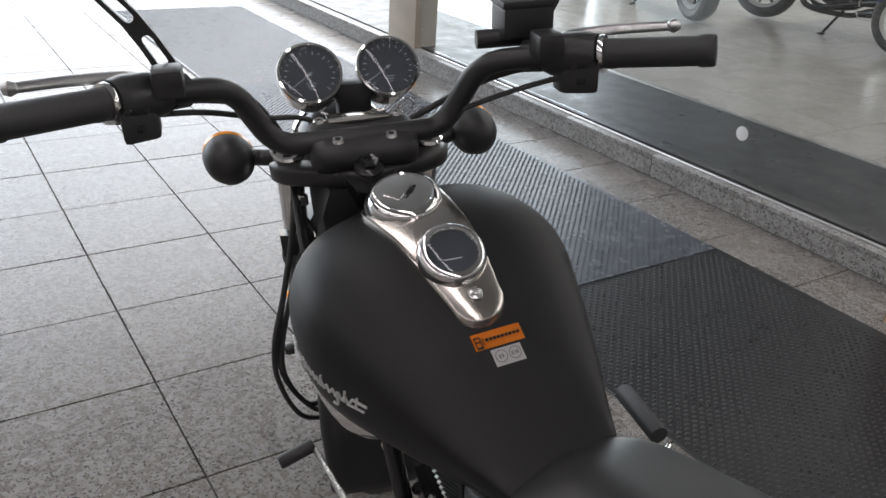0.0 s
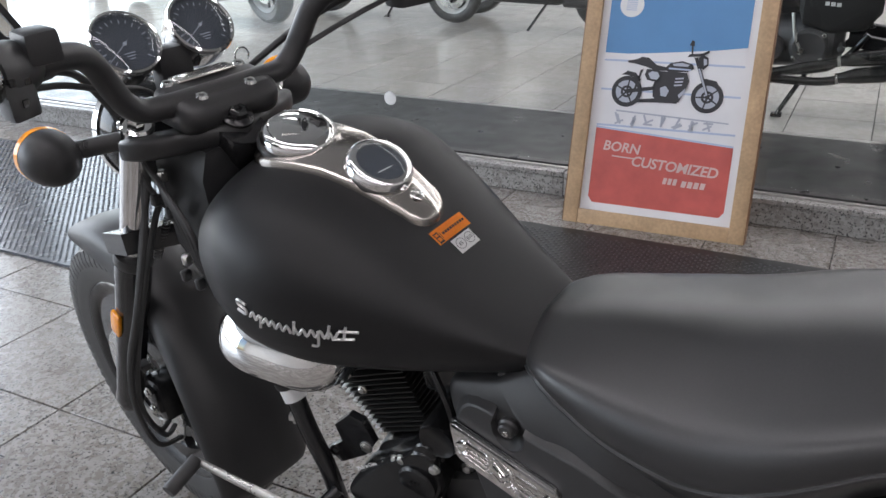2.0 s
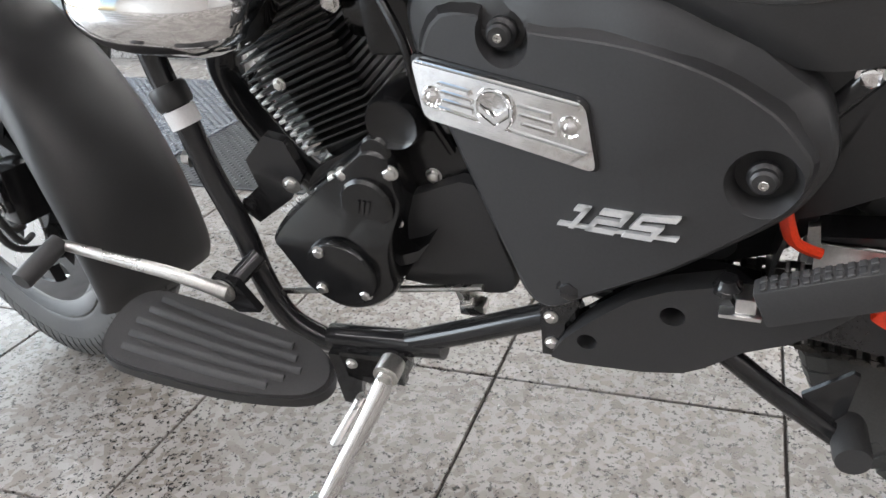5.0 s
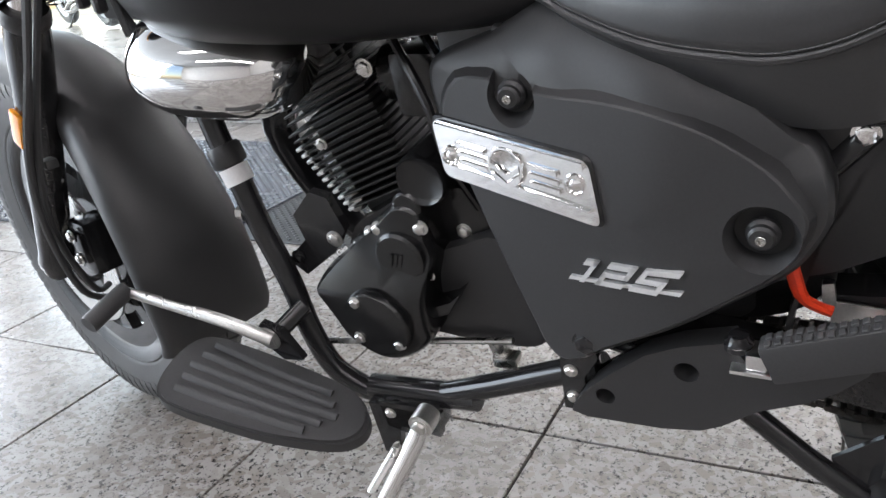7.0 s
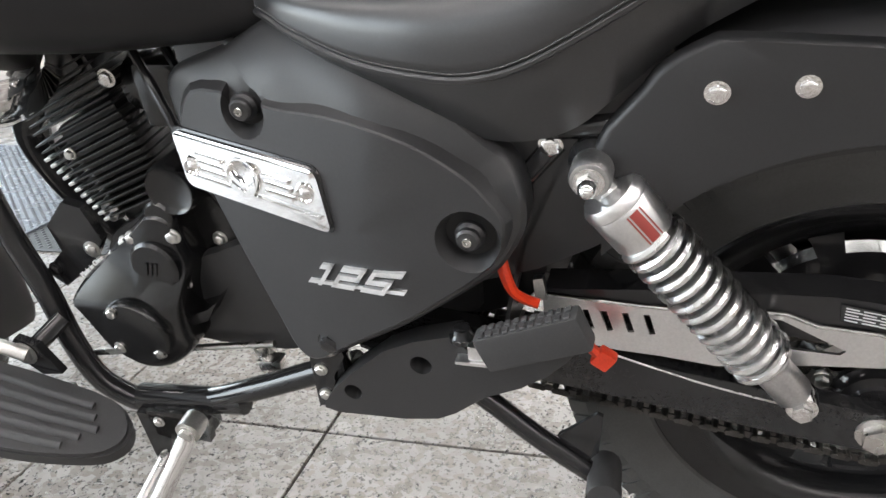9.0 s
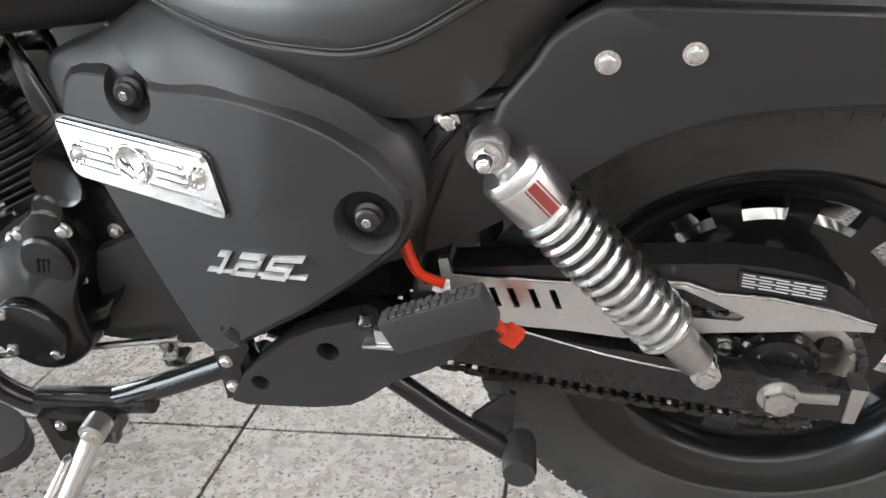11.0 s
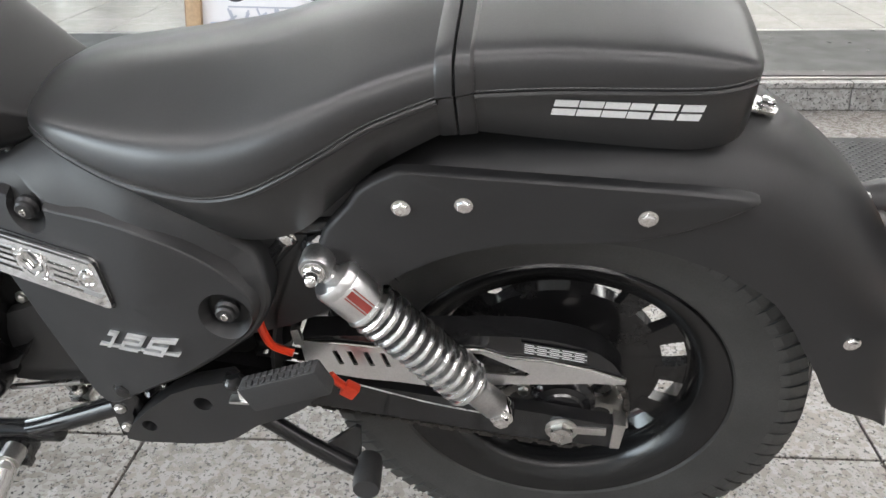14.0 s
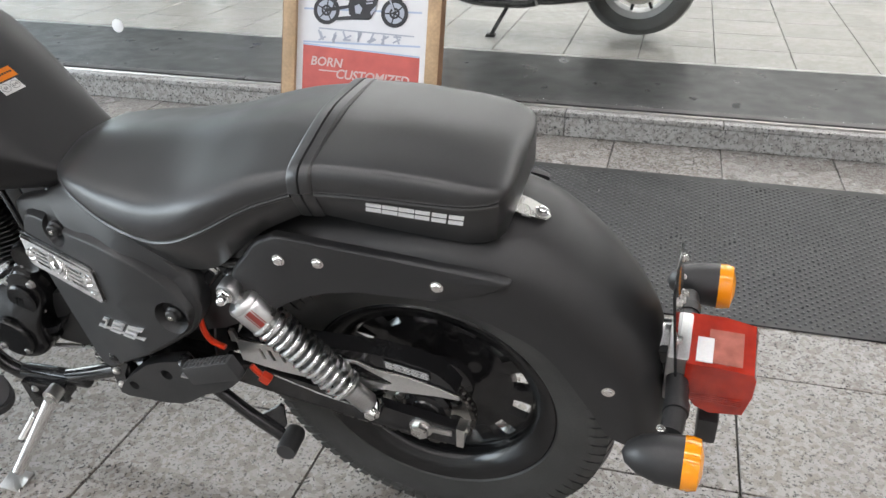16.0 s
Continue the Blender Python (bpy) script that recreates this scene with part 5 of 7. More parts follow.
for x, y, z in ((-0.036, 0.971, 0.957), (0.036, 0.971, 0.957), (-0.053, 1.018, 0.968), (0.053, 1.018, 0.968)):
    F("bolt", joined(lathe([(0, 0), (0.0085, 0), (0.009, 0.003), (0.007, 0.0065), (0.0038, 0.0065), (0.0035, 0.003), (0, 0.003)], (x, y, z), (0, -0.25, 1), 16)), CHROME, "", clamp)
F("clamp_strip", box((0.0, 1.020, 0.9725), (0.084, 0.030, 0.004), 0.0015), SATIN, "", clamp)

# handlebar
BAR = [(0.0, 0.985, 0.955), (0.075, 0.988, 0.955), (0.104, 0.992, 0.957), (0.124, 0.992, 0.972), (0.140, 0.986, 1.000), (0.155, 0.978, 1.028), (0.176, 0.965, 1.046), (0.21, 0.948, 1.054), (0.30, 0.895, 1.066), (0.408, 0.815, 1.082)]
both = [(-x, y, z) for x, y, z in BAR[:0:-1]] + BAR
bar = F("handlebar", tube(both, 0.0150, 14, 4), PLASTIC, "black steel handlebar")


def along(t, side):
    """A point of the grip's straight, t metres from its inner end, and its way outward."""
    a, b = Vector((0.30 * side, 0.895, 1.066)), Vector((0.408 * side, 0.815, 1.082))
    d = (b - a).normalized()
    return a + d * t, d


for side in (-1, 1):
    a, d = along(0.0, side)
    g = F("grip", lathe([(0, 0.004), (0.0185, 0.004), (0.0195, 0.012), (0.0185, 0.02), (0.0185, 0.118), (0.020, 0.120), (0.020, 0.134), (0.0185, 0.138), (0, 0.138)], a, d, 28), GRIP, "black rubber grip", bar)
    c = F("grip_collar", lathe([(0, -0.003), (0.0235, -0.003), (0.0245, 0.0), (0.0235, 0.004), (0, 0.004)], a, d, 28), CHROME, "chrome collar", bar)
    m = Matrix.Translation(a - d * 0.040) @ Matrix((( d.x, 0, 0, 0), (d.y, 1, 0, 0), (d.z, 0, 1, 0), (0, 0, 0, 1)))
    sw = F("switch_housing", joined(lathe([(0, -0.038), (0.020, -0.038), (0.0255, -0.028), (0.0285, -0.01), (0.0285, 0.02), (0.025, 0.034), (0, 0.036)], a - d * 0.040, d, 28), box((0, -0.014, -0.024), (0.050, 0.036, 0.040), 0.008, m)), PLASTIC, "black switch housing")
    for k, (dx, dz) in enumerate(((-0.012, 0.004), (0.012, 0.006), (0.0, -0.016))):
        F("switch", box((dx, -0.030, dz - 0.01), (0.011, 0.010, 0.008), 0.002, m), GLOSS, "", sw)
    for dx in (-0.026, 0.026):
        F("screw", bolt(m @ Vector((dx * 0.6, -0.026, -0.008)), (0, -1, 0.2), 0.003, 0.002), STEEL, "", sw)
    # levers
    p0, p1 = a + Vector((-0.02 * side, 0.048, 0.014)), along(0.115, side)[0] + Vector((0, 0.060, 0.016))
    mid = p0 * 0.5 + p1 * 0.5 + Vector((0, 0.006, 0))
    lv = F("lever", tube([p0 + Vector((-0.03 * side, -0.02, 0)), p0, mid, p1], [0.0085, 0.0080, 0.0072, 0.0066], 12, 4, flat=0.6), ALLOY, "bare alloy lever with a ball end")
    F("ball_end", lathe([(0.0, -0.009), (0.0062, -0.007), (0.009, 0.0), (0.0062, 0.007), (0, 0.009)], p1, (1, 0, 0), 16), ALLOY, "", lv)
    F("lever_perch", joined(box(p0 + Vector((-0.048 * side, -0.026, -0.002)), (0.036, 0.040, 0.034), 0.007), lathe([(0, -0.012), (0.021, -0.012), (0.021, 0.012), (0, 0.012)], a - d * 0.092, d, 20)), PLASTIC, "", lv)

# front brake fluid box
mc_at = along(-0.105, 1)[0]
mc = F("brake_reservoir", box(mc_at + Vector((0.008, 0.030, 0.042)), (0.070, 0.055, 0.042), 0.006), PLASTIC, "square black brake fluid reservoir")
F("cover", box(mc_at + Vector((0.008, 0.030, 0.066)), (0.074, 0.058, 0.010), 0.003), PLASTIC, "", mc)
F("cylinder", tube([mc_at + Vector((-0.055, 0.034, 0.018)), mc_at + Vector((0.045, 0.020, 0.020))], 0.0125, 14), PLASTIC, "", mc)
# mirror arms: flat stems with slots
for side in (-1, 1):
    rows = [(0.228, 1.066, 0.013), (0.236, 1.085, 0.013), (0.248, 1.110, 0.0125), (0.265, 1.140, 0.012), (0.290, 1.172, 0.0115), (0.32, 1.20, 0.011)]
    pts = [(Vector((x * side, 0.97, z)), w) for x, z, w in rows]
    rings = []
    for i, (p, w) in enumerate(pts):
        t = (pts[min(i + 1, len(pts) - 1)][0] - pts[max(i - 1, 0)][0]).normalized()
        n = Vector((-t.z, 0, t.x))
        rings.append([p + n * w + Vector((0, 0.004, 0)), p - n * w + Vector((0, 0.004, 0)), p - n * w - Vector((0, 0.004, 0)), p + n * w - Vector((0, 0.004, 0))])
    st = F("mirror_arm", rounded(loft(rings), 0.0015, 1), PLASTIC, "flat black mirror arm with slots")
    cutters = []
    for (p, w), (q, v) in ((pts[1], pts[2]), (pts[3], pts[4])):
        t = (q - p).normalized()
        n = Vector((-t.z, 0, t.x))
        a0, b0 = p + t * 0.002, q + t * 0.004
        line = [a0 + (0.0062 * math.cos(k) * n - 0.0062 * math.sin(k) * t) for k in (j * math.pi / 6 for j in range(7))] + [b0 - (0.0062 * math.cos(k) * n - 0.0062 * math.sin(k) * t) for k in (j * math.pi / 6 for j in range(7))]
        cutters.append(moved(loft([[u + Vector((0, dy, 0)) for u in line] for dy in (-0.02, 0.02)]), TURN_M))
    cut(st, *cutters)
    F("mirror_bolt", joined(lathe([(0, -0.012), (0.012, -0.012), (0.013, 0.0), (0.010, 0.012), (0, 0.012)], (0.226 * side, 0.965, 1.060), (0, 0, 1), 20)), PLASTIC, "", st)

# instruments
face_v = Vector((0, -0.75, 0.66)).normalized()
for x, needle in ((-0.046, 34), (0.068, 32)):
    at = Vector((x - 0.003, 1.118, 1.005))
    cup = F("instrument", lathe([(0, -0.062), (0.026, -0.060), (0.038, -0.048), (0.044, -0.03), (0.0455, 0.0), (0.0475, 0.002), (0.048, 0.006), (0.0465, 0.010), (0.0435, 0.011), (0.0415, 0.008), (0.041, 0.002), (0, 0.002)], at, face_v, 48), CHROME, "round dial instrument in a chrome cup")
    F("dial", lathe([(0, 0), (0.0408, 0), (0.0408, 0.0008), (0, 0.0008)], at + face_v * 0.0022, face_v, 40), DIAL, "black dial with white marks", cup)
    dm = Matrix.Translation(at + face_v * 0.0034) @ Matrix(((1, 0, 0, 0), (0, 0.66, -0.75, 0), (0, 0.75, 0.66, 0), (0, 0, 0, 1)))
    for k in range(19):
        an = radians(225 - k * 15)
        l_ = 0.006 if k % 2 == 0 else 0.0035
        F("tick", box((0.0365 - l_ / 2, 0, 0), (l_, 0.0013, 0.0003), 0, dm @ Matrix.Rotation(an, 4, "Z")), GREY_INK, "", cup)
    F("needle", joined(box((-0.010, 0, 0.001), (0.044, 0.0009, 0.0006), 0, dm @ Matrix.Rotation(radians(180 + needle), 4, "Z") @ pose(0.026, 0, 0)), lathe([(0, 0), (0.0025, 0), (0.0025, 0.002), (0, 0.003)], at + face_v * 0.003, face_v, 16)), GREY_INK, "pale needle", cup)
    for k in range(3):
        F("print_bar", box((0, -0.014 - 0.004 * k, 0), (0.016 - 0.004 * k, 0.0012, 0.0003), 0, dm), GREY_INK, "", cup)
    gl = F("glass", lathe([(0.0412, 0), (0.0412, 0.0008), (0.033, 0.0038), (0.022, 0.0062), (0.011, 0.0076), (0, 0.0081)], at + face_v * 0.0065, face_v, 40), LENS, "", cup)
    gl.visible_shadow = False
F("instrument_bracket", joined(box((0.011, 1.115, 0.955), (0.05, 0.03, 0.075), 0.006), box((0.011, 1.06, 0.93), (0.13, 0.09, 0.010), 0.003)), PLASTIC, "black instrument bracket")
# headlamp
lampv = Vector((0, 1, -0.05)).normalized()
hl = F("headlamp", lathe([(0, -0.075), (0.03, -0.072), (0.058, -0.055), (0.075, -0.025), (0.080, 0.0), (0.080, 0.02), (0, 0.02)], (0, 1.19, 0.855), lampv, 44), GLOSS, "round gloss black headlamp")
F("headlamp_rim", lathe([(0.070, 0.016), (0.083, 0.016), (0.085, 0.026), (0.080, 0.036), (0.070, 0.037)], (0, 1.19, 0.855), lampv, 44, closed=True), CHROME, "chrome rim", hl)
F("headlamp_lens", lathe([(0, 0.02), (0.072, 0.02), (0.072, 0.032), (0.05, 0.040), (0, 0.043)], (0, 1.19, 0.855), lampv, 44), LENS, "", hl)

# front mudguard
FC = [(1.395 + 0.340 * math.cos(radians(d)), 0.30 + 0.338 * math.sin(radians(d))) for d in (70, 80, 90, 103, 117, 132, 148, 164, 176)] + [(1.056, 0.262), (1.066, 0.232)]
FE = [(1.395 + r * math.cos(radians(d)), 0.30 + r * math.sin(radians(d))) for d, r in ((69, 0.312), (79, 0.288), (88, 0.275), (101, 0.268), (115, 0.262), (130, 0.262), (146, 0.266), (160, 0.275), (172, 0.292))] + [(1.088, 0.262), (1.098, 0.232)]
FS = [(-0.088, 0.0), (-0.0905, 0.30), (-0.088, 0.55), (-0.080, 0.76), (-0.062, 0.90), (-0.033, 0.975), (0.0, 1.0)]
fm_bm = guard(FC, FE, FS)
for v in fm_bm.verts:
    share = min(1.0, max(0.0, (1.30 - v.co.y) / 0.20))
    v.co.x = v.co.x * (0.66 + 0.32 * share) - 0.012 - 0.020 * share
F("front_mudguard", fm_bm, MATT, "long satin black front mudguard", smooth=50)

# black shroud and wiring behind the headlamp
F("wiring_shroud", rounded(loft([[(x * w, y, z) for x, y in ((-0.07, 0.955), (0.07, 0.955), (0.075, 1.06), (-0.075, 1.06))] for w, z in ((0.75, 0.68), (1.0, 0.74), (1.0, 0.86), (0.8, 0.895))]), 0.012, 2), PLASTIC, "black wiring shroud at the steering head")
random.seed(11)
for k in range(9):
    q = Vector((-0.085 + random.uniform(-0.012, 0.006), 0.965 + random.uniform(0, 0.10), 0.70 + random.uniform(0, 0.17)))
    F("connector", box(q, (0.014, 0.011, 0.018), 0.003, None, 1), STEEL if k % 3 == 0 else PLASTIC)
for k in range(4):
    x = -0.086 - 0.004 * k
    F("wire", tube([(x, 1.05, 0.88), (x - 0.006, 1.02 - 0.02 * k, 0.81), (x, 1.0 - 0.015 * k, 0.74), (x + 0.02, 0.98, 0.67)], 0.004, 7, 5), GRIP, "black wiring loom")

# hoses and cables
CABLES = [
    [(-0.262, 0.930, 1.052), (-0.20, 0.985, 1.045), (-0.15, 1.03, 1.02), (-0.100, 1.05, 0.94), (-0.091, 1.045, 0.871), (-0.107, 1.080, 0.753), (-0.134, 1.116, 0.609), (-0.145, 1.150, 0.520), (-0.138, 1.175, 0.434), (-0.100, 1.225, 0.330), (-0.060, 1.270, 0.300)],
    [(-0.262, 0.926, 1.046), (-0.20, 0.97, 1.035), (-0.14, 1.04, 0.99), (-0.098, 1.055, 0.90), (-0.100, 1.065, 0.80), (-0.125, 1.100, 0.660), (-0.150, 1.135, 0.540), (-0.150, 1.160, 0.440), (-0.115, 1.205, 0.320), (-0.052, 1.255, 0.265)],
    [(0.262, 0.926, 1.046), (0.20, 0.97, 1.030), (0.13, 1.03, 0.98), (0.03, 1.08, 0.90), (-0.06, 1.09, 0.80), (-0.115, 1.115, 0.64), (-0.140, 1.150, 0.50), (-0.128, 1.190, 0.40), (-0.085, 1.240, 0.300), (-0.050, 1.275, 0.280)],
    [(0.275, 0.918, 1.036), (0.20, 0.945, 1.012), (0.12, 0.99, 0.970), (0.06, 1.03, 0.92), (0.0, 1.05, 0.86), (0.02, 1.02, 0.78)],
    [(-0.270, 0.918, 1.040), (-0.20, 0.965, 1.020), (-0.13, 1.02, 0.985), (-0.05, 1.07, 0.95), (0.02, 1.06, 0.86), (-0.03, 1.03, 0.76)],
    [(-0.06, 1.09, 0.93), (-0.10, 1.05, 0.85), (-0.06, 1.05, 0.76), (-0.04, 1.0, 0.70)],
]
for k, c in enumerate(CABLES):
    F("cable", tube(c, 0.0048 if k < 3 else 0.0038, 8, 6), GRIP, "black control cable")
F("cable_clip", box((-0.146, 1.145, 0.52), (0.016, 0.020, 0.012), 0.003), PLASTIC, "small black cable clip")
sp = []
for i in range(180):
    t = i / 179
    q = Vector((-0.055, 1.075, 0.80)) + (Vector((-0.088, 1.115, 0.70)) - Vector((-0.055, 1.075, 0.80))) * t
    sp.append(q + Vector((0.006 * math.cos(i * 0.7), 0.006 * math.sin(i * 0.7), 0)))
F("cable_spring", tube(sp, 0.0012, 5), PLASTIC, "thin black spring sleeve")
ring = [Vector((0.072 + 0.011 * math.cos(t), 1.035, 0.975 + 0.011 * math.sin(t))) for t in (j * 0.35 for j in range(-2, 13))]
F("wire_hook", tube(ring, 0.0012, 6), CHROME, "small bright wire hook")
for k in range(5):
    F("wire", tube([(-0.05 + 0.02 * k, 1.06, 0.90), (-0.055 + 0.022 * k, 1.04 - 0.01 * (k % 2), 0.82), (-0.04 + 0.016 * k, 1.0, 0.74), (-0.02 + 0.01 * k, 0.96, 0.70)], 0.0045, 7, 4), PLASTIC, "black wiring loom")

# ---- engine, frame, foot gear ----
lean = Vector((0, 0.40, 0.917)).normalized()
cross = Vector((0, 0.917, -0.40)).normalized()
base = Vector((0.027, 0.762, 0.466))


def block(c0, c1, hx, hy, bev=0.006, off=0.0):
    """A box along the cylinder's axis."""
    m = Matrix(((1, 0, 0, 0), (0, cross.y, lean.y, 0), (0, cross.z, lean.z, 0), (0, 0, 0, 1)))
    return box((0, off, (c0 + c1) / 2), (2 * hx, 2 * hy, c1 - c0), bev, Matrix.Translation(base) @ m)


barrel = P("cylinder", block(-0.02, 0.115, 0.052, 0.047), FIN, "black finned engine cylinder")
for k in range(13):
    s = 0.004 + 0.0087 * k
    part("cooling_fin", block(s, s + 0.0024, 0.072, 0.049 + 0.0015 * k, 0.0008), FIN, barrel)
    if k < 11:
        tip_m = Matrix(((1, 0, 0, 0), (0, cross.y, lean.y, 0), (0, cross.z, lean.z, 0), (0, 0, 0, 1)))
        part("fin_tip", box((-0.0670, 0.0490 + 0.0015 * k, s + 0.0012), (0.0120, 0.0100, 0.0042), 0.0010, Matrix.Translation(base) @ tip_m, 1), FIN_END, barrel, "bare machined fin end")
head = P("cylinder_head", joined(block(0.118, 0.200, 0.062, 0.052, 0.010, -0.012), block(0.150, 0.205, 0.070, 0.042, 0.010, -0.016)), CASE, "black cylinder head")
for k in range(6):
    s = 0.120 + 0.0087 * k
    part("cooling_fin", block(s, s + 0.0024, 0.071, 0.064 - 0.002 * k, 0.0008, -0.004 - 0.001 * k), FIN, head)
part("bolt", bolt((-0.043, 0.743, 0.622), (-1, 0, 0), 0.0070, 0.006), STEEL, head)
part("bolt", bolt((-0.045, 0.823, 0.534), (-1, 0, 0), 0.005, 0.005), STEEL, barrel)
CRANK = [(0.832, 0.385), (0.812, 0.428), (0.77, 0.455), (0.72, 0.482), (0.66, 0.490), (0.60, 0.475), (0.575, 0.42), (0.575, 0.34), (0.62, 0.315), (0.69, 0.298), (0.75, 0.285), (0.80, 0.295), (0.825, 0.34)]
case = P("crankcase", pillow(CRANK, (0.70, 0.39), [(0.96, 0.12), (1.0, 0.10), (1.0, -0.035), (0.985, -0.045), (0.5, -0.047), (0.01, -0.047)], k=3), CASE, "black painted engine crankcase")
LEFT = [(0.848, 0.374), (0.833, 0.395), (0.783, 0.439), (0.751, 0.463), (0.735, 0.478), (0.719, 0.489), (0.700, 0.487), (0.691, 0.475), (0.6905, 0.448), (0.687, 0.421), (0.700, 0.383), (0.7035, 0.345), (0.7045, 0.322), (0.726, 0.298), (0.757, 0.283), (0.786, 0.285), (0.818, 0.307), (0.832, 0.337), (0.844, 0.362)]
alt = P("generator_cover", pillow(LEFT, (0.755, 0.385), [(1.0, -0.03), (1.0, -0.070), (0.975, -0.078), (0.92, -0.084), (0.6, -0.087), (0.3, -0.088), (0.01, -0.088)], lambda y, z: -0.024 * min(1.0, max(0.0, (0.425 - z) / 0.05)), k=3), CASE, "rounded black generator cover")
low = part("round_cover", lathe([(0, 0), (0.043, 0), (0.043, 0.008), (0.040, 0.012), (0.02, 0.0135), (0, 0.014)], (-0.108, 0.7615, 0.3475), (-1, 0.04, 0), 40), CASE, alt)
for d in (57, 222, 321):
    y, z = 0.7615 + 0.0345 * math.cos(radians(d)), 0.3475 + 0.0345 * math.sin(radians(d))
    part("bolt", bolt((-0.118, y, z), (-1, 0, 0), 0.0055, 0.005), STEEL, alt)
part("boss_cover", lathe([(0, 0), (0.031, 0), (0.0305, 0.008), (0.027, 0.011), (0.0, 0.012)], (-0.083, 0.7265, 0.4234), (-1, 0.05, 0.05), 36), CASE, alt)
for d in (-0.006, 0.0, 0.006):
    part("emblem_bar", plate([(0.7325 + d, 0.4154), (0.7295 + d, 0.4154), (0.7245 + d, 0.4314), (0.7275 + d, 0.4314)], -0.0945, -0.0962), CASE, alt)
part("sealing_cap", lathe([(0, -0.03), (0.017, -0.03), (0.017, 0.010), (0.014, 0.013), (0, 0.013)], (-0.068, 0.710, 0.481), (-1, 0, 0.1), 28), CASE, alt)
part("rear_cap", lathe([(0, -0.04), (0.030, -0.04), (0.030, 0.010), (0.027, 0.016), (0.021, 0.012), (0, 0.012)], (-0.062, 0.687, 0.5125), (-1, 0, 0.05), 32), CASE, case)
for y, z, x in ((0.696, 0.461, -0.082), (0.702, 0.399, -0.081), (0.752, 0.452, -0.078), (0.765, 0.444, -0.076), (0.666, 0.437, -0.046), (0.812, 0.400, -0.076)):
    part("bolt", bolt((x, y, z), (-1, 0, 0), 0.0062, 0.006), STEEL, case)
tagm = Matrix.Translation((-0.080, 0.830, 0.380)) @ Matrix(((0.0, 0.10, -1, 0), (-0.80, 0.6, 0, 0), (0.6, 0.80, 0, 0), (0, 0, 0, 1)))
words("Made in China", 0.0085, 0.0004, tagm @ pose(0, 0.0155, 0.003), WHITE, case, "casting_text")
part("oval_mark", moved(lathe([(0, 0), (1, 0), (0.9, 0.0012), (0, 0.0012)], n=24), Matrix.Translation((-0.0815, 0.784, 0.4235)) @ turned((-1, 0.1, 0.35)) @ Matrix.Rotation(radians(38), 4, "Z") @ Matrix.Diagonal((0.011, 0.005, 1, 1))), STEEL, case)
GEAR = [(0.668, 0.428), (0.617, 0.4406), (0.596, 0.368), (0.584, 0.320), (0.598, 0.296), (0.66, 0.293), (0.717, 0.296), (0.728, 0.305), (0.71, 0.36), (0.70, 0.41)]
gear = P("sprocket_cover", pillow(GEAR, (0.65, 0.365), [(1.0, -0.02), (1.0, -0.054), (0.97, -0.060), (0.5, -0.062), (0.01, -0.062)], k=3), PANEL, "flat dark sprocket cover")
fin = [(0.718, 0.353), (0.702, 0.345), (0.682, 0.354), (0.664, 0.381), (0.678, 0.369), (0.697, 0.361)]
part("cover_lip", plate(fin, -0.055, -0.090, 0.003), CASE, gear)
P("drain_tap", joined(lathe([(0, 0), (0.012, 0), (0.012, 0.02), (0.008, 0.026), (0, 0.026)], (-0.05, 0.652, 0.292), (0, -0.3, -1), 16), box((-0.055, 0.640, 0.268), (0.02, 0.03, 0.016), 0.003)), STEEL, "grey metal tap under the engine")
P("gear_rod", tube([(-0.07, 0.905, 0.2585), (-0.07, 0.62, 0.311)], 0.0040, 8), STEEL, "thin steel gear rod")
P("carburettor", joined(lathe([(0, 0), (0.030, 0), (0.032, 0.04), (0.026, 0.05), (0.026, 0.08), (0, 0.08)], (0.0, 0.74, 0.600), (0, -1, 0.1), 24), box((-0.01, 0.690, 0.600), (0.06, 0.055, 0.07), 0.008)), CASE, "dark carburettor behind the cylinder")
P("air_hose", tube([(0.0, 0.65, 0.605), (0.0, 0.60, 0.61), (0.0, 0.54, 0.60)], 0.032, 18, 3), GRIP)
P("air_box", box((0, 0.595, 0.615), (0.13, 0.10, 0.15), 0.015), PLASTIC, "black air box")
P("frame_backbone", tube([(0, 0.98, 0.76), (0, 0.80, 0.70), (0, 0.60, 0.675), (0, 0.40, 0.665)], 0.042, 16, 3), PLASTIC, "black frame backbone")
P("inner_mudguard", loft([[(x, y, z) for x in (-0.11, 0.11)] + [(x, y + 0.004, z) for x in (0.11, -0.11)] for y, z in ((0.235, 0.64), (0.275, 0.58), (0.31, 0.50), (0.33, 0.42), (0.335, 0.37))]), PLASTIC, "black inner mudguard")
P("cover_block", box((-0.005, 0.46, 0.50), (0.15, 0.20, 0.23), 0.02), PLASTIC, "black battery box behind the cover")
P("exhaust_pipe", tube([(0.03, 0.855, 0.575), (0.035, 0.925, 0.555), (0.045, 0.955, 0.49), (0.07, 0.92, 0.37), (0.10, 0.84, 0.27), (0.125, 0.70, 0.245), (0.14, 0.50, 0.25)], 0.0215, 18, 5), GLOSS, "black exhaust header pipe")
P("silencer", tube([(0.145, 0.50, 0.25), (0.152, 0.36, 0.300), (0.166, 0.14, 0.375), (0.170, -0.07, 0.412), (0.170, -0.10, 0.416)], [0.024, 0.050, 0.068, 0.068, 0.054], 24), CASE, "long black silencer")

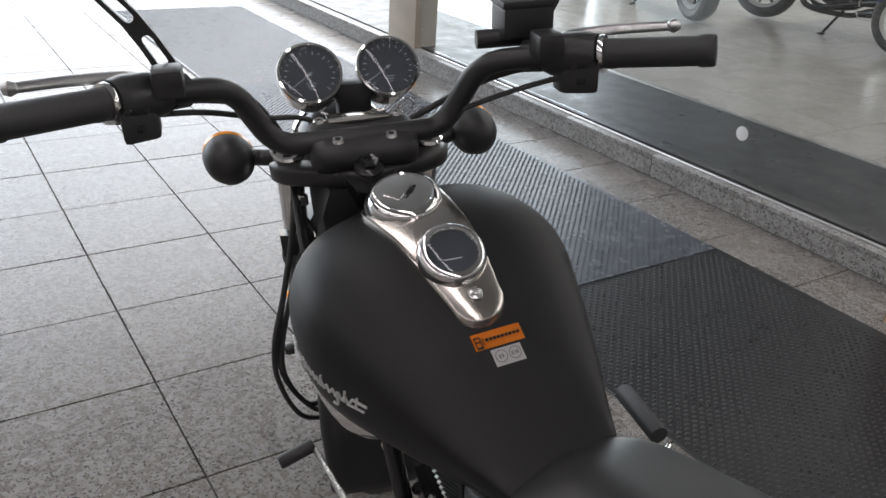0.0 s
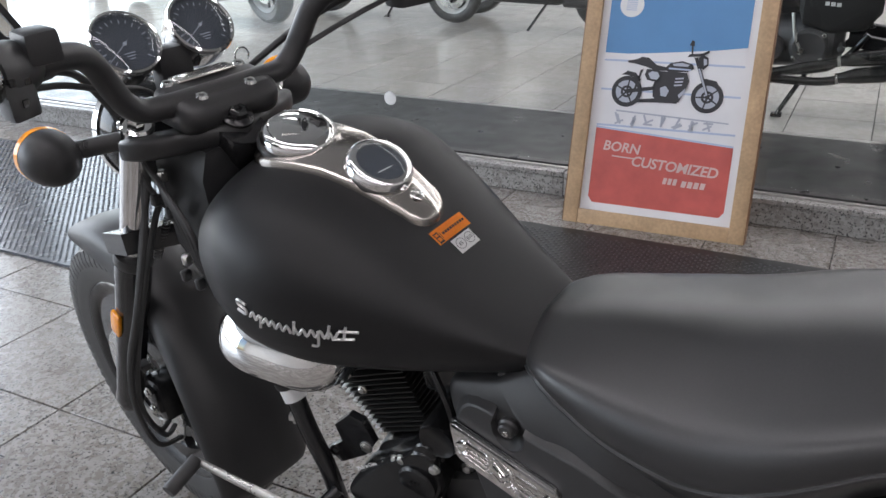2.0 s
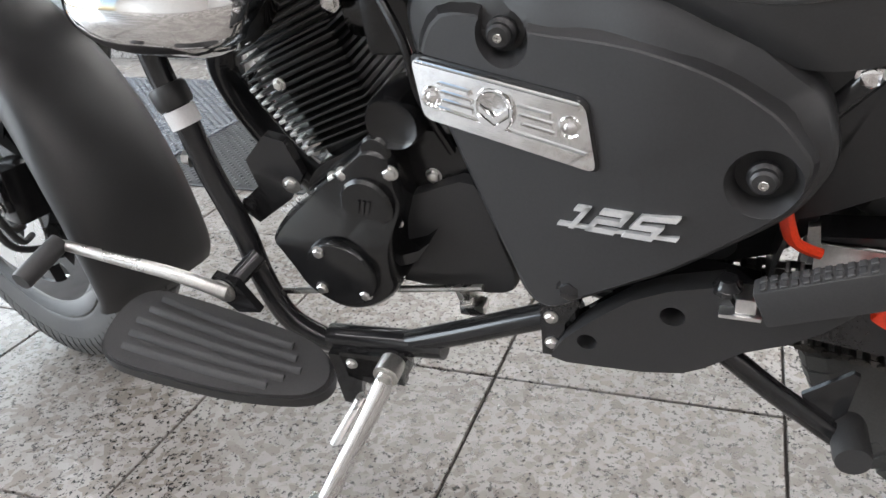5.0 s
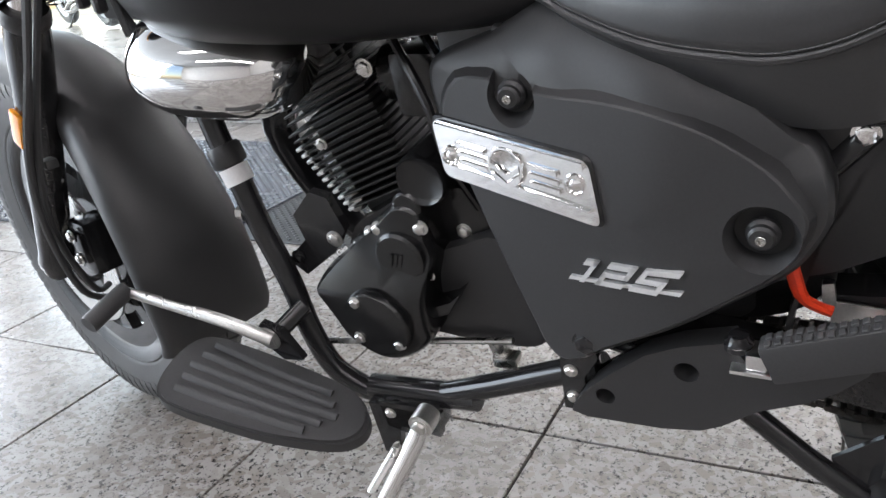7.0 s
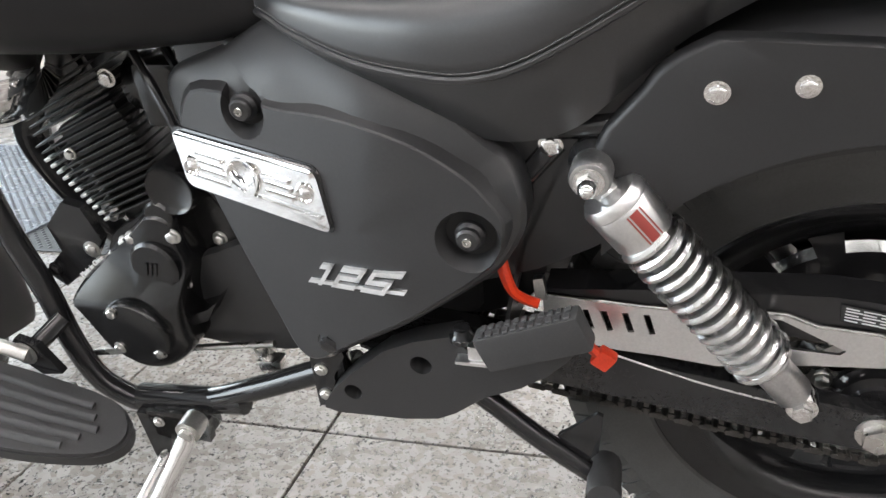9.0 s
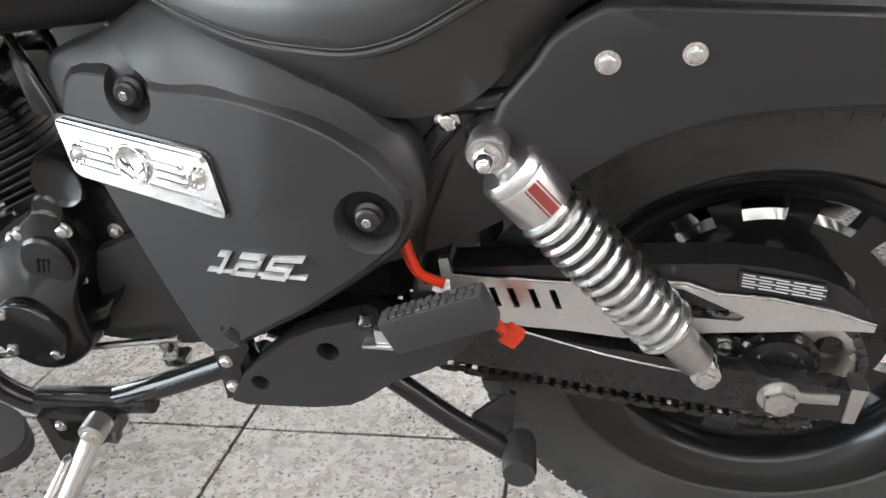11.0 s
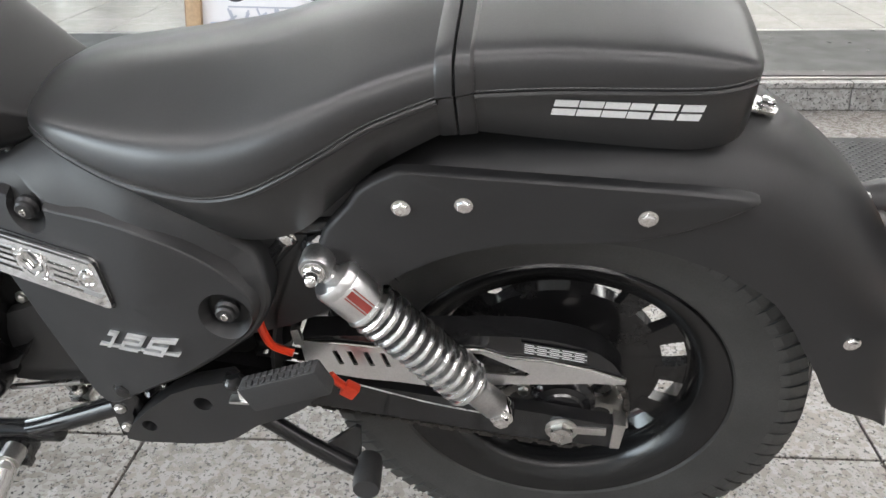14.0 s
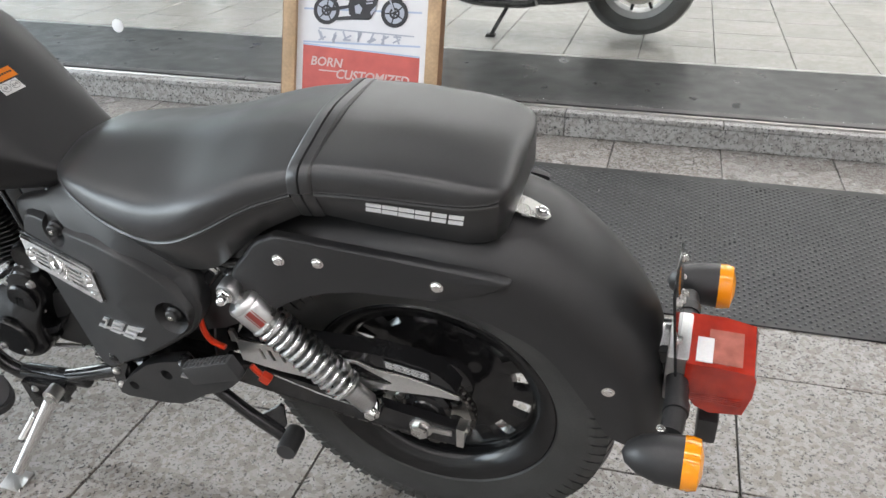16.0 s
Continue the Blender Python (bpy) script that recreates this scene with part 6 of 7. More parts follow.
# frame
for side in (-1, 1):
    x = 0.085 * side
    ft = P("frame_tube", tube([(0.03 * side, 0.985, 0.72), (0.042 * side, 0.978, 0.62), (0.051 * side, 0.967, 0.546), (0.061 * side, 0.947, 0.495), (0.067 * side, 0.933, 0.43), (0.075 * side, 0.909, 0.355), (0.082 * side, 0.897, 0.292), (x, 0.878, 0.237), (x, 0.845, 0.211), (x, 0.815, 0.205), (x, 0.735, 0.218), (x, 0.66, 0.247), (x, 0.568, 0.288), (x, 0.51, 0.312)], 0.0145, 14, 5), GLOSS, "gloss black cradle tube")
    part("sleeve", lathe([(0, 0), (0.019, 0), (0.021, 0.004), (0.021, 0.022), (0.018, 0.026), (0, 0.026)], (0.058 * side, 0.9535, 0.508), (-0.17 * side, 0.38, 1), 24), PLASTIC, ft)
    part("white_band", lathe([(0, 0), (0.0178, 0), (0.0178, 0.021), (0, 0.021)], (0.0615 * side, 0.9455, 0.487), (-0.17 * side, 0.38, 1), 24), WHITE, ft, "white plastic band")
    part("clamp_bolt", bolt((0.066 * side, 0.952, 0.447), (-0.2, 1, 0.1), 0.0075, 0.010), STEEL, ft)
P("backbone", tube([(0, 0.93, 0.80), (0, 0.75, 0.69), (0, 0.55, 0.66), (0, 0.30, 0.63), (0, 0.10, 0.66)], 0.022, 14, 4), GLOSS, "gloss black frame backbone")
for side in (-1, 1):
    P("seat_rail", tube([(0.06 * side, 0.58, 0.665), (0.095 * side, 0.42, 0.62), (0.105 * side, 0.25, 0.615), (0.105 * side, 0.05, 0.65)], 0.012, 12, 4), GLOSS)
    P("rear_stay", tube([(0.085 * side, 0.51, 0.35), (0.10 * side, 0.40, 0.46), (0.105 * side, 0.28, 0.60)], 0.011, 12, 3), GLOSS)
P("inner_mudguard", pillow([(0.36, 0.60), (0.30, 0.56), (0.30, 0.45), (0.34, 0.40), (0.42, 0.40), (0.44, 0.55)], (0.37, 0.5), [(1.0, 0.075), (1.0, -0.075), (0.01, -0.075)], k=3), GLOSS)
P("engine_mount", joined(plate([(0.924, 0.372), (0.90, 0.352), (0.845, 0.392), (0.822, 0.425), (0.835, 0.468), (0.858, 0.474), (0.892, 0.440), (0.886, 0.405)], -0.040, -0.052, 0.002, 1), bolt((-0.052, 0.905, 0.378), (-1, 0, 0), 0.007, 0.006)), GLOSS, "gloss black engine bracket")
mn = P("mount_nut", bolt((-0.052, 0.840, 0.4116), (-1, 0, 0), 0.0075, 0.004), STEEL)
part("stud_end", lathe([(0, 0), (0.014, 0), (0.014, 0.010), (0.010, 0.013), (0, 0.013)], (-0.020, 0.813, 0.4512), (-1, 0.2, 0.2), 20), STEEL, mn)
P("footrest_bracket", joined(tube([(-0.09, 0.885, 0.335), (-0.125, 0.905, 0.318)], 0.011, 10), plate([(0.935, 0.318), (0.918, 0.338), (0.89, 0.33), (0.87, 0.29), (0.90, 0.285)], -0.128, -0.138, 0.003, 1)), GLOSS)
P("stand_bracket", joined(box((-0.095, 0.755, 0.200), (0.03, 0.075, 0.035), 0.004), plate([(0.815, 0.21), (0.812, 0.125), (0.79, 0.125), (0.775, 0.18), (0.72, 0.175), (0.715, 0.21)], -0.100, -0.112, 0.002, 1)), GLOSS, "gloss black side stand bracket")
stand = P("side_stand", tube([(-0.128, 0.728, 0.214), (-0.138, 0.735, 0.196), (-0.170, 0.7555, 0.155), (-0.220, 0.795, 0.078)], [0.011, 0.0125, 0.0115, 0.0115], 14), CHROME, "chromed side stand propped on the floor")
part("pivot", joined(lathe([(0, -0.012), (0.0155, -0.012), (0.0155, 0.012), (0, 0.012)], (-0.122, 0.729, 0.212), (1, 0, 0), 24), bolt((-0.134, 0.729, 0.212), (-1, 0, 0), 0.008, 0.007)), STEEL, stand)
part("foot", box((-0.228, 0.803, 0.0575), (0.045, 0.05, 0.006), 0.002, None), STEEL, stand)
coil = []
for i in range(200):
    t = i / 199
    q = Vector((-0.150, 0.745, 0.19)) + (Vector((-0.185, 0.775, 0.14)) - Vector((-0.150, 0.745, 0.19))) * t
    coil.append(q + Vector((0.005 * math.cos(i * 0.75), 0.012 + 0.005 * math.sin(i * 0.75), 0)))
part("return_spring", tube(coil, 0.0012, 5), STEEL, stand)

# floor boards
BOARD = [(-0.238, 1.017), (-0.205, 1.032), (-0.160, 1.034), (-0.135, 1.015), (-0.130, 0.965), (-0.131, 0.885), (-0.137, 0.815), (-0.155, 0.780), (-0.180, 0.765), (-0.203, 0.770), (-0.220, 0.793), (-0.238, 0.856), (-0.246, 0.923), (-0.249, 0.988)]


def board_z(y):
    return 0.250 + 0.2 * (y - 0.765)


def board(scale, z0, z1, bev=0.003):
    line = curve_through([(x, y, 0) for x, y in BOARD], 3, True)
    cx, cy = -0.185, 0.90
    bm = loft([[(cx + (q.x - cx) * scale, cy + (q.y - cy) * scale, board_z(cy + (q.y - cy) * scale) + z) for q in line] for z in (z0, z1)])
    return rounded(bm, bev, 2)


fb = P("floorboard", board(1.0, -0.016, -0.004, 0.004), PLASTIC, "black ribbed rubber floorboard")
part("rubber_pad", board(0.965, -0.006, 0.0, 0.002), GRIP, fb)
for k in range(5):
    u = -0.038 + 0.019 * k
    line = []
    for y in (0.80 + 0.012 * abs(k - 2), 0.86, 0.92, 0.98, 1.005 - 0.004 * abs(k - 2)):
        t = (y - 0.76) / 0.27
        x = -0.184 - 0.006 * math.sin(t * 3) + u * (0.72 + 0.36 * t)
        line.append((x, y, board_z(y) + 0.0005))
    part("rib", tube(line, 0.0062, 10, 3, flat=0.5), GRIP, fb)
bm_ = P("board_mount", box((-0.15, 0.895, 0.260), (0.05, 0.05, 0.012), 0.003), STEEL)
part("bolt", bolt((-0.139, 0.910, 0.318), (-1, 0, 0), 0.011, 0.006), STEEL, bm_)
sh = P("gear_lever", tube([(-0.146, 0.900, 0.322), (-0.150, 0.93, 0.336), (-0.152, 0.972, 0.3475), (-0.152, 1.04, 0.357), (-0.152, 1.117, 0.368)], [0.0085, 0.0085, 0.0078, 0.007, 0.0062], 12, 4, flat=0.55), STEEL, "chromed gear lever with a rubber toe peg")
part("toe_peg", lathe([(0, 0), (0.0125, 0), (0.0125, 0.062), (0.0115, 0.066), (0, 0.066)], (-0.150, 1.117, 0.368), (-1, 0.06, -0.10), 20), GRIP, sh, "black rubber toe peg")

# pillion footrest guard and peg
FOOT = [(0.521, 0.316), (0.508, 0.3363), (0.4806, 0.364), (0.445, 0.3945), (0.415, 0.4096), (0.370, 0.423), (0.363, 0.409), (0.355, 0.396), (0.3326, 0.3934), (0.262, 0.4185), (0.268, 0.408), (0.289, 0.3855), (0.315, 0.3667), (0.3495, 0.350), (0.381, 0.3236), (0.400, 0.313), (0.436, 0.3065), (0.508, 0.3036), (0.523, 0.308)]
fg = P("footrest_guard", rounded(plate(FOOT, -0.128, -0.152), 0.004, 2), PANEL, "moulded matt black footrest guard")
cut(fg, lathe([(0, 0), (0.011, 0), (0.011, 0.1), (0, 0.1)], (-0.10, 0.4095, 0.382), (-1, 0, 0), 24), lathe([(0, 0), (0.0095, 0), (0.0095, 0.1), (0, 0.1)], (-0.10, 0.487, 0.3355), (-1, 0, 0), 24))
P("guard_backing", plate([(0.53, 0.315), (0.46, 0.375), (0.37, 0.40), (0.30, 0.39), (0.40, 0.31)], -0.112, -0.127, 0.003, 1), GLOSS)
for y, z in ((0.4065, 0.385), (0.484, 0.3385)):
    part("bolt", bolt((-0.128, y, z), (-1, 0, 0), 0.006, 0.006), STEEL, fg)
hinge = P("peg_hinge", joined(box((-0.150, 0.350, 0.4115), (0.022, 0.017, 0.016), 0.002), box((-0.150, 0.354, 0.4005), (0.026, 0.034, 0.004), 0.001)), CAN, "plated peg hinge")
part("hinge_cap", lathe([(0, 0), (0.0125, 0), (0.0125, 0.005), (0.0095, 0.008), (0.008, 0.013), (0, 0.014)], (-0.146, 0.366, 0.416), (0, 0, 1), 20), GLOSS, hinge, "black domed cap")
peg_m = Matrix.Translation((-0.1725, 0.2945, 0.4465)) @ pose(0, 0, 0, -22, 0, 0)
peg = P("pillion_peg", joined(box((0, 0, 0), (0.021, 0.098, 0.037), 0.004, peg_m)), GRIP, "black rubber pillion peg folded up")
for i in range(11):
    for j in range(2):
        part("tread_block", box((-0.0048 + 0.0096 * j, -0.040 + 0.008 * i, 0.0190), (0.0072, 0.0055, 0.0025), 0.0008, peg_m, 1), GRIP, peg)
P("pivot_plate", joined(box((-0.125, 0.515, 0.350), (0.022, 0.030, 0.105), 0.008), bolt((-0.150, 0.500, 0.398), (-1, 0, 0), 0.009, 0.006), lathe([(0, 0), (0.015, 0), (0.016, 0.012), (0.012, 0.016), (0, 0.016)], (-0.135, 0.500, 0.398), (-1, 0, 0), 24)), GLOSS, "gloss black pivot plate")

# centre stand lever and cable ties
cs = P("centre_stand", joined(tube([(-0.080, 0.50, 0.345), (-0.088, 0.43, 0.330), (-0.095, 0.37, 0.294), (-0.10, 0.315, 0.250), (-0.10, 0.256, 0.204)], 0.0115, 12, 3), tube([(-0.07, 0.44, 0.235), (0.09, 0.44, 0.235)], 0.011, 12), plate([(0.293, 0.253), (0.252, 0.291), (0.246, 0.288), (0.251, 0.237), (0.266, 0.215), (0.283, 0.228)], -0.094, -0.099, 0.0015, 1)), GLOSS, "gloss black centre stand")
part("rubber_foot", lathe([(0, -0.026), (0.0165, -0.026), (0.018, -0.02), (0.018, 0.02), (0.0165, 0.026), (0, 0.026)], (-0.108, 0.244, 0.207), (1, 0.1, -0.1), 24), GRIP, cs, "black rubber foot")
P("cable_tie", joined(tube([(-0.118, 0.333, 0.500), (-0.126, 0.3275, 0.481), (-0.127, 0.321, 0.461), (-0.126, 0.310, 0.452), (-0.126, 0.298, 0.448)], 0.0080, 8, 4, flat=0.6)), RED_TAPE, "bright red plastic band")
P("cable_tie", joined(tube([(-0.124, 0.262, 0.413), (-0.125, 0.256, 0.405), (-0.125, 0.247, 0.395)], 0.0072, 8, 3, flat=0.7), box((0, 0, 0), (0.012, 0.018, 0.020), 0.003, Matrix.Translation((-0.125, 0.2415, 0.3905)) @ pose(0, 0, 0, 35, 0, 0))), RED_TAPE, "bright red plastic band")
P("thin_cable", tube([(-0.112, 0.235, 0.385), (-0.112, 0.16, 0.362), (-0.110, 0.09, 0.345)], 0.0009, 6, 3), STEEL)

# chromed horn cover below the tank
for side in (-1, 1):
    rings = []
    for i in range(15):
        t = -1 + 2 * i / 14
        k = math.sqrt(max(0.0, 1 - abs(t) ** 3.2)) + 0.02
        y = 0.884 - 0.104 * t
        rings.append([((0.084 + 0.076 * k * math.copysign(abs(math.cos(a)) ** 1.1, math.cos(a))) * side, y, 0.651 - 0.004 * t + 0.060 * k * math.copysign(abs(math.sin(a)) ** 1.1, math.sin(a))) for a in (j * 2 * math.pi / 40 for j in range(40))])
    P("horn_cover", loft(rings), CHROME, "rounded chrome horn cover", smooth=60)
# right foot peg and brake pedal
bp = P("brake_pedal", tube([(0.12, 0.62, 0.36), (0.20, 0.66, 0.40), (0.285, 0.690, 0.438)], 0.008, 10, 3), CHROME, "chromed brake pedal")
part("pedal_rubber", lathe([(0, 0), (0.015, 0), (0.0155, 0.11), (0.012, 0.115), (0, 0.115)], (0.285, 0.715, 0.44), (0.2, 1, 0.0), 20), GRIP, bp)

# brackets and panels low on the frame
sb = P("stand_bracket", joined(tube([(-0.085, 0.822, 0.212), (-0.085, 0.672, 0.226)], 0.0165, 12), plate([(0.80, 0.215), (0.725, 0.220), (0.722, 0.185), (0.75, 0.165), (0.795, 0.175)], -0.10, -0.112, 0.003, 1)), GLOSS, "gloss black stand bracket")
for y, z in ((0.785, 0.200), (0.738, 0.203)):
    part("bolt", bolt((-0.112, y, z), (-1, 0, 0), 0.0052, 0.004), STEEL, sb)
pp = P("pivot_bracket", rounded(plate([(0.535, 0.300), (0.533, 0.365), (0.522, 0.392), (0.500, 0.396), (0.494, 0.372), (0.510, 0.345), (0.514, 0.300)], -0.130, -0.142), 0.003, 1), GLOSS, "gloss black pivot bracket")
for y, z, r in ((0.509, 0.381, 0.0062), (0.523, 0.352, 0.005), (0.524, 0.318, 0.005)):
    part("bolt", bolt((-0.142, y, z), (-1, 0, 0), r, 0.004), STEEL, pp)
for side in (-1, 1):
    ip = P("inner_panel", rounded(plate([(0.42, 0.70), (0.20, 0.71), (0.175, 0.60), (0.20, 0.535), (0.255, 0.500), (0.30, 0.475), (0.40, 0.44)], 0.098 * side, 0.110 * side), 0.003, 1), PANEL, "matt black inner panel")
    part("bolt", bolt((0.110 * side, 0.2845, 0.598), (side, 0, 0), 0.0072, 0.005), CHROME, ip)
for k, pts in enumerate(([(-0.05, 0.70, 0.66), (-0.075, 0.66, 0.60), (-0.070, 0.655, 0.54), (-0.05, 0.64, 0.47)], [(-0.03, 0.68, 0.66), (-0.06, 0.64, 0.62), (-0.065, 0.635, 0.56), (-0.06, 0.62, 0.49)])):
    P("rubber_hose", tube(pts, 0.0048, 9, 5), CASE, "thin black rubber hose")

# ---- tail ----
CLEAR_TAG = material("clear_film_on_red", (0.40, 0.13, 0.10), 0.08, stain=0.3, stain_size=40, coat=1.0)
tail = P("tail_lamp_base", joined(box((0, -0.371, 0.466), (0.095, 0.030, 0.088), 0.006), box((0, -0.352, 0.47), (0.05, 0.03, 0.07), 0.004)), ALLOY, "grey lamp base")
LENS_SIDE = [(-0.382, 0.507), (-0.430, 0.5075), (-0.471, 0.501), (-0.475, 0.492), (-0.4745, 0.458), (-0.466, 0.420), (-0.422, 0.4155), (-0.402, 0.425), (-0.389, 0.444), (-0.383, 0.470)]
lens_bm = plate(LENS_SIDE, -0.050, 0.050, 0.005, 2)
for v in lens_bm.verts:
    v.co.x *= 1.0 - 1.2 * max(0.0, -0.43 - v.co.y)
lens = part("tail_lens", lens_bm, RED_LENS, tail, "red tail lamp lens")
part("paper_tag", box((-0.020, -0.405, 0.5082), (0.046, 0.022, 0.0020), 0), WHITE, tail, "white paper tag")
part("clear_patch", box((-0.010, -0.432, 0.5076), (0.064, 0.046, 0.0012), 0), CLEAR_TAG, tail)
for k in range(4):
    part("lens_ridge", box((0, -0.428, 0.438 + 0.006 * (k % 2) + 0.002 * k), (0.1012, 0.07, 0.0016), 0.0004, seg=1), RED_LENS, tail)
for side in (-1, 1):
    p = Vector((0.174 * side, -0.345 if side < 0 else -0.366, 0.455))
    s = P("rear_turn_signal", lathe([(0, -0.028), (0.014, -0.022), (0.026, -0.004), (0.033, 0.022), (0.0345, 0.048), (0.0345, 0.052), (0, 0.052)], p, (0, -1, 0.02), 36), PLASTIC, "black rear turn signal")
    part("lens", lathe([(0, 0.05), (0.0352, 0.05), (0.0355, 0.060), (0.033, 0.070), (0.02, 0.075), (0, 0.076)], p, (0, -1, 0.02), 36), AMBER, s, "amber lens")
    part("stalk", tube([(0.135 * side, -0.375, 0.459), (0.10 * side, -0.378, 0.464), (0.045 * side, -0.374, 0.468)], 0.0155, 16), PLASTIC, s)
    part("stalk_collar", lathe([(0, 0), (0.0175, 0), (0.0175, 0.016), (0, 0.016)], (0.088 * side, -0.378, 0.465), (side, 0, 0), 20), PLASTIC, s)
    part("bolt", bolt((0.15 * side, -0.362, 0.484), (0, 0, 1), 0.004, 0.004), STEEL, s)
pb = P("plate_bracket", box((0, -0.366, 0.530), (0.11, 0.004, 0.20), 0.0015, pose(0, -0.366, 0.53, -6, 0, 0) @ pose(0, 0.366, -0.53)), GLOSS, "black number plate bracket without a plate")
for x, z in ((-0.046, 0.61), (0.046, 0.61), (-0.046, 0.545), (0.046, 0.545), (0.0, 0.575)):
    part("bolt", bolt((x, -0.368 + 0.105 * (z - 0.53), z), (0, -1, 0.1), 0.0048, 0.006), STEEL, pb)
P("tail_bracket", joined(box((0, -0.358, 0.47), (0.07, 0.03, 0.07), 0.005), tube([(-0.12, -0.384, 0.455), (0.12, -0.384, 0.455)], 0.009, 12)), GLOSS)
P("rear_reflector", box((0, -0.425, 0.362), (0.085, 0.030, 0.05), 0.006), PLASTIC, "dark rear reflector housing")

# ---- framed poster that leans on the shop window ----
PW, PH, LEANBACK = 0.636, 0.92, 16.0
poster = thing("framed_poster", "pine framed motorcycle poster leaning against the shop window", "poster", pose(2.085, -0.605, 0, 0, 0, 2.0) @ pose(0, 0, 0, 0, LEANBACK, 0))
# in the thing's axes x is its depth, y its width, z its height
T, FW = 0.045, 0.052
for y in (-PW / 2 + FW / 2, PW / 2 - FW / 2):
    part("frame_stile", rounded(box((T / 2, y, PH / 2), (T, FW, PH)), 0.002, 2), WOOD, poster)
for z in (FW / 2, PH - FW / 2):
    part("frame_rail", rounded(box((T / 2 + 0.0005, 0, z), (T - 0.002, PW - 2 * FW - 0.001, FW)), 0.002, 2), WOOD, poster)
for side in (-1, 1):
    part("side_strip", box((T / 2 + 0.012, side * (PW / 2 + 0.0015), PH / 2), (T + 0.024, 0.003, PH - 0.006), 0.001, seg=1), WOOD_SIDE, poster, "brown stained outer edge")
part("backing", box((T - 0.004, 0, PH / 2), (0.006, PW - 2 * FW + 0.01, PH - 2 * FW + 0.01)), WOOD_SIDE, poster)
X0 = 0.022
paper = part("sheet", box((X0 + 0.004, 0, PH / 2), (0.008, PW - 2 * FW + 0.004, PH - 2 * FW + 0.004)), PAPER, poster, "white poster sheet")
IW, IH = PW - 2 * FW, PH - 2 * FW


def uv(u, v):
    """From shares of the sheet, seen from the front, u to the right, v up."""
    return IW / 2 - u * IW, FW + v * IH


def sheet(points, lift, mat, name="print"):
    line = [uv(u, v) for u, v in points]
    bm = loft([[(x, y, z) for y, z in line] for x in (X0 - lift * 0.0004 + 0.0002, X0 - lift * 0.0004)])
    return part(name, bm, mat, paper)


def disc(u, v, r, lift, mat, hole=0.0, name="print"):
    y, z = uv(u, v)
    prof = [(r, 0), (r, 0.0002), (hole, 0.0002), (hole, 0)] if hole else [(0, 0), (r, 0), (r, 0.0002), (0, 0.0002)]
    return part(name, lathe(prof, (X0 - lift * 0.0004 + 0.0002, y, z), (-1, 0, 0), 32, closed=bool(hole)), mat, paper)


sheet([(0.05, 0.690), (0.95, 0.690), (0.95, 0.97), (0.05, 0.97)], 2, BLUE)
sheet([(0.05, 0.690), (0.40, 0.690), (0.95, 0.740), (0.95, 0.690), (0.95, 0.66), (0.05, 0.64)], 3, PAPER)
sheet([(0.05, 0.66), (0.62, 0.690), (0.95, 0.720), (0.95, 0.735), (0.40, 0.700), (0.05, 0.682)], 4, PAPER)
for v in (0.655, 0.53, 0.375):
    sheet([(0.05, v), (0.95, v + 0.004), (0.95, v + 0.012), (0.05, v + 0.008)], 4, PALE_INK)
sheet([(0.05, 0.37), (0.95, 0.335), (0.95, 0.06), (0.92, 0.035), (0.08, 0.035), (0.05, 0.06)], 2, RED)
sheet([(0.05, 0.365), (0.95, 0.33), (0.95, 0.338), (0.05, 0.373)], 5, PALE_INK)
disc(0.19, 0.895, 0.042, 5, WHITE)
for k in range(6):
    sheet([(0.155, 0.872 + 0.008 * k), (0.225, 0.872 + 0.008 * k), (0.225, 0.875 + 0.008 * k), (0.155, 0.875 + 0.008 * k)], 7, PALE_INK)
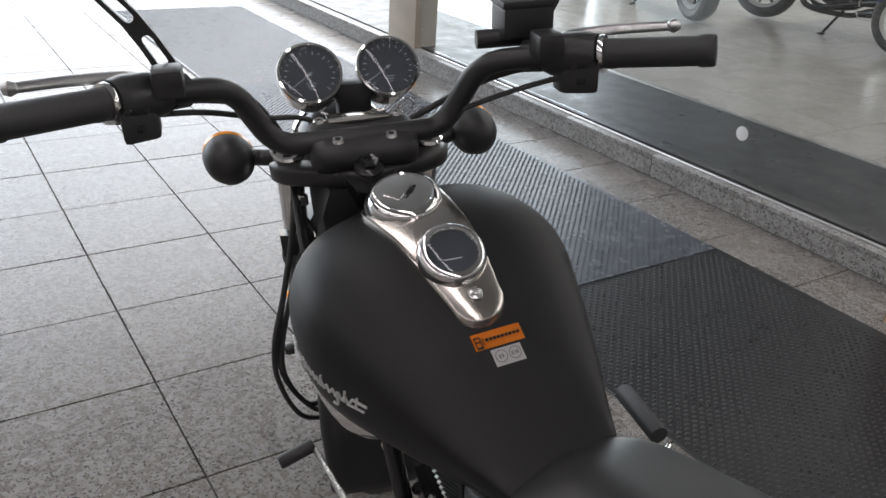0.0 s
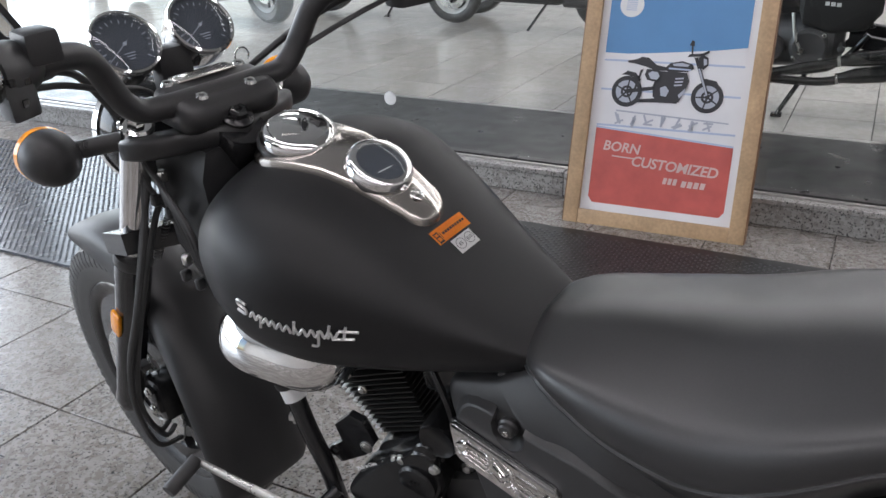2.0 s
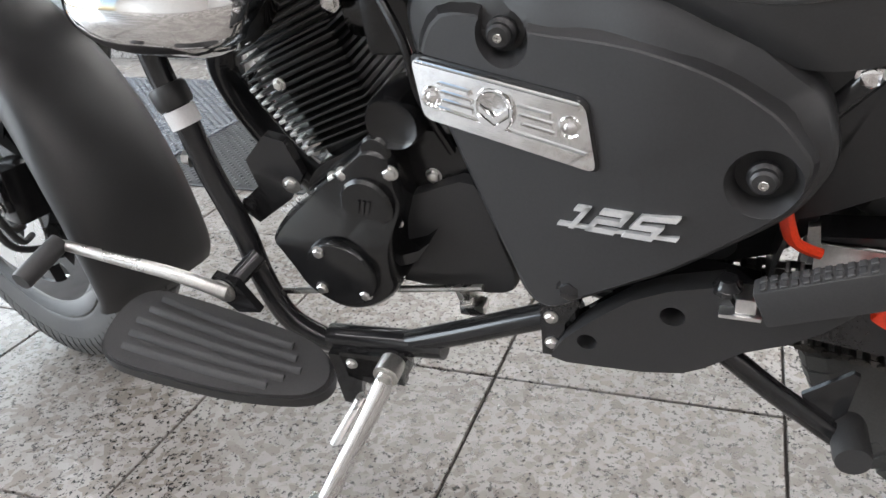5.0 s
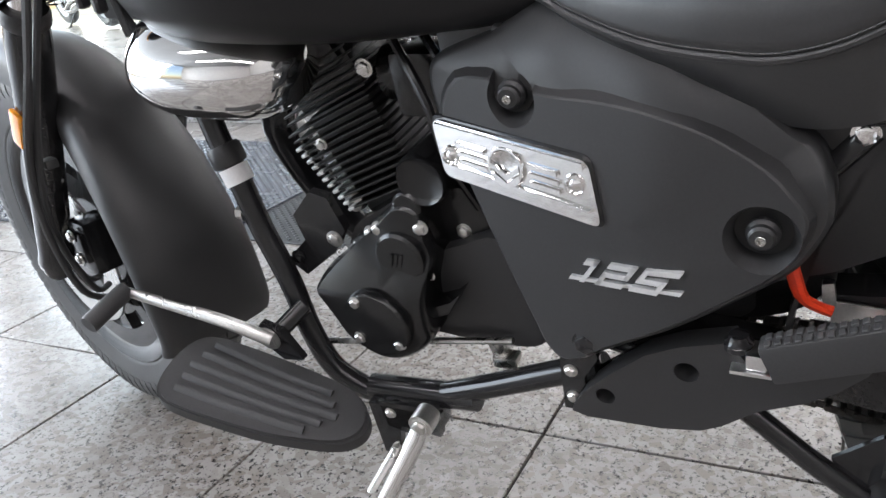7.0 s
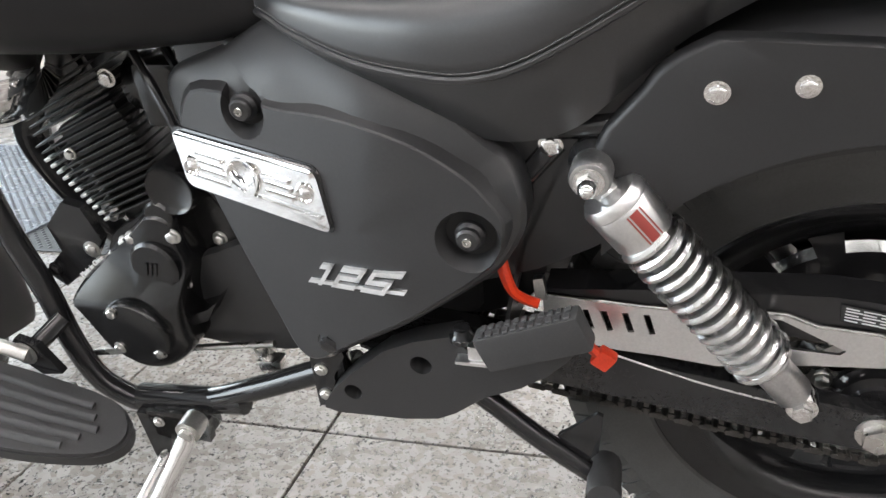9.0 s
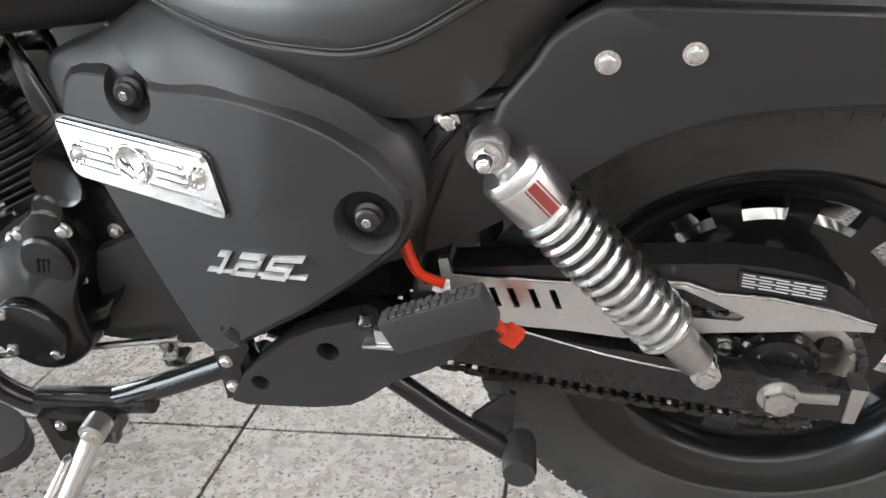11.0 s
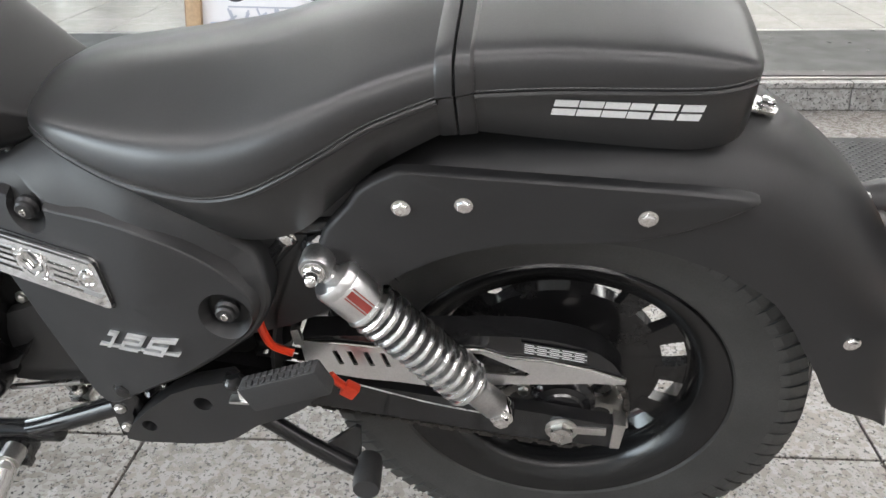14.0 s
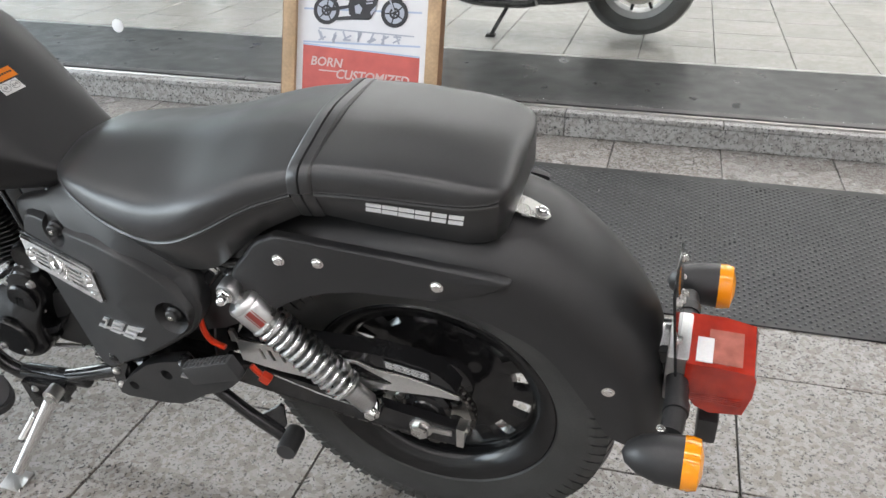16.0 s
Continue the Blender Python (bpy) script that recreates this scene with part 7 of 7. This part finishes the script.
# printed motorcycle
for u, turn in ((0.225, 10), (0.745, 40)):
    disc(u, 0.530, 0.054, 6, INK, 0.039)
    disc(u, 0.530, 0.039, 5, GREY_INK)
    disc(u, 0.530, 0.021, 7, INK, 0.013)
    disc(u, 0.530, 0.008, 8, INK)
    for k in range(5):
        a = radians(turn + 72 * k)
        c, s_ = math.cos(a), math.sin(a)
        sheet([(u + (r * c - t * s_) / IW, 0.530 + (r * s_ + t * c) / IH) for r, t in ((0.008, -0.0035), (0.040, -0.0022), (0.040, 0.0022), (0.008, 0.0035))], 6, INK)
for shape, mat, lift in (
    ([(0.215, 0.652), (0.205, 0.660), (0.262, 0.668), (0.300, 0.680), (0.345, 0.678), (0.400, 0.650), (0.470, 0.642), (0.480, 0.628), (0.400, 0.625), (0.330, 0.640), (0.255, 0.650)], INK, 7),
    ([(0.455, 0.640), (0.490, 0.662), (0.560, 0.672), (0.625, 0.662), (0.640, 0.642), (0.600, 0.628), (0.480, 0.622)], INK, 7),
    ([(0.500, 0.658), (0.560, 0.665), (0.610, 0.658), (0.600, 0.650), (0.510, 0.650)], GREY_INK, 9),
    ([(0.480, 0.642), (0.625, 0.640), (0.620, 0.634), (0.482, 0.635)], PALE_INK, 9),
    ([(0.340, 0.630), (0.420, 0.630), (0.445, 0.600), (0.430, 0.575), (0.350, 0.585), (0.330, 0.605)], INK, 7),
    ([(0.352, 0.612), (0.375, 0.622), (0.412, 0.620), (0.428, 0.603), (0.412, 0.588), (0.372, 0.590)], GREY_INK, 9),
    ([(0.420, 0.625), (0.600, 0.625), (0.620, 0.590), (0.600, 0.545), (0.570, 0.500), (0.460, 0.495), (0.400, 0.515), (0.390, 0.560)], INK, 7),
    ([(0.440, 0.555), (0.475, 0.565), (0.500, 0.545), (0.485, 0.520), (0.450, 0.522)], GREY_INK, 9),
    ([(0.530, 0.600), (0.585, 0.604), (0.583, 0.598), (0.532, 0.594)], GREY_INK, 9),
    ([(0.528, 0.586), (0.583, 0.590), (0.581, 0.584), (0.530, 0.580)], GREY_INK, 9),
    ([(0.526, 0.572), (0.578, 0.576), (0.576, 0.570), (0.528, 0.566)], GREY_INK, 9),
    ([(0.560, 0.530), (0.600, 0.560), (0.606, 0.548), (0.570, 0.516)], GREY_INK, 9),
    ([(0.300, 0.500), (0.420, 0.510), (0.560, 0.505), (0.560, 0.494), (0.420, 0.492), (0.300, 0.486)], INK, 8),
    ([(0.225, 0.522), (0.405, 0.545), (0.405, 0.560), (0.225, 0.540)], INK, 7),
    ([(0.300, 0.625), (0.318, 0.630), (0.285, 0.545), (0.270, 0.545)], INK, 7),
    ([(0.180, 0.600), (0.215, 0.618), (0.270, 0.612), (0.310, 0.585), (0.300, 0.572), (0.262, 0.592), (0.215, 0.600)], INK, 7),
    ([(0.632, 0.690), (0.655, 0.690), (0.760, 0.530), (0.738, 0.528)], INK, 7),
    ([(0.665, 0.645), (0.678, 0.645), (0.745, 0.540), (0.735, 0.535)], GREY_INK, 9),
    ([(0.660, 0.690), (0.690, 0.702), (0.722, 0.690), (0.726, 0.660), (0.700, 0.642), (0.668, 0.650)], INK, 8),
    ([(0.690, 0.688), (0.712, 0.684), (0.716, 0.664), (0.698, 0.658)], GREY_INK, 9),
    ([(0.590, 0.690), (0.600, 0.702), (0.680, 0.708), (0.720, 0.722), (0.724, 0.712), (0.684, 0.696)], INK, 8),
    ([(0.612, 0.700), (0.606, 0.742), (0.616, 0.742), (0.622, 0.700)], INK, 8),
    ([(0.594, 0.738), (0.604, 0.760), (0.622, 0.756), (0.624, 0.736)], INK, 8),
    ([(0.690, 0.595), (0.720, 0.606), (0.790, 0.598), (0.822, 0.566), (0.810, 0.562), (0.780, 0.585), (0.730, 0.592)], INK, 7),
):
    sheet(shape, lift, mat)
sheet([(0.17, 0.442), (0.90, 0.425), (0.90, 0.431), (0.17, 0.449)], 6, GREY_INK)
# unreadable strokes under it
random.seed(3)
for k in range(7):
    u = 0.18 + 0.095 * k
    for j in range(3):
        a, l_ = random.choice((0, 25, 90, 65, 115)), 0.030
        du, dv = l_ * math.cos(radians(a)), l_ * 0.75 * math.sin(radians(a))
        cu, cv = u + random.uniform(0.0, 0.03), 0.408 + random.uniform(-0.014, 0.014)
        nu, nv = -0.0065 * math.sin(radians(a)), 0.004 * math.cos(radians(a))
        sheet([(cu - du + nu, cv - dv + nv), (cu + du + nu, cv + dv + nv), (cu + du - nu, cv + dv - nv), (cu - du - nu, cv - dv - nv)], 6, GREY_INK, "stroke")


def caption(text, u, v, size, spacing=1.0):
    y, z = uv(u, v)
    m = Matrix.Translation((X0 - 0.0024, y, z)) @ Matrix(((0, 0, -1, 0), (-1, 0, 0, 0), (0, 1, 0, 0), (0, 0, 0, 1)))
    words(text, size, 0.0001, m @ Matrix.Rotation(radians(-2.5), 4, "Z"), SLOGAN, paper, "slogan", shear=0.15, bold=0.0010, spacing=spacing)


caption("BORN", 0.11, 0.272, 0.048)
caption("CUSTOMIZED", 0.31, 0.214, 0.050, 0.96)
sheet([(0.18, 0.245), (0.34, 0.241), (0.34, 0.247), (0.18, 0.251)], 6, SLOGAN, "rule")
for k in range(3):
    sheet([(0.535 + 0.033 * k, 0.150), (0.558 + 0.033 * k, 0.149), (0.566 + 0.033 * k, 0.176), (0.543 + 0.033 * k, 0.177)], 6, SLOGAN, "print_block")
for k in range(4):
    sheet([(0.655 + 0.040 * k, 0.145), (0.685 + 0.040 * k, 0.144), (0.693 + 0.040 * k, 0.171), (0.663 + 0.040 * k, 0.172)], 6, SLOGAN, "print_block")

# ---- motorcycles inside the shop ----
SHOW_BLUE = material("dark_blue_paint", (0.02, 0.035, 0.11), 0.22, stain=0.06, rough_var=0.05, coat=0.3)
SHOW_GREY = material("dull_engine_alloy", (0.10, 0.10, 0.105), 0.42, 0.6, grain=0.12, stain=0.2, rough_var=0.08)
SHOW_RIM = material("light_alloy_rim", (0.62, 0.62, 0.62), 0.38, 0.3, grain=0.06, stain=0.1)


def show_wheel(parent, name, y, r, width, rim_r, rim_mat, spokes=10):
    h = width / 2
    prof = [(rim_r, -h * 0.7), (rim_r + 0.01, -h * 0.85), (rim_r + (r - rim_r) * 0.55, -h), (r - 0.018, -h * 0.82), (r - 0.004, -h * 0.4), (r, 0)]
    prof = prof + [(a, -b) for a, b in prof[-2::-1]]
    hub = part(name, lathe([(0, -0.05), (0.03, -0.05), (0.045, -0.03), (0.045, 0.03), (0.03, 0.05), (0, 0.05)], (0, y, r), (1, 0, 0), 24), SHOW_GREY, parent)
    part("tyre", lathe(prof, (0, y, r), (1, 0, 0), 56, closed=True), TYRE, hub, "black tyre")
    part("rim", lathe([(rim_r - 0.022, -h * 0.5), (rim_r + 0.004, -h * 0.82), (rim_r + 0.004, h * 0.82), (rim_r - 0.022, h * 0.5)], (0, y, r), (1, 0, 0), 48, closed=True), rim_mat, hub, "light alloy rim")
    for k in range(spokes):
        a = 2 * math.pi * (k + 0.3) / spokes
        bm = box((0, 0, 0), (0.022, 0.018, rim_r - 0.055), 0.004, pose(0, y, r) @ Matrix.Rotation(a, 4, "X") @ pose(0, 0, 0.04 + (rim_r - 0.055) / 2), 1)
        part("spoke", bm, GLOSS, hub)
    part("brake_disc", lathe([(0.07, 0), (0.12, 0), (0.12, 0.004), (0.07, 0.004)], (-0.055, y, r), (1, 0, 0), 36, closed=True), STEEL, hub)
    return hub


def body_loft(rows, n=20, e=2.6):
    """Rounded body from rows of y, half width, top, bottom."""
    rings = []
    for y, w, zt, zb in rows:
        c, h = (zt + zb) / 2, (zt - zb) / 2
        rings.append([(w * math.copysign(abs(math.cos(a)) ** (2 / e), math.cos(a)), y, c + h * math.copysign(abs(math.sin(a)) ** (2 / e), math.sin(a))) for a in (2 * math.pi * j / n for j in range(n))])
    return loft(rings)


def show_motorcycle(label, m, group="motorcycles in the shop", paint=MATT, rim=SHOW_RIM):
    ob = thing("motorcycle", label, "motorcycle", m, group)
    show_wheel(ob, "rear_wheel", 0.0, 0.295, 0.15, 0.19, rim)
    show_wheel(ob, "front_wheel", 1.36, 0.295, 0.11, 0.20, rim)
    for side in (-1, 1):
        part("fork_leg", tube([(0.09 * side, 1.36, 0.30), (0.09 * side, 1.04, 0.92)], 0.022, 12), GLOSS, ob)
        part("swing_arm", rounded(plate([(-0.05, 0.27), (-0.05, 0.32), (0.48, 0.40), (0.48, 0.34)], 0.085 * side, 0.115 * side), 0.004, 1), GLOSS, ob)
        sh = part("shock_absorber", tube([(0.13 * side, 0.33, 0.64), (0.13 * side, 0.20, 0.36)], 0.014, 12), SHOW_RIM, ob, "silver shock absorber")
        coil = [Vector((0.13 * side, 0.32 - 0.11 * t, 0.62 - 0.235 * t)) + Vector((0.026 * math.cos(50 * t), 0.02 * math.sin(50 * t), 0.012 * math.sin(50 * t))) for t in (j / 90 for j in range(91))]
        part("coil_spring", tube(coil, 0.0055, 6), SHOW_RIM, sh)
        part("side_cover", moved(body_loft([(0.36, 0.01, 0.60, 0.50), (0.42, 0.035, 0.66, 0.42), (0.56, 0.04, 0.68, 0.40), (0.68, 0.03, 0.66, 0.44), (0.70, 0.01, 0.62, 0.5)]), pose(0.13 * side, 0, 0)), paint, ob)
    for k in range(3):
        part("print_bar", box((-0.1705, 0.585 - 0.024 * k, 0.545 - 0.002 * k), (0.001, 0.018, 0.017), 0, None), WHITE, ob)
    part("frame_tube", joined(*[tube([(0.12 * s, 0.40, 0.40), (0.13 * s, 0.55, 0.24), (0.13 * s, 0.88, 0.23), (0.08 * s, 1.0, 0.45), (0.03 * s, 1.02, 0.85)], 0.016, 10, 4) for s in (-1, 1)]), GLOSS, ob)
    engine = part("engine", joined(body_loft([(0.50, 0.10, 0.42, 0.26), (0.54, 0.14, 0.48, 0.22), (0.80, 0.15, 0.46, 0.21), (0.88, 0.11, 0.40, 0.24)]), lathe([(0, -0.17), (0.07, -0.17), (0.085, -0.155), (0.085, 0.155), (0.07, 0.17), (0, 0.17)], (0, 0.64, 0.34), (1, 0, 0), 28), lathe([(0, -0.165), (0.05, -0.165), (0.06, -0.15), (0.06, 0.15), (0, 0.165)], (0, 0.80, 0.33), (1, 0, 0), 24)), SHOW_GREY, ob, "dark engine block")
    for k in range(8):
        part("cooling_fin", box((0, 0.76 + 0.012 * k, 0.48 + 0.022 * k), (0.20 - 0.004 * k, 0.17, 0.006), 0.002, None, 1), CASE, engine)
    for y, z in ((0.58, 0.40), (0.70, 0.40), (0.64, 0.25), (0.585, 0.29), (0.70, 0.29), (0.80, 0.38), (0.84, 0.30)):
        part("bolt", bolt((-0.165, y, z), (-1, 0, 0), 0.007, 0.006), STEEL, engine)
    for side, z0 in ((-1, 0.235), (-1, 0.315)):
        ex = part("exhaust", tube([(-0.09, 0.95, 0.50), (-0.13, 1.0, 0.32), (-0.16, 0.90, 0.20), (-0.185, 0.60, z0 - 0.045), (-0.19, 0.48, z0 - 0.02)], 0.020, 14, 5), CASE, ob, "black exhaust pipe")
        part("silencer", tube([(-0.19, 0.50, z0 - 0.02), (-0.195, 0.42, z0), (-0.20, 0.25, z0 + 0.03), (-0.205, -0.18, z0 + 0.10), (-0.205, -0.20, z0 + 0.103)], [0.021, 0.036, 0.040, 0.038, 0.030], 20), CASE, ex, "black silencer")
        part("clamp", lathe([(0.021, -0.006), (0.0245, -0.006), (0.0245, 0.006), (0.021, 0.006)], (-0.19, 0.50, z0 - 0.02), (0, -1, 0.2), 20, closed=True), STEEL, ex)
    part("gear_lever", joined(tube([(-0.17, 0.72, 0.50), (-0.19, 0.70, 0.40), (-0.19, 0.67, 0.33)], 0.008, 8, 4), lathe([(0, 0), (0.014, 0), (0.014, 0.02), (0, 0.02)], (-0.18, 0.67, 0.33), (-1, 0, 0), 12)), STEEL, ob)
    for side in (-1, 1):
        part("foot_peg", lathe([(0, 0), (0.014, 0), (0.016, 0.08), (0, 0.09)], (0.15 * side, 0.50, 0.36), (side, 0, 0), 14), GRIP, ob)
    part("fuel_tank", body_loft([(0.55, 0.03, 0.80, 0.74), (0.60, 0.10, 0.86, 0.70), (0.75, 0.15, 0.94, 0.68), (0.92, 0.155, 0.97, 0.70), (1.02, 0.10, 0.94, 0.74), (1.05, 0.03, 0.90, 0.80)]), paint, ob)
    part("seat", body_loft([(-0.16, 0.05, 0.84, 0.78), (-0.10, 0.11, 0.86, 0.74), (0.20, 0.13, 0.80, 0.70), (0.42, 0.14, 0.78, 0.69), (0.58, 0.08, 0.80, 0.72)]), VINYL, ob)
    part("rear_mudguard", guard([(0.30, 0.62), (0.10, 0.70), (-0.15, 0.70), (-0.30, 0.56), (-0.36, 0.42)], [(0.28, 0.58), (0.10, 0.62), (-0.13, 0.61), (-0.26, 0.50), (-0.32, 0.40)], [(-0.09, 0), (-0.092, 0.5), (-0.06, 0.95), (0, 1.0)]), paint, ob)
    part("front_mudguard", guard([(1.66, 0.46), (1.50, 0.60), (1.34, 0.63), (1.16, 0.56), (1.05, 0.40)], [(1.61, 0.43), (1.48, 0.545), (1.34, 0.57), (1.20, 0.51), (1.10, 0.38)], [(-0.068, 0), (-0.07, 0.5), (-0.045, 0.95), (0, 1.0)]), paint, ob)
    part("headlamp", lathe([(0, -0.09), (0.06, -0.07), (0.085, 0), (0.09, 0.03), (0.07, 0.045), (0, 0.05)], (0, 1.16, 0.90), (0, 1, -0.05), 28), GLOSS, ob)
    part("handlebar", tube([(-0.38, 0.84, 1.08), (-0.22, 0.96, 1.05), (-0.10, 1.02, 0.98), (0.10, 1.02, 0.98), (0.22, 0.96, 1.05), (0.38, 0.84, 1.08)], 0.014, 10, 4), PLASTIC, ob)
    part("side_stand", tube([(-0.10, 0.62, 0.24), (-0.20, 0.72, 0.06), (-0.215, 0.735, 0.032)], 0.011, 8), GLOSS, ob)
    part("stand_foot", box((-0.222, 0.737, 0.030), (0.05, 0.05, 0.008), 0.002), GLOSS, ob)
    return ob


def lean(x, y, heading, tilt=-8.0):
    return pose(x, y, STEP_H + 0.012, 0, 0, heading) @ pose(0, 0, 0, 0, tilt, 0)


show_motorcycle("large black motorcycle with twin black silencers inside the shop", lean(3.74, -1.575, 0))
show_motorcycle("black motorcycle parked inside the shop near the door", lean(6.15, 1.95, 12))
show_motorcycle("black motorcycle parked near the shop's daylit door", lean(5.08, 3.30, -20, -8.0))
show_motorcycle("black motorcycle in the daylight at the shop's front", lean(6.0, 5.75, -25, -8.0))


def show_scooter(label, m):
    ob = thing("scooter", label, "scooter", m)
    show_wheel(ob, "rear_wheel", 0.0, 0.24, 0.12, 0.14, SHOW_RIM, 6)
    show_wheel(ob, "front_wheel", 1.25, 0.24, 0.10, 0.155, SHOW_RIM, 6)
    part("floor_board", body_loft([(0.28, 0.12, 0.34, 0.20), (0.34, 0.17, 0.33, 0.19), (0.85, 0.16, 0.32, 0.20), (0.98, 0.12, 0.40, 0.24)]), MATT, ob, "black foot board")
    part("leg_shield", body_loft([(0.86, 0.05, 0.50, 0.30), (0.92, 0.17, 0.80, 0.26), (1.00, 0.19, 0.92, 0.28), (1.08, 0.12, 0.95, 0.42), (1.13, 0.03, 0.90, 0.60)]), SHOW_BLUE, ob, "dark blue front fairing")
    part("tail_body", body_loft([(-0.32, 0.05, 0.70, 0.60), (-0.20, 0.15, 0.72, 0.46), (0.15, 0.18, 0.72, 0.34), (0.40, 0.15, 0.70, 0.28), (0.45, 0.08, 0.66, 0.32)]), SHOW_BLUE, ob, "dark blue rear bodywork")
    part("seat", body_loft([(-0.28, 0.08, 0.78, 0.71), (-0.20, 0.13, 0.82, 0.70), (0.20, 0.14, 0.78, 0.69), (0.44, 0.09, 0.76, 0.69)]), VINYL, ob)
    for side in (-1, 1):
        part("fork_leg", tube([(0.075 * side, 1.25, 0.24), (0.06 * side, 1.10, 0.56)], 0.017, 10), GLOSS, ob)
    part("front_mudguard", guard([(1.46, 0.38), (1.36, 0.49), (1.22, 0.515), (1.06, 0.46), (0.98, 0.36)], [(1.42, 0.35), (1.34, 0.43), (1.22, 0.45), (1.10, 0.41), (1.03, 0.33)], [(-0.064, 0), (-0.066, 0.5), (-0.04, 0.95), (0, 1.0)]), SHOW_BLUE, ob)
    part("engine", body_loft([(-0.10, 0.10, 0.34, 0.18), (0.05, 0.13, 0.38, 0.16), (0.30, 0.12, 0.36, 0.17)]), SHOW_GREY, ob, "dark drive case")
    part("silencer", tube([(0.17, 0.05, 0.30), (0.17, -0.32, 0.38)], [0.045, 0.050], 18), CASE, ob)
    part("handlebar", tube([(-0.33, 0.92, 1.06), (-0.15, 0.99, 1.03), (0.15, 0.99, 1.03), (0.33, 0.92, 1.06)], 0.014, 10, 4), PLASTIC, ob)
    part("side_stand", tube([(-0.12, 0.42, 0.21), (-0.19, 0.55, 0.02)], 0.010, 8), GLOSS, ob)
    return ob


show_scooter("dark blue scooter with light alloy rims inside the shop", lean(5.60, 0.63, 0, -6.0))
